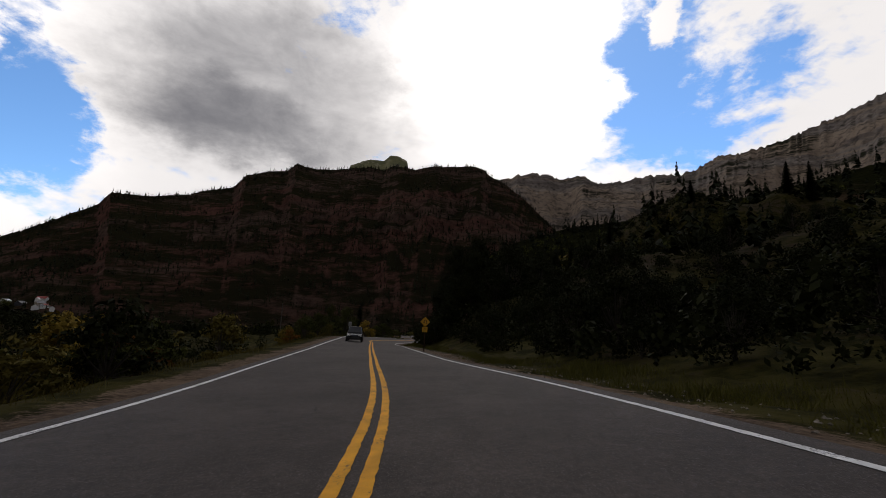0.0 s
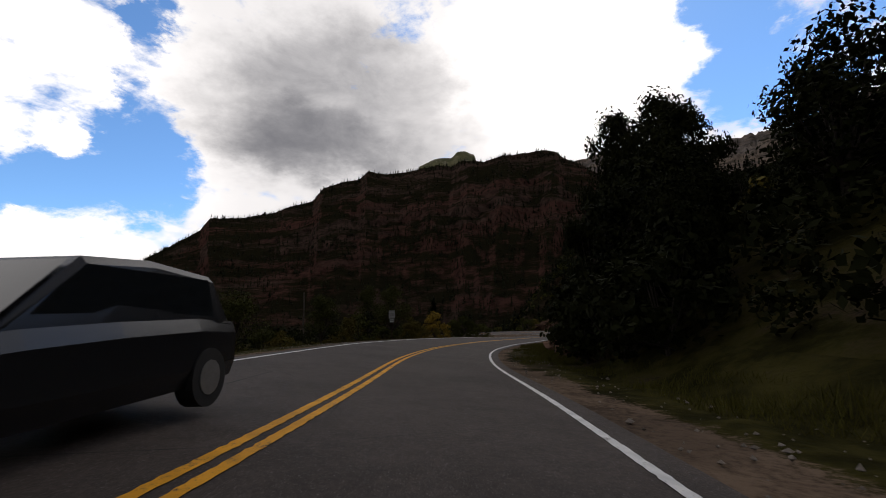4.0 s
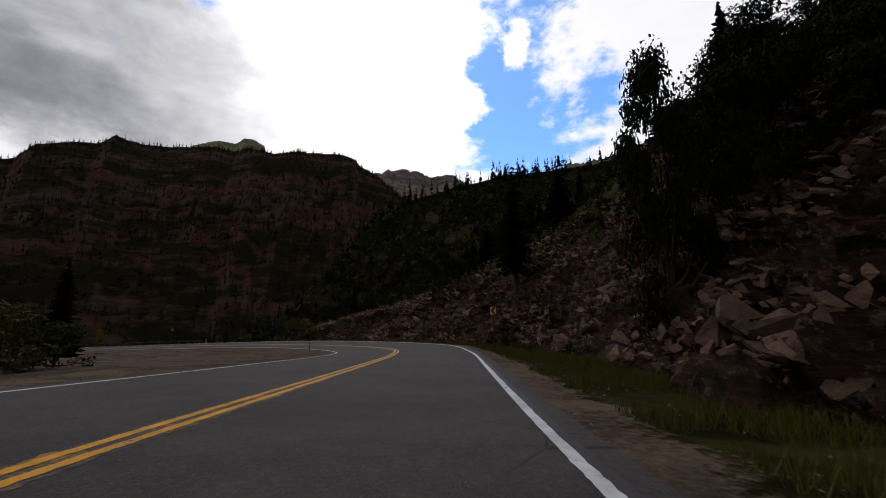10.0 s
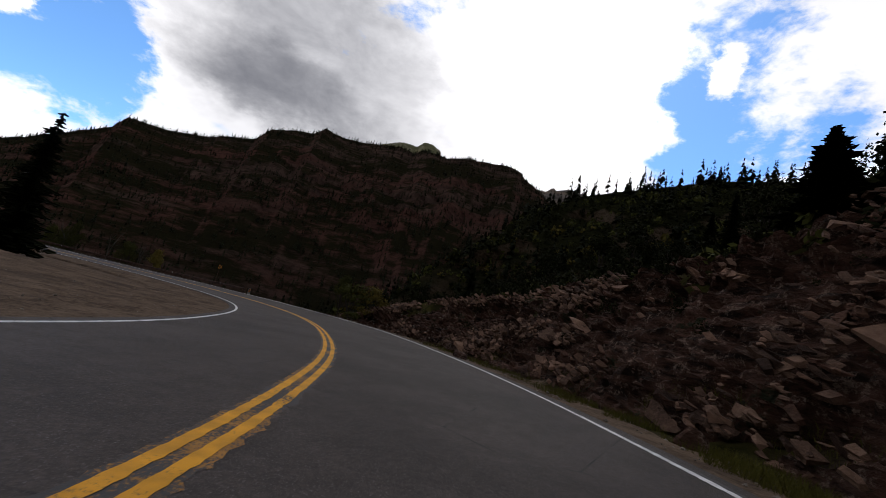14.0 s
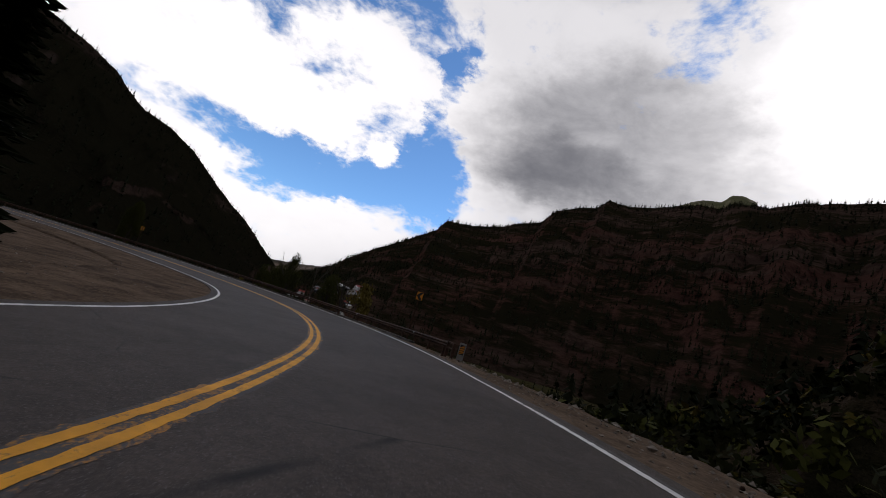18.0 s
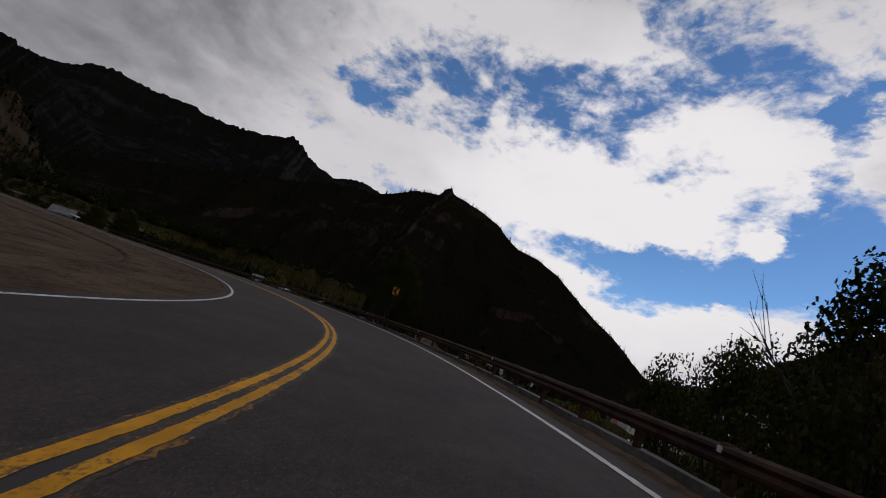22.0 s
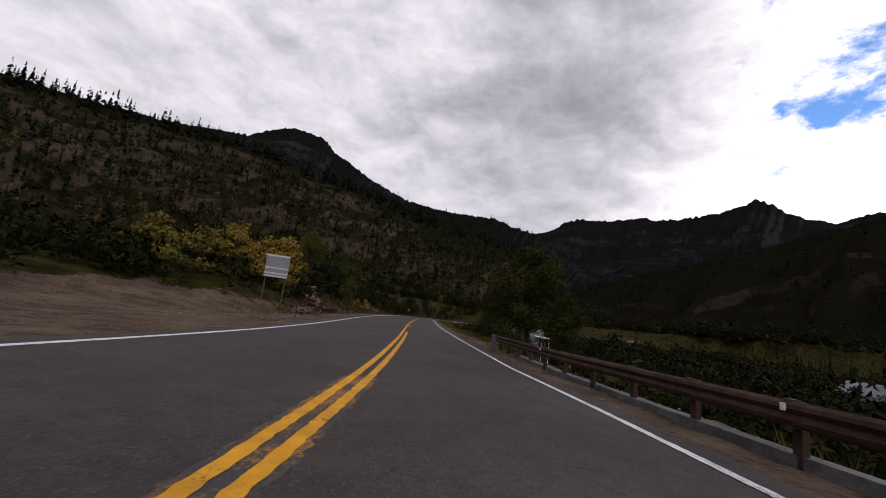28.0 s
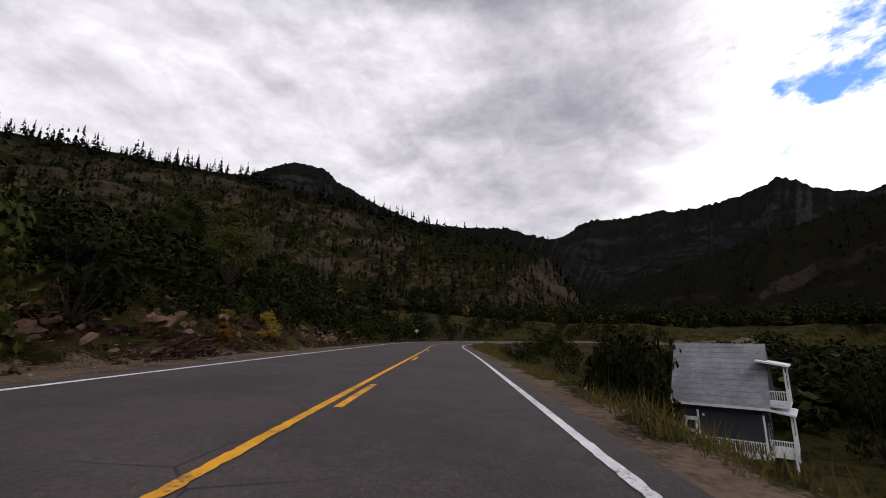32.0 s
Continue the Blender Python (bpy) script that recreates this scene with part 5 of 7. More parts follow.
def rock_face(name, label, s0, s1, side, rows, top_at, step=0.28, seed=2.0, jut=1.05):
    """A broken cliff along the road: ledges and blocks on the first slope of the land."""
    at = np.arange(s0, s1 + 1e-6, step)
    count = 68
    verts = []
    for s in at:
        a, m, h = (EDGE_OUT(rows, s, k) for k in (1, 2, 3))
        fade = min(1.0, (s - s0) / 6, (s1 - s) / 6)
        tall = top_at(s) * max(fade, 0.05)
        for k in range(count):
            u = k / (count - 1)
            out = a - 0.5 + u * tall / max(m, 0.45)
            p = beside(s, side * out)
            lift = slope_of(rows, np.array([s]), np.array([out]))[0]
            base = np.array([p[0], p[1], p[2] + lift - 0.08])
            one, gap1 = block(base, 0.55, seed, 0.35)
            two, gap2 = block(base, 1.5, seed + 4, 0.35)
            three, gap3 = block(base, 3.3, seed + 8, 0.35)
            amount = jut * (0.95 * one + 0.42 * two + 0.22 * three + 0.7 * fbm(base[0] * 0.16, base[1] * 0.16, base[2] * 0.2, 4)) - 0.34 * (gap2 < 0.08) - 0.5 * (gap1 < 0.06) - 0.12 * (gap3 < 0.08)
            bed = min(max(0.55 + 1.5 * fbm(base[0] * 0.10, base[1] * 0.10, base[2] * 0.16 + seed, 3), 0.35), 1.0)   # outcrops with earth between
            amount *= bed * fade * min(1.0, 0.25 + u * 6)
            i = int(np.clip(s + 36, 0, len(SIDE) - 1))
            nx, ny = -SIDE[i] * side
            verts.append((base[0] + nx * amount * 0.72, base[1] + ny * amount * 0.72, base[2] + amount * 0.62 - (0.8 if k in (0, count - 1) else 0)))
    ob = mesh_object(name, verts, grid_faces(len(at), count, flip=side < 0), ROCK)
    return tagged(ob, label, "rock face", kind="structure")


CUT = rock_face("rock_cut", "broken reddish brown rock cut with ledges and pale blocks", 70, 224, 1, RIGHT_LAND,
          rock_top)
BANK = rock_face("rock_bank", "low broken dark rock bank with pale stones", 378, 452, -1, LEFT_LAND,
          table([(378, 1.4), (392, 2.6), (410, 3.2), (430, 3.4), (452, 2.0)]), seed=8.0, jut=0.6)


def stone_mesh(seed, pieces=2):
    """An angular stone about a metre across."""
    rng = np.random.default_rng(seed)
    bm = bmesh.new()
    bmesh.ops.create_icosphere(bm, subdivisions=pieces, radius=0.5)
    cuts = [(Vector(rng.normal(size=3)).normalized(), rng.uniform(0.26, 0.42)) for _ in range(9)]
    for v in bm.verts:
        for way, far in cuts:
            over = v.co.dot(way) - far
            if over > 0:
                v.co -= way * over
        v.co *= 1 + 0.06 * fbm(*(v.co * 3), 3)
    data = bpy.data.meshes.new("stone")
    bm.to_mesh(data)
    bm.free()
    data.materials.append(ROCK)
    return data


STONES = [stone_mesh(k) for k in range(7)]


def slab_build(n, shader):
    at, own = place(n), n.add("ShaderNodeObjectInfo").outputs["Random"]
    isle = n.add("ShaderNodeNewGeometry").outputs["Random Per Island"]
    mid, fine = n.noise(at, 1.6, 6.0, 0.7), n.noise(at, 9.0, 6.0, 0.72)
    tone = n.math("ADD", n.math("MULTIPLY", n.math("ADD", own, isle), 0.24), n.math("ADD", n.math("MULTIPLY", mid, 0.45), n.math("MULTIPLY", fine, 0.25)))
    colour = n.mix(n.step(tone, 0.38, 0.86), (0.024, 0.0125, 0.0085), (0.262, 0.155, 0.103))
    colour = n.mix(n.step(n.noise(at, 0.5, 5.0, 0.6), 0.5, 0.66, 0.0, 0.6), colour, (0.105, 0.046, 0.030))
    put(n, shader, Base_Color=colour, Roughness=0.9, Specular_IOR_Level=0.08)
    bump(n, shader, n.math("ADD", mid, fine), 0.9, 0.10)


SLAB = material("pale_reddish_slab_rock", slab_build)


def slab_mesh(seed, cuts=6):
    """An angular block about a metre across: a box broken by flat cuts along and across its bedding."""
    rng = np.random.default_rng(seed)
    bm = bmesh.new()
    bmesh.ops.create_cube(bm, size=1.0)
    for v in bm.verts:
        v.co += Vector(rng.normal(0, 0.07, 3))
    for _ in range(cuts):
        way = Vector(rng.normal(size=3) * (1.0, 1.0, 0.55)).normalized()
        bmesh.ops.bisect_plane(bm, geom=list(bm.verts) + list(bm.edges) + list(bm.faces), plane_co=way * rng.uniform(0.27, 0.46), plane_no=way, clear_outer=True)
        rim = [e for e in bm.edges if e.is_boundary]
        if rim:
            bmesh.ops.contextual_create(bm, geom=rim)
    bmesh.ops.triangulate(bm, faces=list(bm.faces))
    bmesh.ops.recalc_face_normals(bm, faces=list(bm.faces))
    data = bpy.data.meshes.new("rock_slab")
    bm.to_mesh(data)
    bm.free()
    data.materials.append(SLAB)
    return data


SLABS = [slab_mesh(40 + k) for k in range(10)]


def on_cut(s, u, side, rows, top_at):
    """A point on the rock cut: u runs from its foot to its top."""
    a, m = EDGE_OUT(rows, s, 1), EDGE_OUT(rows, s, 2)
    out = a - 0.2 + u * float(top_at(s)) / max(m, 0.45)
    p = beside(s, side * out)
    return Vector((p[0], p[1], p[2] + slope_of(rows, np.array([s]), np.array([out]))[0]))


def slab_pose(rng, s, at, side, size):
    """Beds dip into the hill and along the road."""
    i = int(np.clip(s + 36, 0, len(SIDE) - 1))
    along = math.atan2(AHEAD[i][1], AHEAD[i][0])
    turn = Euler((rng.normal(-0.45 * side, 0.22), rng.normal(-0.42, 0.22), along + rng.normal(0, 0.35)))
    return Matrix.LocRotScale(at, turn, Vector((size * rng.uniform(1.0, 2.2), size * rng.uniform(0.6, 1.2), size * rng.uniform(0.22, 0.55))))


def outcrops(name, label, cut, s0, s1, side, rows, top_at, singles, small, seed, big=1.5):
    """Slabs and blocks that stand out of a cut in clusters: the large ones singly, the small ones as one mesh."""
    rng = np.random.default_rng(seed)
    small_mesh = [slab_mesh(60 + k, 4) for k in range(7)]
    shapes = [np.array([v.co for v in m.vertices]) for m in small_mesh]
    tris = [[tuple(f.vertices) for f in m.polygons] for m in small_mesh]
    vs, fs, base, made = [], [], 0, 0
    while made < singles + small:
        s, u = rng.uniform(s0, s1), rng.uniform(0.02, 1) ** 1.05
        at = on_cut(s, u, side, rows, top_at)
        if fbm(at.x * 0.16, at.y * 0.16, at.z * 0.3 + seed, 3) < rng.uniform(-0.05, 0.32):
            continue
        i = int(np.clip(s + 36, 0, len(SIDE) - 1))
        out = Vector((-SIDE[i][0] * side * 0.72, -SIDE[i][1] * side * 0.72, 0.62))
        if made < singles:
            size = 0.26 + big * rng.uniform(0, 1) ** 3.0
            ob = new("rock_slab", SLABS[int(rng.integers(len(SLABS)))])
            ob.parent, ob.matrix_basis = cut, slab_pose(rng, s, at + out * rng.uniform(0.15, 0.75), side, size)
        else:
            size = 0.08 + 0.34 * rng.uniform(0, 1) ** 2
            k = int(rng.integers(len(shapes)))
            m = np.array(slab_pose(rng, s, at + out * rng.uniform(0.1, 0.9), side, size))
            v = shapes[k] @ m[:3, :3].T + m[:3, 3]
            vs.append(v)
            fs += [tuple(base + q for q in f) for f in tris[k]]
            base += len(v)
        made += 1
    tagged(mesh_object(name, np.concatenate(vs), fs, SLAB), label, "broken rock", kind="stuff")


def stone(x, y, size, rng, z=None, label="angular brown stone lying at the foot of the slope", group="loose stones", name="stone"):
    ob = new(name, STONES[int(rng.integers(len(STONES)))])
    gz = float(land(x, y)[0][0]) if z is None else z
    ob.matrix_basis = Matrix.LocRotScale((x, y, gz + size * 0.1), Euler(rng.uniform(0, 6.28, 3)), Vector((size * rng.uniform(0.8, 1.4), size, size * rng.uniform(0.5, 0.8))))
    return tagged(ob, label, "stone", group)


bank_top = table([(378, 1.4), (392, 2.6), (410, 3.2), (430, 3.4), (452, 2.0)])
outcrops("cut_rubble", "small broken slabs standing out of the rock cut", CUT, 83, 222, 1, RIGHT_LAND, rock_top, 295, 9000, 3, 0.95)
outcrops("bank_rubble", "small broken stones standing out of the low bank", BANK, 384, 450, -1, LEFT_LAND, bank_top, 20, 260, 4, 0.6)
stone_rng = np.random.default_rng(5)
for _ in range(90):
    s = stone_rng.uniform(76, 204)
    p = beside(s, EDGE_OUT(RIGHT_LAND, s, 1) + stone_rng.uniform(-0.9, 1.3))
    stone(p[0], p[1], 0.12 + 0.5 * stone_rng.uniform(0, 1) ** 3, stone_rng, z=p[2] - 0.12)
for x, y, size in ((4.6, 122.1, 1.5), (5.6, 121.0, 1.1), (4.9, 116.8, 1.3), (8.6, 127.0, 2.2), (9.6, 128.6, 1.4), (17.6, 158.5, 0.9), (17.5, 172.2, 0.8), (13.0, 186.0, 0.9)):
    stone(x, y, size, stone_rng, label="large pale boulder at the foot of the rock cut", group="boulders", name="boulder")
for _ in range(60):
    s = stone_rng.uniform(196, 226)
    p = beside(s, stone_rng.uniform(2.4, 8))
    stone(p[0], p[1], 0.12 + 0.55 * stone_rng.uniform(0, 1) ** 2.2, stone_rng, label="pale broken stone in the rubble beside the bend", group="rubble stones")
for _ in range(60):
    s = stone_rng.uniform(372, 450)
    p = beside(s, -stone_rng.uniform(2.4, 6.5))
    stone(p[0], p[1], 0.10 + 0.5 * stone_rng.uniform(0, 1) ** 2.6, stone_rng, label="brown stone at the foot of the bank")


def strew_small(name, label, count, spans, seed, size=(0.02, 0.07), mat=ROCK):
    """Chips and pebbles on the shoulders, too many to count."""
    rng = np.random.default_rng(seed)
    vs, fs = [], []
    for _ in range(count):
        s0, s1, u0, u1 = spans[int(rng.integers(len(spans)))]
        s, u = rng.uniform(s0, s1), rng.uniform(min(u0, u1), max(u0, u1))
        p = beside(s, u)
        lift = slope_of(RIGHT_LAND if u > 0 else LEFT_LAND, np.array([s]), np.array([abs(u)]))[0]
        c, r = np.array([p[0], p[1], p[2] + lift]), rng.uniform(*size) * rng.uniform(0.4, 1)
        base = len(vs)
        pts = rng.normal(size=(6, 3))
        pts = np.array([[1, 0, 0], [-1, 0, 0], [0, 1, 0], [0, -1, 0], [0, 0, 0.8], [0, 0, -0.5]]) * rng.uniform(0.6, 1.3, (6, 1)) + pts * 0.12
        vs += list(c + pts * r)
        for a, b, d in ((0, 2, 4), (2, 1, 4), (1, 3, 4), (3, 0, 4), (2, 0, 5), (1, 2, 5), (3, 1, 5), (0, 3, 5)):
            fs.append((base + a, base + b, base + d))
    return tagged(mesh_object(name, vs, fs, mat), label, "gravel", kind="stuff")


PALE_STONE = speckled("pale_stone", (0.10, 0.085, 0.07), (0.26, 0.22, 0.18), 9.0, 0.9, 0.4, 0.02)
strew_small("pebbles", "grey and brown pebbles on the gravel shoulders", 5200, [(0, 60, 0.1, 3.0), (60, 205, 0.1, 2.6), (200, 240, 0.1, 3.5), (350, 450, 0.2, 3.5), (360, 440, -0.3, -6.0), (120, 330, -0.3, -9.0), (60, 120, -0.2, -3.5)], 3, mat=PALE_STONE)
strew_small("rubble", "pale broken stone and sticks in the rubble beside the bend", 420, [(206, 228, 2.4, 8.0), (212, 238, 2.0, 5.5)], 6, (0.05, 0.18), PALE_STONE)
strew_small("scree", "broken pale rock chips below the rock cut", 1500, [(78, 205, 3.0, 5.4), (196, 224, 2.5, 7.0), (376, 450, -2.5, -5.0)], 4, (0.06, 0.26))


# ---- grass on the verges ----
def grass_strip(name, label, count, spans, seed, mat, height=(0.12, 0.42)):
    rng = np.random.default_rng(seed)
    spans_w = np.array([(b - a) * abs(d - c) for a, b, c, d in spans])
    pick = rng.choice(len(spans), count, p=spans_w / spans_w.sum())
    sp = np.array(spans)[pick]
    s = rng.uniform(sp[:, 0], sp[:, 1])
    u = rng.uniform(np.minimum(sp[:, 2], sp[:, 3]), np.maximum(sp[:, 2], sp[:, 3]))
    across = np.where(u > 0, right_line(s) + 0.5 + u, -left_line(s) - 0.5 + u)
    p = on_road(s, across)
    p[:, 2] += np.where(u > 0, slope_of(RIGHT_LAND, s, np.abs(u)), slope_of(LEFT_LAND, s, np.abs(u))) - 0.05
    clump = np.array([fbm(a * 0.35, b * 0.35, 2.0, 3) for a, b in p[:, :2]])
    keep = clump > -0.12
    p, n = p[keep], int(keep.sum())
    h = rng.uniform(*height, n)[:, None] * (0.7 + np.clip(clump[keep], 0, 1)[:, None])
    a = rng.uniform(0, 2 * math.pi, n)
    side = np.stack([np.cos(a), np.sin(a), 0 * a], -1) * (0.004 + 0.016 * h)
    lean = rng.normal(0, 0.35, (n, 3)) * h
    lean[:, 2] = h[:, 0]
    v = np.stack([p - side, p + side, p + lean * 0.6 + side * 0.6, p + lean], 1).reshape(-1, 3)
    return tagged(mesh_object(name, v, [(4 * k, 4 * k + 1, 4 * k + 2, 4 * k + 3) for k in range(n)], mat), label, "grass", kind="stuff")


grass_strip("verge_grass", "short green grass along the foot of the slope", 150000, [(-6, 32, 1.0, 5.5), (74, 140, 0.9, 4.6), (74, 204, 0.9, 4.6), (140, 186, 0.9, 5.2), (30, 76, 2.2, 4.5)], 41, GRASS_GREEN, (0.12, 0.38))
grass_strip("dry_grass", "dry yellow grass on the roadside", 42000, [(2, 70, -1.5, -5.0), (362, 460, 0.9, 2.6), (366, 394, 1.2, 6.0), (60, 110, -3.0, -7.5), (242, 350, 1.5, 4.5), (372, 450, -3.8, -8.0)], 42, GRASS, (0.12, 0.46))

grass_strip("roadside_grass", "yellow-green grass on the slope above the house", 60000, [(382, 470, 0.6, 4.6), (366, 386, 2.0, 5.0)], 43, GRASS, (0.14, 0.50))

# ---- roadside things ----
STEEL = plain("galvanised_steel", (0.28, 0.28, 0.28), 0.5, 0.7)
RUST_STEEL = speckled("rusty_weathering_steel", (0.030, 0.017, 0.012), (0.085, 0.044, 0.028), 7.0, 0.75, 0.3, 0.01, metal=0.25)
WOOD_POST = speckled("weathered_wood", (0.035, 0.028, 0.022), (0.10, 0.082, 0.065), 12.0, 0.9, 0.5, 0.01, local=True)
SIGN_YELLOW = plain("yellow_sheeting", (0.62, 0.33, 0.02), 0.45, 0.0, 0.15)
SIGN_ORANGE = plain("amber_sheeting", (0.75, 0.28, 0.015), 0.45, 0.0, 0.12)
SIGN_BLACK = plain("black_film", (0.012, 0.012, 0.012), 0.5)
SIGN_WHITE = plain("white_sheeting", (0.72, 0.72, 0.70), 0.45, 0.0, 0.15)
SIGN_BACK = plain("bare_aluminium", (0.34, 0.34, 0.34), 0.45, 0.6, 0.3)
SIGN_RED = plain("red_sheeting", (0.55, 0.045, 0.025), 0.45, 0.0, 0.2)
SLAT_PALE = plain("pale_aluminium_rib", (0.66, 0.66, 0.64), 0.5, 0.2, 0.2)


def box(bm, size, at=(0, 0, 0), turn=None, bevel=0.0):
    """Adds a box with softened edges to a bmesh."""
    made = bmesh.ops.create_cube(bm, size=1.0)["verts"]
    m = Matrix.Translation(at) @ (turn or Matrix()) @ Matrix.Diagonal((*size, 1))
    bmesh.ops.transform(bm, matrix=m, verts=made)
    if bevel:
        edges = list({e for v in made for e in v.link_edges})
        bmesh.ops.bevel(bm, geom=edges, offset=bevel, segments=2, affect="EDGES", profile=0.7)


def box_part(name, size, at, mat, parent, label="", bevel=0.006, turn=None):
    bm = bmesh.new()
    box(bm, size, at, turn, bevel)
    return part(name, bm, mat, parent, label)


def plate(name, outline, thick, mat, parent, label="", y=0.0, rounded=0.0):
    """A flat panel in the x-z plane, facing -y."""
    bm = bmesh.new()
    face = bm.faces.new([bm.verts.new((x, y, z)) for x, z in outline])
    if rounded:
        bmesh.ops.bevel(bm, geom=list(bm.verts), offset=rounded, segments=3, affect="VERTICES")
    face = max(bm.faces, key=lambda f: f.calc_area())
    made = bmesh.ops.extrude_face_region(bm, geom=[face])["geom"]
    bmesh.ops.translate(bm, vec=(0, thick, 0), verts=[v for v in made if isinstance(v, bmesh.types.BMVert)])
    bmesh.ops.recalc_face_normals(bm, faces=bm.faces)
    return part(name, bm, mat, parent, label)


def lettering(text, size, at, mat, parent):
    """Raised flat letters in Blender's own font, facing -y."""
    curve = bpy.data.curves.new("letters", "FONT")
    curve.body, curve.size, curve.align_x, curve.align_y, curve.extrude = text, size, "CENTER", "CENTER", 0.001
    ob = bpy.data.objects.new("letters", curve)
    scene.collection.objects.link(ob)
    data = bpy.data.meshes.new_from_object(ob)
    bpy.data.objects.remove(ob)
    data.materials.append(mat)
    made = new("letters", data)
    made.parent = parent
    made.matrix_basis = Matrix.Translation(at) @ pose(0, 0, 0, 90, 0, 0)
    return made


def stand(root, x, y, face, z=None):
    """Stands a thing at x, y, its front (-y) towards the point face."""
    a = math.atan2(face[1] - y, face[0] - x) + math.pi / 2
    gz = float(land(x, y)[0][0]) if z is None else z
    root.matrix_basis = Matrix.LocRotScale((x, y, gz), Euler((0, 0, a)), None)
    return gz


def channel_post(height, parent, mat=RUST_STEEL, y=0.03):
    """A U-shaped steel sign post with holes hinted by its folded flanges."""
    bm = bmesh.new()
    box(bm, (0.05, 0.008, height + 0.4), (0, y, height / 2 - 0.2))
    for k in (-1, 1):
        box(bm, (0.008, 0.035, height + 0.4), (k * 0.026, y + 0.018, height / 2 - 0.2))
        box(bm, (0.022, 0.006, height + 0.4), (k * 0.038, y + 0.034, height / 2 - 0.2))
    return part("post", bm, mat, parent, "steel channel post")


def diamond(r):
    return [(0, -r), (r, 0), (0, r), (-r, 0)]


def warning_sign():
    root = new("warning_sign")
    gz = stand(root, -0.5, 37.6, (-1.5, 20))
    top = 1.0 - gz                                    # height of the plate's middle over the ground
    channel_post(top + 0.3, root)
    board = plate("panel", [(x, z + top) for x, z in diamond(0.44)], 0.004, SIGN_YELLOW, root, "amber diamond panel", rounded=0.04)
    bm = bmesh.new()
    for k in range(4):
        (ax, az), (bx, bz) = diamond(0.405)[k], diamond(0.405)[(k + 1) % 4]
        mid, length = Vector(((ax + bx) / 2, -0.002, (az + bz) / 2 + top)), math.hypot(bx - ax, bz - az)
        box(bm, (length * 0.97, 0.002, 0.014), mid, Matrix.Rotation(-math.atan2(bz - az, bx - ax), 4, "Y"))
    part("border", bm, SIGN_BLACK, board, "black border line")
    bm = bmesh.new()                                  # the hairpin arrow: up, round and down to the left
    box(bm, (0.055, 0.002, 0.26), (0.10, -0.003, top - 0.08))
    steps = 9
    for k in range(steps):
        w = math.pi * (k + 0.5) / steps
        box(bm, (0.055, 0.002, 0.062), (0.10 * math.cos(w), -0.003, top + 0.05 + 0.10 * math.sin(w)), Matrix.Rotation(-w, 4, "Y"))
    box(bm, (0.055, 0.002, 0.06), (-0.10, -0.003, top + 0.02))
    head = [bm.verts.new((x, -0.004, z + top)) for x, z in ((-0.19, 0.0), (-0.01, 0.0), (-0.10, -0.14))]
    bm.faces.new(head)
    part("arrow", bm, SIGN_BLACK, board, "black hairpin arrow")
    plaque = plate("plaque", [(x, z + top - 0.66) for x, z in ((-0.23, -0.23), (0.23, -0.23), (0.23, 0.23), (-0.23, 0.23))], 0.004, SIGN_YELLOW, root, "amber speed plaque", rounded=0.03)
    lettering("20", 0.27, (0, -0.003, top - 0.60), SIGN_BLACK, plaque)
    lettering("MPH", 0.12, (0, -0.003, top - 0.80), SIGN_BLACK, plaque)
    tagged(root, "amber diamond hairpin warning sign with a 20 MPH plaque", "road sign")


def chevron_sign(x, y, z, face, wide=0.44, tall=0.56):
    root = new("chevron_sign")
    gz = stand(root, x, y, face)
    mid = z - gz
    channel_post(mid + tall * 0.4, root)
    panel = plate("panel", [(-wide / 2, mid - tall / 2), (wide / 2, mid - tall / 2), (wide / 2, mid + tall / 2), (-wide / 2, mid + tall / 2)], 0.004, SIGN_ORANGE, root, "amber panel", rounded=0.025)
    bm = bmesh.new()
    w, h = wide / 2 * 0.94, tall / 2 * 0.96
    pts = [(-w, 0), (w * 0.05, h), (w, h), (0.05 * w + 0.0, 0), (w, -h), (w * 0.05, -h)]
    bm.faces.new([bm.verts.new((a, -0.003, b + mid)) for a, b in reversed(pts)])
    part("chevron", bm, SIGN_BLACK, panel, "black chevron pointing left")
    return tagged(root, "amber chevron sign with a black arrow, on a steel post", "road sign", "chevron signs")


def route_sign_back():
    root = new("route_sign")
    gz = stand(root, -16.8, 90.3, (-16.0, 140))        # its face looks the other way
    mid = -0.3 - gz
    channel_post(mid + 0.3, root, y=-0.05)
    panel = plate("panel", [(-0.34, mid - 0.42), (0.34, mid - 0.42), (0.34, mid + 0.42), (-0.34, mid + 0.42)], 0.004, SIGN_BACK, root, "bare grey sign back", rounded=0.03)
    for dz in (-0.25, 0.25):
        box_part("bracket", (0.52, 0.03, 0.05), (0, 0.03, mid + dz), SLAT_PALE, panel, "pale cross bracket")
    small = plate("arrow_plate", [(-0.24, mid - 0.82), (0.24, mid - 0.82), (0.24, mid - 0.46), (-0.24, mid - 0.46)], 0.004, SIGN_BACK, root, "small bare grey sign back", rounded=0.03)
    for dz in (-0.72, -0.56):
        box_part("bracket", (0.34, 0.03, 0.045), (0, 0.03, mid + dz), SLAT_PALE, small, "pale cross bracket")
    tagged(root, "back of a grey route sign with a small plate below", "road sign")


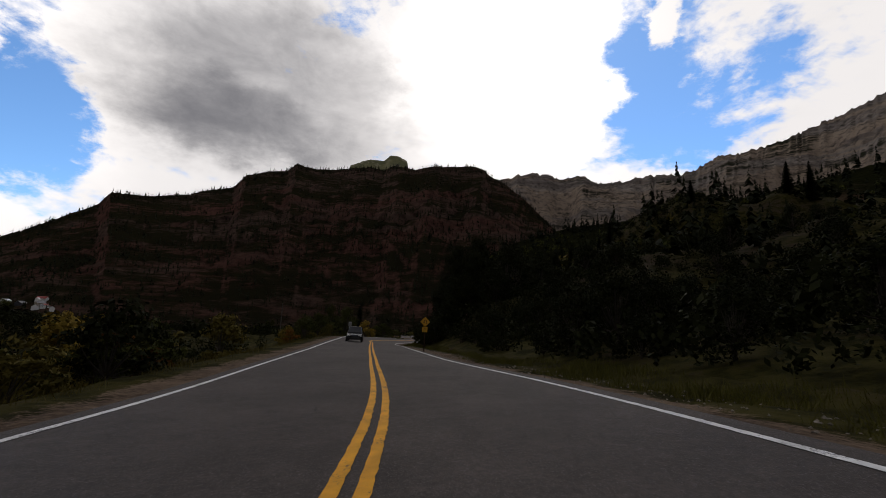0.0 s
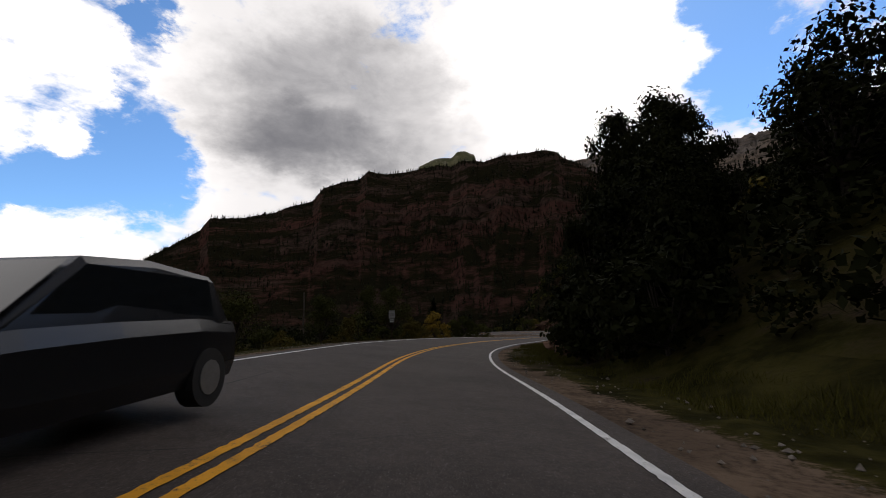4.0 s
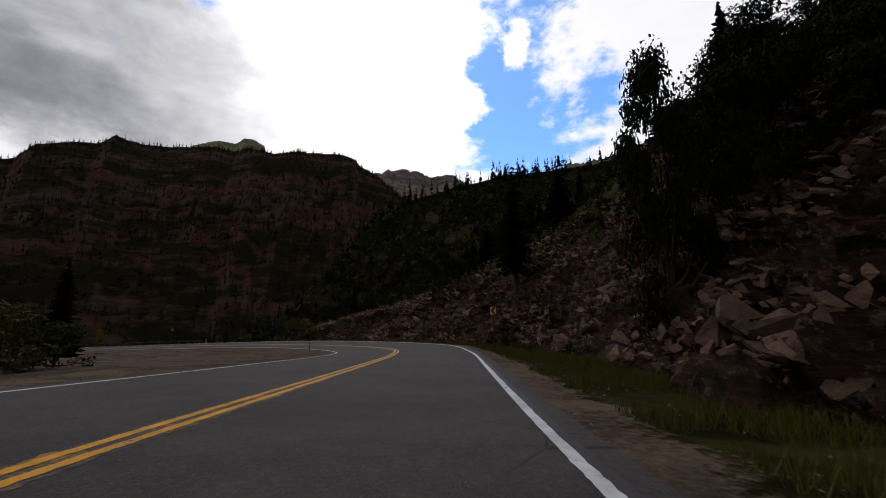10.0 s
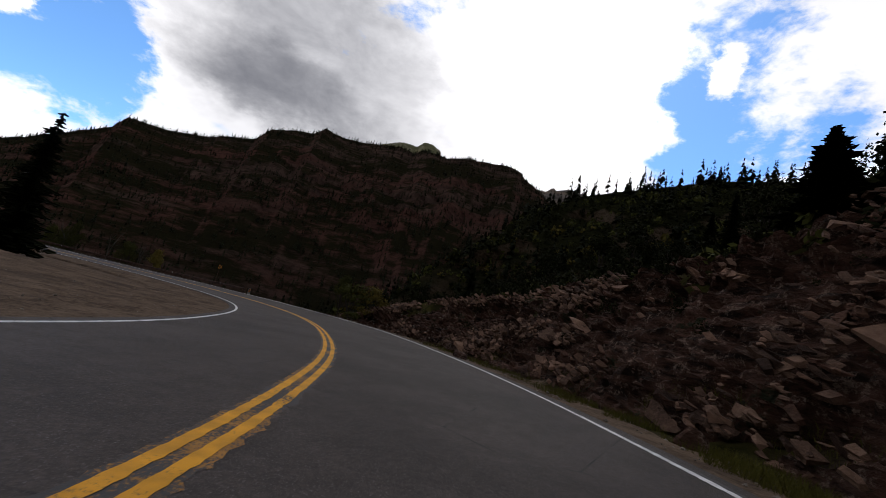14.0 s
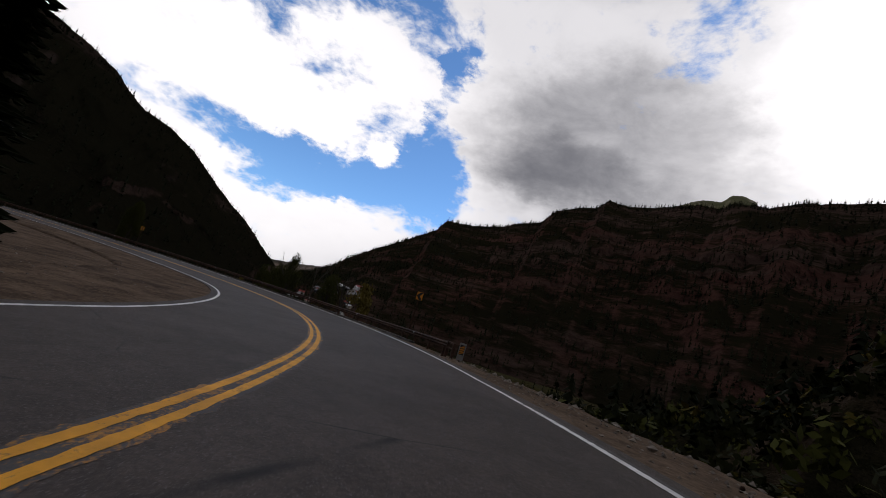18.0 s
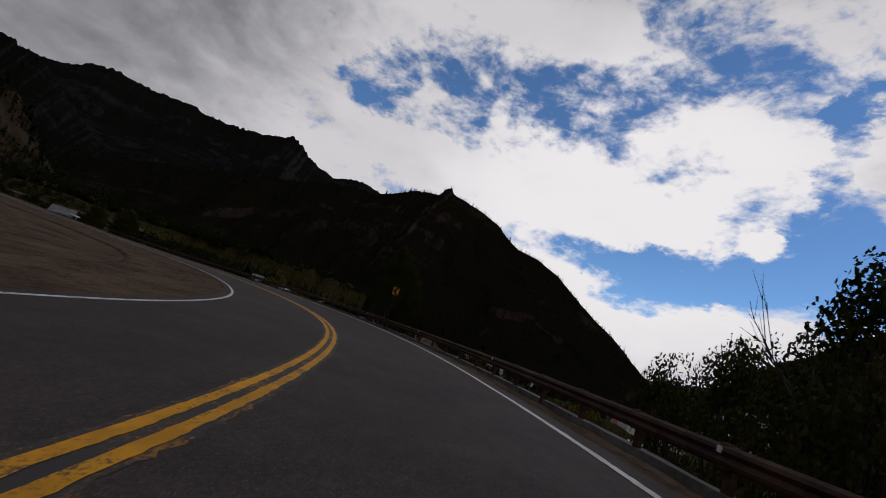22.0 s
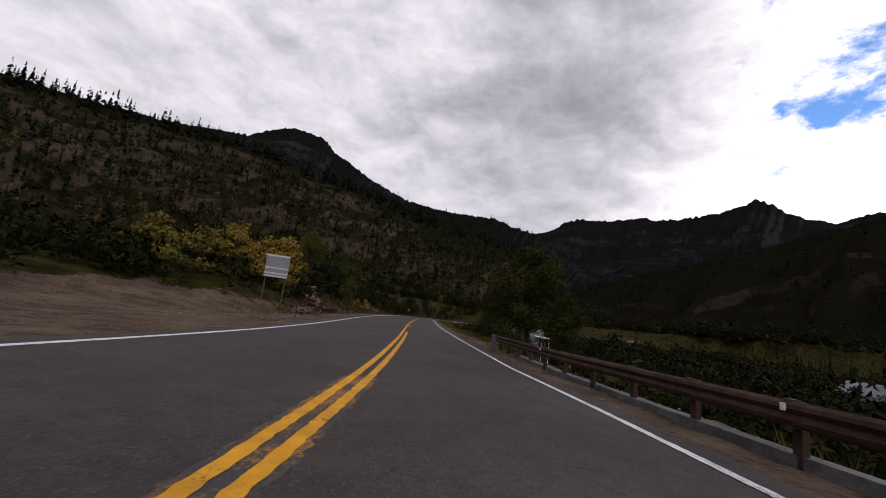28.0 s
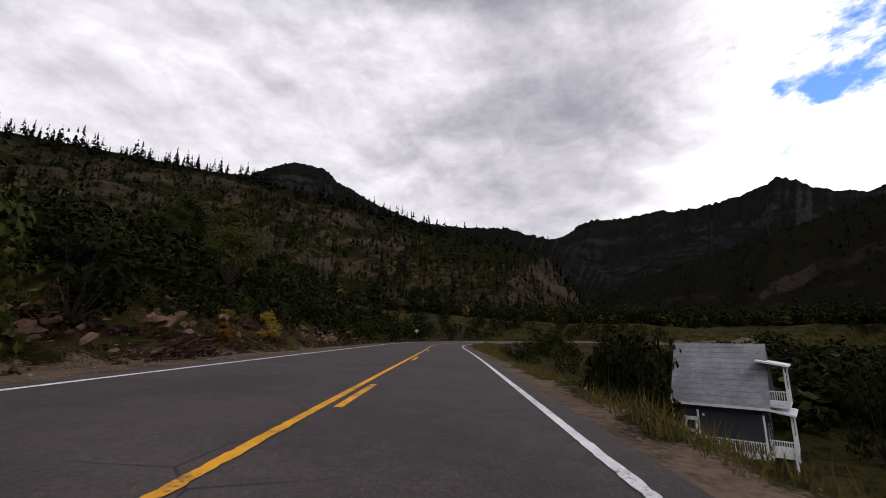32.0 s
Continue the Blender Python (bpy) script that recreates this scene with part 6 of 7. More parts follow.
def speed_sign():
    root = new("speed_sign")
    p = beside(470, -2.6)
    stand(root, p[0], p[1], (-138, 140))
    channel_post(2.2, root)
    panel = plate("panel", [(x * 0.38, 1.9 + z * 0.38) for x, z in diamond(1.0)], 0.004, SIGN_BACK, root, "pale diamond panel", rounded=0.03)
    box_part("bracket", (0.4, 0.02, 0.04), (0, -0.012, 1.9), SLAT_PALE, panel)
    tagged(root, "small pale diamond sign on a post at the far bend", "road sign")


def stake(x, y, height, label, mat=WOOD_POST, top=None):
    root = new("marker_post")
    stand(root, x, y, (x, y - 5))
    bm = bmesh.new()
    bmesh.ops.create_cone(bm, cap_ends=True, segments=8, radius1=0.035, radius2=0.03, depth=height + 0.4, matrix=Matrix.Translation((0, 0, height / 2 - 0.2)))
    part("post", bm, mat, root)
    if top:
        box_part("reflector", (0.07, 0.02, 0.12), (0, -0.04, height - 0.1), top, root, "small reflector")
    tagged(root, label, "marker post", "marker posts")


warning_sign()
for x, y, z, face in ((14.85, 149.75, -2.6, (7.0, 140.0)), (-23.5, 229.2, -4.6, (-3.8, 207.0)), (-78.8, 227.4, -6.0, (-46.9, 229.6))):
    chevron_sign(x, y, z, face)
route_sign_back()
speed_sign()
stake(2.7, 167.2, 1.15, "thin dark marker post in the gravel", WOOD_POST)
stake(-114.9, 165.6, 0.95, "thin dark stake on the gravel edge", WOOD_POST)


# ---- guardrail ----
def guardrail(s0, s1):
    root = new("guardrail")
    at = np.arange(s0, s1 + 1e-6, 0.95)
    line = lambda s: right_line(s) + 1.45 + 0.75 * np.clip((252.0 - s) / 13.0, 0.0, 1.0)
    profile = [(0.0, 0.39), (0.055, 0.43), (0.075, 0.48), (0.02, 0.545), (0.075, 0.61), (0.055, 0.66), (0.0, 0.70)]
    spans = 4                                          # steps in one length of rail
    for k in range(0, len(at) - 1, spans):
        run = at[k : k + spans + 1]
        if len(run) < 2:
            break
        verts = []
        for s in run:
            base = on_road(np.array([s]), np.array([line(s)]))[0]
            i = int(s + 36)
            for d, h in profile + [(q[0] - 0.006, q[1]) for q in reversed(profile)]:
                verts.append((base[0] - SIDE[i][0] * d, base[1] - SIDE[i][1] * d, base[2] + h))
        n = 2 * len(profile)
        faces = [(r * n + a, r * n + (a + 1) % n, (r + 1) * n + (a + 1) % n, (r + 1) * n + a) for r in range(len(run) - 1) for a in range(n)]
        mesh_object("rail", verts, faces, RUST_STEEL, root)
    post = bmesh.new()
    box(post, (0.14, 0.10, 1.3), (0, 0.13, 0.05), bevel=0.01)
    data = bpy.data.meshes.new("post")
    post.to_mesh(data)
    post.free()
    data.materials.append(RUST_STEEL)
    blockout = bmesh.new()
    box(blockout, (0.13, 0.12, 0.34), (0, 0.03, 0.55), bevel=0.008)
    data2 = bpy.data.meshes.new("blockout")
    blockout.to_mesh(data2)
    blockout.free()
    data2.materials.append(WOOD_POST)
    reflector = bmesh.new()
    box(reflector, (0.06, 0.03, 0.09), (0, -0.09, 0.62), bevel=0.004)
    data3 = bpy.data.meshes.new("reflector")
    reflector.to_mesh(data3)
    reflector.free()
    data3.materials.append(SIGN_WHITE)
    for k, s in enumerate(np.arange(s0 + 0.6, s1 - 0.3, 1.9)):
        base = on_road(np.array([s]), np.array([line(s)]))[0]
        i = int(s + 36)
        m = Matrix.LocRotScale(tuple(base), Euler((0, 0, math.atan2(AHEAD[i][1], AHEAD[i][0]))), Vector((1, -1, 1)))
        for name, d in (("post", data), ("blockout", data2)) + ((("reflector", data3),) if k % 5 == 2 else ()):
            ob = new(name, d)
            ob.parent, ob.matrix_basis = root, m
    for s, grey in ((s0 - 0.35, RUST_STEEL), (s1 + 0.35, STEEL)):
        base = on_road(np.array([s]), np.array([line(s)]))[0]
        i = int(s + 36)
        turn = Matrix.LocRotScale(tuple(base), Euler((0, 0, math.atan2(AHEAD[i][1], AHEAD[i][0]))), None)
        bm = bmesh.new()
        box(bm, (0.95, 0.10, 0.07), (0, 0, 0.68), bevel=0.01)
        box(bm, (0.95, 0.10, 0.07), (0, 0, 0.38), bevel=0.01)
        for dx in (-0.45, 0.45):
            box(bm, (0.10, 0.14, 0.85), (dx, 0, 0.30), bevel=0.01)
        end = part("end_terminal", bm, grey, root, "steel end terminal")
        end.matrix_basis = turn
    tagged(root, "rusty brown steel guardrail on short posts beside the drop", "guardrail")


guardrail(239.2, 366.0)


def object_marker():
    root = new("object_marker")
    p = beside(237.9, 1.9)
    stand(root, p[0], p[1], (-8, 211))
    channel_post(1.0, root)
    panel = plate("panel", [(-0.17, 0.05), (0.17, 0.05), (0.17, 0.92), (-0.17, 0.92)], 0.004, STEEL, root, "dull grey steel panel", rounded=0.02)
    bm = bmesh.new()
    for k in range(4):
        z = 0.40 + 0.10 * k
        bm.faces.new([bm.verts.new(v) for v in ((-0.11, -0.007, z - 0.05), (0.11, -0.007, z + 0.05), (0.11, -0.007, z + 0.10), (-0.11, -0.007, z))])
    plate("backing", [(-0.12, 0.33), (0.12, 0.33), (0.12, 0.83), (-0.12, 0.83)], 0.003, SIGN_BLACK, panel, "black sheeting").location.y -= 0.005
    part("stripes", bm, SIGN_ORANGE, panel, "amber slanting stripes")
    tagged(root, "grey steel hazard marker with amber and black slanting stripes", "road sign")


object_marker()


def low_kerb():
    """The broken pale concrete edge below the rail."""
    tagged(ribbon("kerb", speckled("pale_concrete", (0.07, 0.065, 0.06), (0.17, 0.16, 0.15), 6.0), 243, 362, 0.9, lambda s: right_line(s) + 1.52, lambda s: right_line(s) + 1.8, 0.07, 2, 0.35, wobble=0.12),
           "low pale concrete edge below the guardrail", "kerb", kind="structure")


low_kerb()


# ---- board, barrel ----
def roadside_board():
    root = new("board")
    gz = stand(root, -115.6, 152.7, (-111.5, 175))
    mid = -5.2 - gz
    for x in (-0.78, 0.78):
        box_part("post", (0.13, 0.10, mid + 1.35), (x, 0.09, (mid + 0.55) / 2), WOOD_POST, root, "weathered wooden post", 0.01)
    panel = box_part("panel", (1.85, 0.03, 1.9), (0, 0, mid), SIGN_BACK, root, "bare grey aluminium panel")
    for k, dz in enumerate((0.86, -0.18, -0.62, -0.86)):
        box_part("rib", (1.85, 0.06, 0.13), (0, -0.045, mid + dz), SLAT_PALE, panel, "pale horizontal rib")
    tagged(root, "grey aluminium board with pale ribs on two posts", "sign board")


roadside_board()


def barrel():
    root = new("traffic_barrel")
    gz = float(land(-98.4, 174.6)[0][0])
    root.matrix_basis = Matrix.Translation((-98.4, 174.6, gz + 0.27)) @ pose(0, 0, 0, 90, 0, 72)
    rows = [(0.0, 0.28), (0.05, 0.30), (0.22, 0.285), (0.24, 0.27), (0.42, 0.262), (0.44, 0.25), (0.62, 0.24), (0.64, 0.23), (0.84, 0.215), (0.90, 0.19), (0.95, 0.08)]
    groups = [(0, 2, SIGN_RED, "red_band"), (2, 4, SIGN_WHITE, "white_band"), (4, 6, SIGN_RED, "red_band"), (6, 8, SIGN_WHITE, "white_band"), (8, 10, SIGN_RED, "red_band")]
    for a, b, mat, name in groups:
        verts, faces = [], []
        for k in range(a, b + 1):
            for j in range(20):
                w = 2 * math.pi * j / 20
                verts.append((rows[k][1] * math.cos(w), rows[k][1] * math.sin(w), rows[k][0] - 0.45))
        for k in range(b - a):
            for j in range(20):
                faces.append((k * 20 + j, k * 20 + (j + 1) % 20, (k + 1) * 20 + (j + 1) % 20, (k + 1) * 20 + j))
        mesh_object(name, verts, faces, mat, root, smooth=True)
    bm = bmesh.new()
    bmesh.ops.create_cone(bm, cap_ends=True, segments=20, radius1=0.36, radius2=0.34, depth=0.06, matrix=Matrix.Translation((0, 0, -0.47)))
    part("base_ring", bm, SIGN_BLACK, root, "black rubber base ring")
    tagged(root, "red and white striped traffic barrel lying on the gravel", "traffic barrel")


barrel()


# ---- utility pole ----
def utility_pole(x, y, height):
    root = new("utility_pole")
    stand(root, x, y, (0, 0))
    bm = bmesh.new()
    bmesh.ops.create_cone(bm, cap_ends=True, segments=10, radius1=0.16, radius2=0.11, depth=height + 1, matrix=Matrix.Translation((0, 0, height / 2 - 0.5)))
    part("pole", bm, WOOD_POST, root)
    tagged(root, "dark wooden utility pole on the valley side", "pole")


utility_pole(-40.0, 116.0, 8.5)


def street_sign():
    """A thin post with two crossed green blades, behind the end of the rail."""
    root = new("street_sign")
    gz = stand(root, -128.6, 168.6, (-122, 178))
    top = -8.15 - gz
    bm = bmesh.new()
    bmesh.ops.create_cone(bm, cap_ends=True, segments=8, radius1=0.03, radius2=0.03, depth=top + 0.4, matrix=Matrix.Translation((0, 0, top / 2 - 0.2)))
    part("post", bm, RUST_STEEL, root)
    green = plain("green_sheeting", (0.02, 0.11, 0.05), 0.5)
    box_part("blade", (0.75, 0.01, 0.16), (0, 0, top), green, root, "green street name blade", 0.003)
    box_part("blade", (0.01, 0.75, 0.16), (0, 0, top + 0.18), green, root, "green street name blade", 0.003)
    tagged(root, "street sign with two crossed green blades on a thin post", "road sign")


street_sign()


def hillside_wall():
    """Lengths of a pale wall holding the road higher up the hill."""
    root = new("retaining_wall")
    concrete = speckled("weathered_concrete", (0.05, 0.045, 0.04), (0.12, 0.105, 0.09), 3.0)
    base = np.array([-150.0, 20.0])
    for k in range(6):
        x, y = base[0] + 7.2 * k, base[1] + 1.2 * k
        gz = float(land(x, y)[0][0])
        box_part("panel", (7.0, 0.5, 3.4), (x, y, gz + 0.9), concrete, root, "", 0.03, Matrix.Rotation(radians(9.5), 4, "Z"))
    tagged(root, "long pale concrete retaining wall across the hillside", "wall")


hillside_wall()

# ---- car in the other lane ----
CAR_PAINT = plain("dark_car_paint", (0.018, 0.019, 0.022), 0.25, 0.3, 0.1)
CAR_GLASS = plain("dark_car_glass", (0.01, 0.012, 0.014), 0.06, 0.0, 0.0)
TYRE = plain("tyre_rubber", (0.012, 0.012, 0.012), 0.9)
LAMP_GLASS = plain("headlight_glass", (0.6, 0.6, 0.58), 0.1)


def loft(sections, closed=True):
    """A skin over cross-sections of equal count."""
    verts = [v for s in sections for v in s]
    n = len(sections[0])
    faces = [(r * n + a, r * n + (a + 1) % n, (r + 1) * n + (a + 1) % n, (r + 1) * n + a) for r in range(len(sections) - 1) for a in range(n)]
    faces += [tuple(reversed(range(n))), tuple((len(sections) - 1) * n + k for k in range(n))]
    return verts, faces


def car(s, across):
    root = new("car")
    p = on_road(np.array([float(s)]), np.array([across]))[0]
    i = int(s + 36)
    root.matrix_basis = Matrix.LocRotScale(tuple(p), Euler((0, 0, math.atan2(-AHEAD[i][1], -AHEAD[i][0]))), None)
    # x ahead; half width, floor, belt height along the car
    rows = [(-2.25, 0.72, 0.42, 0.80), (-2.1, 0.86, 0.30, 1.02), (-1.2, 0.91, 0.26, 1.06), (0.0, 0.92, 0.26, 1.04), (0.9, 0.91, 0.26, 1.0), (1.6, 0.89, 0.28, 0.94), (2.1, 0.84, 0.32, 0.84), (2.28, 0.70, 0.42, 0.68)]
    ring = lambda x, w, lo, hi: [(x, -w * 0.92, lo), (x, -w, lo + 0.2), (x, -w, hi - 0.15), (x, -w * 0.93, hi), (x, w * 0.93, hi), (x, w, hi - 0.15), (x, w, lo + 0.2), (x, w * 0.92, lo)]
    body = mesh_object("body", *loft([ring(*r) for r in rows]), CAR_PAINT, root)
    cabin = [(-2.0, 0.80, 1.0, 1.06), (-1.7, 0.72, 1.0, 1.62), (-0.6, 0.71, 1.0, 1.70), (0.25, 0.70, 1.0, 1.64), (1.05, 0.80, 0.98, 1.02)]
    roof = lambda x, w, lo, hi: [(x, -0.84, lo), (x, -w, max(hi - 0.08, lo)), (x, -w * 0.9, hi), (x, w * 0.9, hi), (x, w, max(hi - 0.08, lo)), (x, 0.84, lo)]
    mesh_object("cabin", *loft([roof(*r) for r in cabin]), CAR_PAINT, root)
    mesh_object("windscreen", [(0.36, -0.62, 1.60), (0.36, 0.62, 1.60), (1.06, 0.76, 1.05), (1.06, -0.76, 1.05)], [(0, 1, 2, 3)], CAR_GLASS, root)
    for y in (-0.79, 0.79):
        mesh_object("side_window", [(0.3, y * 0.94, 1.56), (0.85, y * 1.03, 1.08), (-1.6, y * 1.04, 1.08), (-1.55, y * 0.94, 1.56)], [(0, 1, 2, 3)], CAR_GLASS, root)
        lampbox = bmesh.new()
        box(lampbox, (0.10, 0.34, 0.16), (2.19, y * 0.78, 0.72), bevel=0.03)
        part("headlight", lampbox, LAMP_GLASS, root, "clear headlight")
    box_part("bumper", (0.14, 1.5, 0.22), (2.24, 0, 0.46), SIGN_BLACK, root, "black bumper", 0.04)
    for x in (-1.4, 1.42):
        for y in (-0.82, 0.82):
            bm = bmesh.new()
            bmesh.ops.create_cone(bm, cap_ends=True, segments=20, radius1=0.35, radius2=0.35, depth=0.22, matrix=Matrix.Translation((x, y, 0.35)) @ Matrix.Rotation(math.pi / 2, 4, "X"))
            wheel = part("wheel", bm, TYRE, root)
            bm = bmesh.new()
            bmesh.ops.create_cone(bm, cap_ends=True, segments=14, radius1=0.21, radius2=0.19, depth=0.24, matrix=Matrix.Translation((x, y, 0.35)) @ Matrix.Rotation(math.pi / 2, 4, "X"))
            part("rim", bm, STEEL, wheel, "grey rim")
    tagged(root, "dark sport utility car in the oncoming lane", "car")


car(56.5, -1.95)

# ---- houses ----
ROOF_GREY = speckled("grey_shingle_sheet", (0.16, 0.16, 0.165), (0.27, 0.27, 0.275), 3.0, 0.7, 0.3, 0.01, local=True)
ROOF_WHITE = plain("white_metal_roof", (0.72, 0.73, 0.76), 0.4, 0.2, 0.15, 2.0)
ROOF_RED = plain("red_metal_roof", (0.30, 0.05, 0.035), 0.5, 0.2, 0.2, 2.0)
ROOF_BROWN = plain("brown_roof", (0.09, 0.07, 0.06), 0.8, 0.0, 0.3, 2.0)
SIDING_DARK = plain("dark_blue_siding", (0.020, 0.021, 0.028), 0.7, 0.0, 0.2)
SIDING_WHITE = plain("white_siding", (0.58, 0.57, 0.55), 0.6, 0.0, 0.15)
SIDING_TAN = plain("tan_siding", (0.26, 0.22, 0.17), 0.7, 0.0, 0.2)
TRIM_WHITE = plain("white_trim", (0.70, 0.70, 0.69), 0.5, 0.0, 0.12)
PANE = plain("dark_window_glass", (0.015, 0.017, 0.020), 0.08)


def prism(name, length, depth, low, high, over, mat, parent, thick=0.16):
    """A gabled roof along x with eaves over the walls."""
    half, l2 = depth / 2 + over, length / 2 + over
    drop = over * (high - low) / (depth / 2)
    verts, faces = [], []
    for x in (-l2, l2):
        verts += [(x, -half, low - drop), (x, 0, high), (x, half, low - drop), (x, half, low - drop - thick), (x, 0, high - thick), (x, -half, low - drop - thick)]
    for a in range(6):
        b = (a + 1) % 6
        faces.append((a, b, b + 6, a + 6))
    faces += [(5, 4, 1, 0), (4, 3, 2, 1), (6, 7, 10, 11), (7, 8, 9, 10)]
    return mesh_object(name, verts, faces, mat, parent)


def wall_block(length, depth, low, high, mat, parent, gable):
    l2, d2 = length / 2, depth / 2
    verts = [(-l2, -d2, low), (l2, -d2, low), (l2, d2, low), (-l2, d2, low), (-l2, -d2, high), (l2, -d2, high), (l2, d2, high), (-l2, d2, high), (-l2, 0, gable), (l2, 0, gable)]
    faces = [(0, 1, 5, 4), (2, 3, 7, 6), (1, 2, 6, 9, 5), (3, 0, 4, 8, 7), (3, 2, 1, 0), (4, 5, 9, 8), (6, 7, 8, 9)]
    return mesh_object("wall", verts, faces, mat, parent)


def window_on(parent, x, y, z, w, h, facing):
    """A framed window on a wall; facing: 0 for -y, 1 for +x, 2 for +y, 3 for -x."""
    root = box_part("window", (w, 0.05, h), (0, 0, 0), PANE, parent, "dark pane", 0.0)
    for name, size, at in (("frame", (w + 0.14, 0.07, 0.07), (0, 0, h / 2)), ("sill", (w + 0.18, 0.10, 0.07), (0, -0.01, -h / 2)), ("frame", (0.07, 0.07, h), (-w / 2, 0, 0)), ("frame", (0.07, 0.07, h), (w / 2, 0, 0))):
        box_part(name, size, at, TRIM_WHITE, root, "white trim", 0.0)
    root.matrix_basis = pose(x, y, z, 0, 0, 90 * facing)
    return root


def simple_house(x, y, length, depth, walls, turn, siding, roof, z=None, label="small house in the valley", pitch=0.7):
    root = new("house")
    gz = float(land(x, y)[0][0]) if z is None else z
    root.matrix_basis = pose(x, y, gz, 0, 0, turn)
    top = walls + depth / 2 * pitch
    wall_block(length, depth, -2.0, walls, siding, root, top - 0.1)
    prism("roof", length, depth, walls, top, 0.4, roof, root)
    for k in (-1, 1):
        window_on(root, k * length * 0.25, -depth / 2 - 0.01, walls * 0.55, 0.9, 1.1, 0)
    window_on(root, length / 2 + 0.01, 0, walls * 0.55, 0.9, 1.1, 1)
    box_part("door", (0.95, 0.06, 2.0), (0, -depth / 2 - 0.02, 1.0), TRIM_WHITE, root, "pale door", 0.0)
    return tagged(root, label, "house", "valley houses")


def balustrade(parent, name, length, height, at, turn, step=0.13):
    """A white railing along x: top rail, with the lower rail and each baluster as parts of it."""
    rail = box_part(name, (length, 0.06, 0.07), (0, 0, 0), TRIM_WHITE, parent, "white wooden railing with balusters", 0.0)
    rail.matrix_basis = Matrix.Translation(Vector(at) + Vector((0, 0, height))) @ Matrix.Rotation(radians(turn), 4, "Z")
    box_part("lower_rail", (length, 0.05, 0.06), (0, 0, 0.12 - height), TRIM_WHITE, rail, "", 0.0)
    first = box_part("baluster", (0.045, 0.04, height - 0.12), (0, 0, 0), TRIM_WHITE, rail, "", 0.0)
    for k in range(int(length / step)):
        ob = first if k == 0 else new("baluster", first.data)
        ob.parent = rail
        ob.matrix_basis = Matrix.Translation((-length / 2 + step * (k + 0.5), 0, 0.06 - height / 2))
    return rail


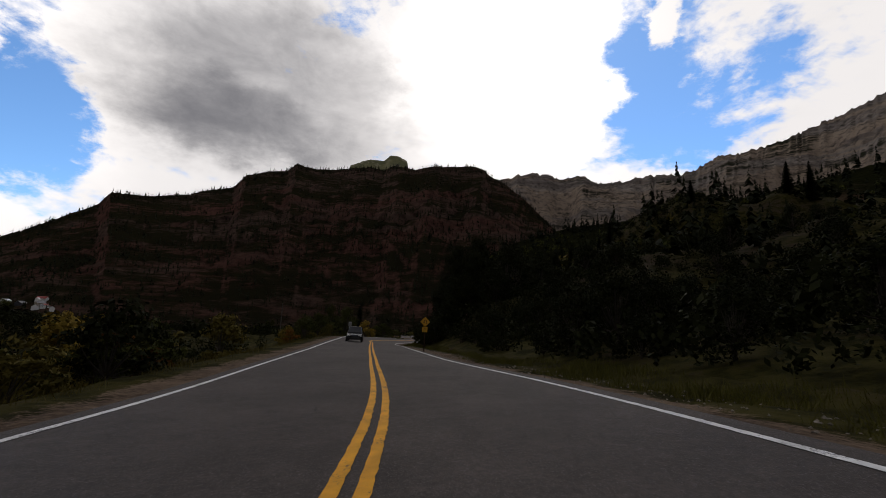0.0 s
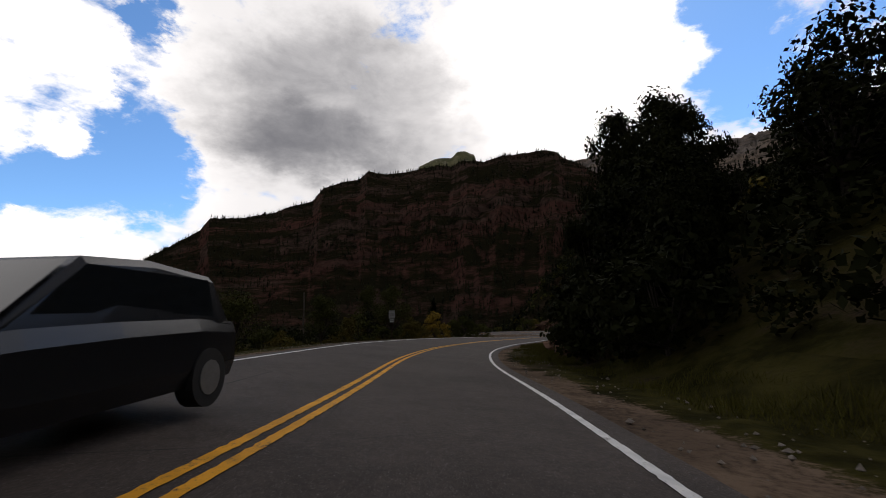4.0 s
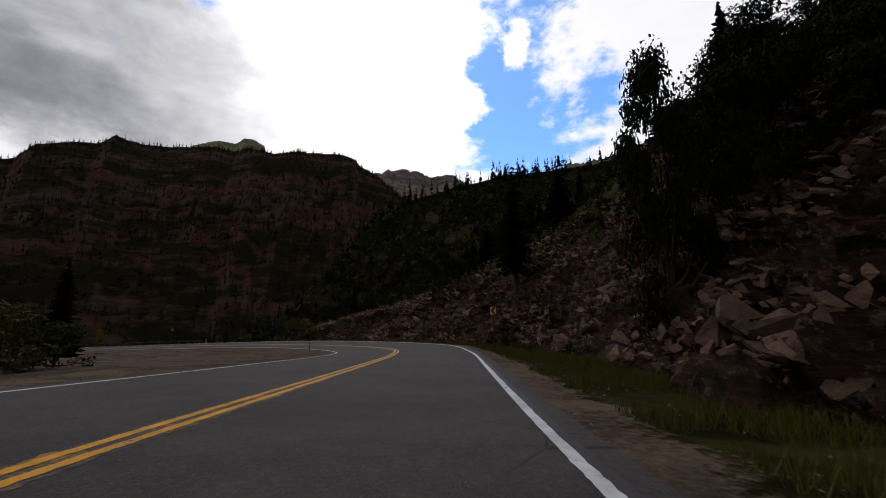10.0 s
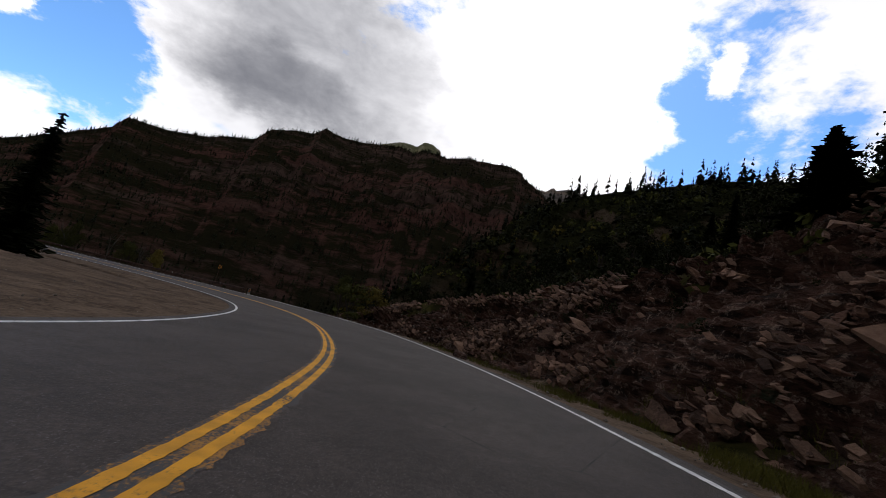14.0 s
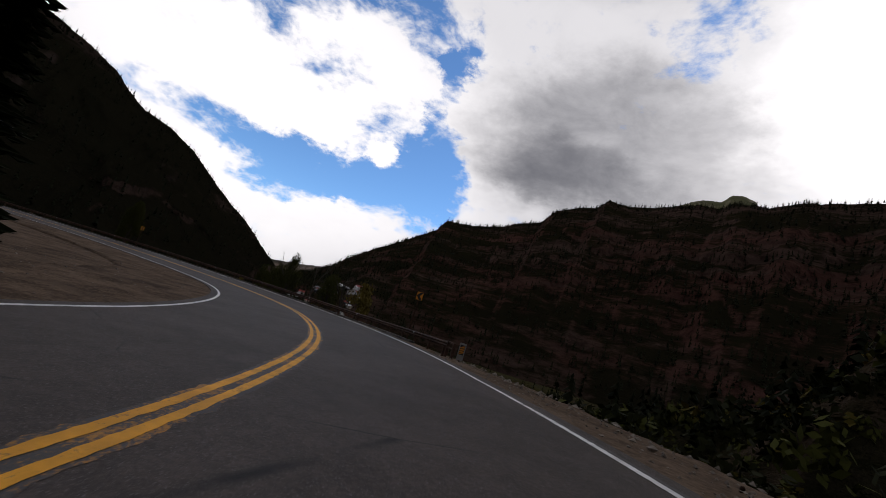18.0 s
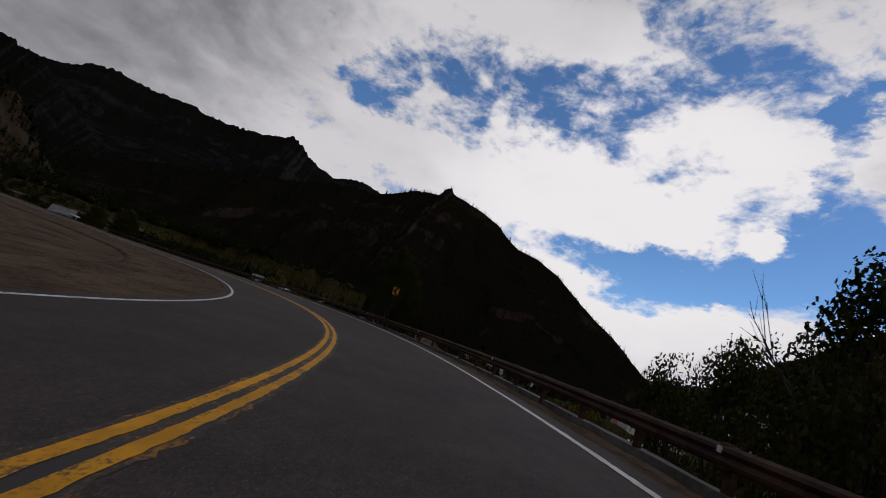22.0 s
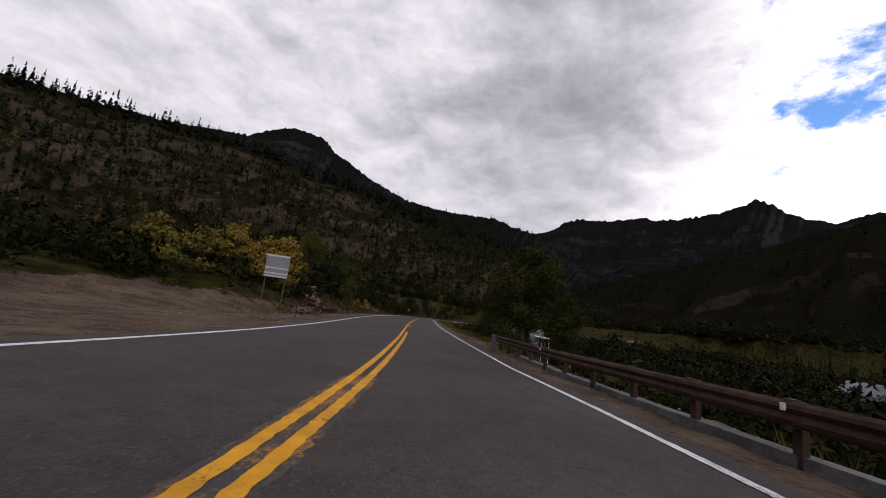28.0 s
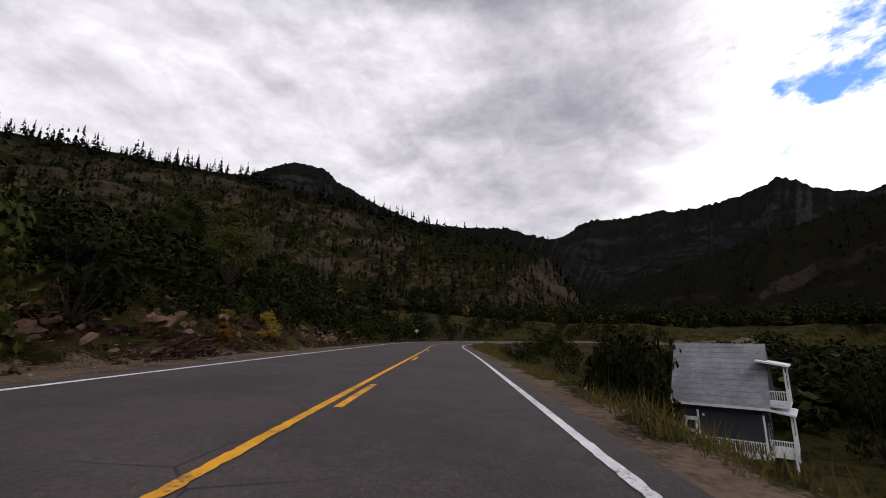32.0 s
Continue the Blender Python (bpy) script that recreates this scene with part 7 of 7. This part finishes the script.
def roadside_house():
    """The house below the second straight: its ridge runs across the view, the gable end has two white decks."""
    root = new("house")
    mid, along = Vector((-171.2, 123.55, 0)), heading(21.0, 0)
    length, depth = 5.2, 5.3
    turn = math.degrees(math.atan2(-along.y, -along.x))          # local -x points along the ridge to the deck end; local -y away from the road
    root.matrix_basis = pose(mid.x, mid.y, -13.81, 0, 0, turn)
    ridge, eave = 6.4, 2.74
    wall_block(length, depth, -3.6, eave, SIDING_DARK, root, ridge - 0.25)
    roof = prism("roof", length, depth, eave, ridge, 0.45, ROOF_GREY, root)
    fall = (ridge - eave) / (depth / 2)
    for k in range(11):
        d = 0.14 + 0.275 * k
        box_part("roof_panel", (length + 0.86 + 0.03 * (k % 2), 0.30, 0.016), (0, d, ridge - fall * d + 0.012), ROOF_GREY, roof, "", 0.0, Matrix.Rotation(-math.atan(fall) + 0.02, 4, "X"))
    box_part("fascia", (length + 0.95, 0.06, 0.16), (0, depth / 2 + 0.47, eave - 0.70), TRIM_WHITE, root, "white eave board", 0.0)
    # porch under the near eave
    box_part("porch_floor", (length + 0.6, 1.5, 0.12), (0, depth / 2 + 0.75, -0.95), TRIM_WHITE, root, "white porch floor", 0.01)
    balustrade(root, "porch_railing", length - 1.2, 0.95, (-0.7, depth / 2 + 1.45, -0.9), 0)
    for x in (-length / 2 - 0.1, length / 2 + 0.1, length / 2 - 1.5):
        box_part("porch_post", (0.11, 0.11, 2.7), (x, depth / 2 + 1.4, 0.42), TRIM_WHITE, root, "white porch post", 0.01)
    door = box_part("door", (0.9, 0.06, 2.0), (length / 2 - 0.75, depth / 2 + 0.03, 0.1), TRIM_WHITE, root, "white door with two panes")
    for z in (-0.3, 0.55):
        box_part("pane", (0.5, 0.03, 0.6), (length / 2 - 0.75, depth / 2 + 0.075, z), PANE, door, "dark pane", 0.0)
    box_part("porch_lamp", (0.12, 0.12, 0.16), (length / 2 - 1.6, depth / 2 + 0.08, 1.3), TRIM_WHITE, root, "small white lamp")
    # two decks on the gable end
    for level, z in (("lower", -1.0), ("upper", 2.2)):
        box_part("deck", (1.5, 3.6, 0.14), (-length / 2 - 0.75, 0.4, z), TRIM_WHITE, root, "white deck floor", 0.01)
        balustrade(root, "deck_railing", 3.6, 0.95, (-length / 2 - 1.45, 0.4, z + 0.05), 90)
        balustrade(root, "deck_railing", 1.4, 0.95, (-length / 2 - 0.75, 2.2, z + 0.05), 0)
        box_part("deck_roof", (1.9, 4.2, 0.12), (-length / 2 - 0.8, 0.4, z + 2.85), TRIM_WHITE, root, "white lean-to roof", 0.01, Matrix.Rotation(radians(-10), 4, "Y"))
        for y in (-1.3, 2.15):
            box_part("deck_post", (0.12, 0.12, 2.8), (-length / 2 - 1.45, y, z + 1.4), TRIM_WHITE, root, "white post", 0.01)
        window_on(root, -length / 2 - 0.01, 0.3, z + 1.1, 1.0, 1.3, 3)
    for y in (-1.2, 2.1):
        box_part("deck_post", (0.14, 0.14, 2.4), (-length / 2 - 1.4, y, -2.2), TRIM_WHITE, root, "white post", 0.01)
    tagged(root, "two-storey dark house with a grey roof and white decks", "house")


roadside_house()
simple_house(-148.2, 158.6, 8.5, 6.5, 2.4, 62, SIDING_WHITE, ROOF_WHITE, -17.3, "white-roofed house below the road among bushes")
simple_house(-156.0, 165.5, 6.0, 5.0, 2.4, 20, SIDING_WHITE, ROOF_WHITE, -19.4, "white-roofed house below the road among bushes")
house_rng = np.random.default_rng(12)
SIDINGS, ROOFS = [SIDING_WHITE, SIDING_TAN, SIDING_WHITE, SIDING_DARK], [ROOF_WHITE, ROOF_GREY, ROOF_BROWN, ROOF_RED, ROOF_GREY]


def valley_house(x, y, z, label):
    size = house_rng.uniform(9, 16)
    simple_house(x, y, size, size * 0.7, house_rng.uniform(3, 6), house_rng.uniform(0, 180), SIDINGS[int(house_rng.integers(4))], ROOFS[int(house_rng.integers(5))], z, label)


for k in range(30):
    az, far = house_rng.uniform(42, 58), house_rng.uniform(330, 620)
    w = heading(az, 0)
    valley_house(w.x * far, 20 + w.y * far, None, "small house of the town down in the valley")
lower = RANGES["mountain_red"]
for k in range(64):
    i = int((house_rng.uniform(43, 60) + 28) / 0.16)
    x, y, z = lower[i, int(house_rng.integers(2, 12))]
    valley_house(x, y, z - 0.5, "small house of the town at the mountain's foot")
for x, y, roof in ((-293.0, 236.0, ROOF_RED), (-228.0, 172.0, ROOF_WHITE), (-243.0, 186.0, ROOF_WHITE), (-262.0, 205.0, ROOF_BROWN), (-238.0, 158.0, ROOF_GREY)):
    simple_house(x, y, 9.0, 6.5, 2.8, house_rng.uniform(0, 180), SIDING_WHITE, roof, None, "small house on the slope below the guardrail")
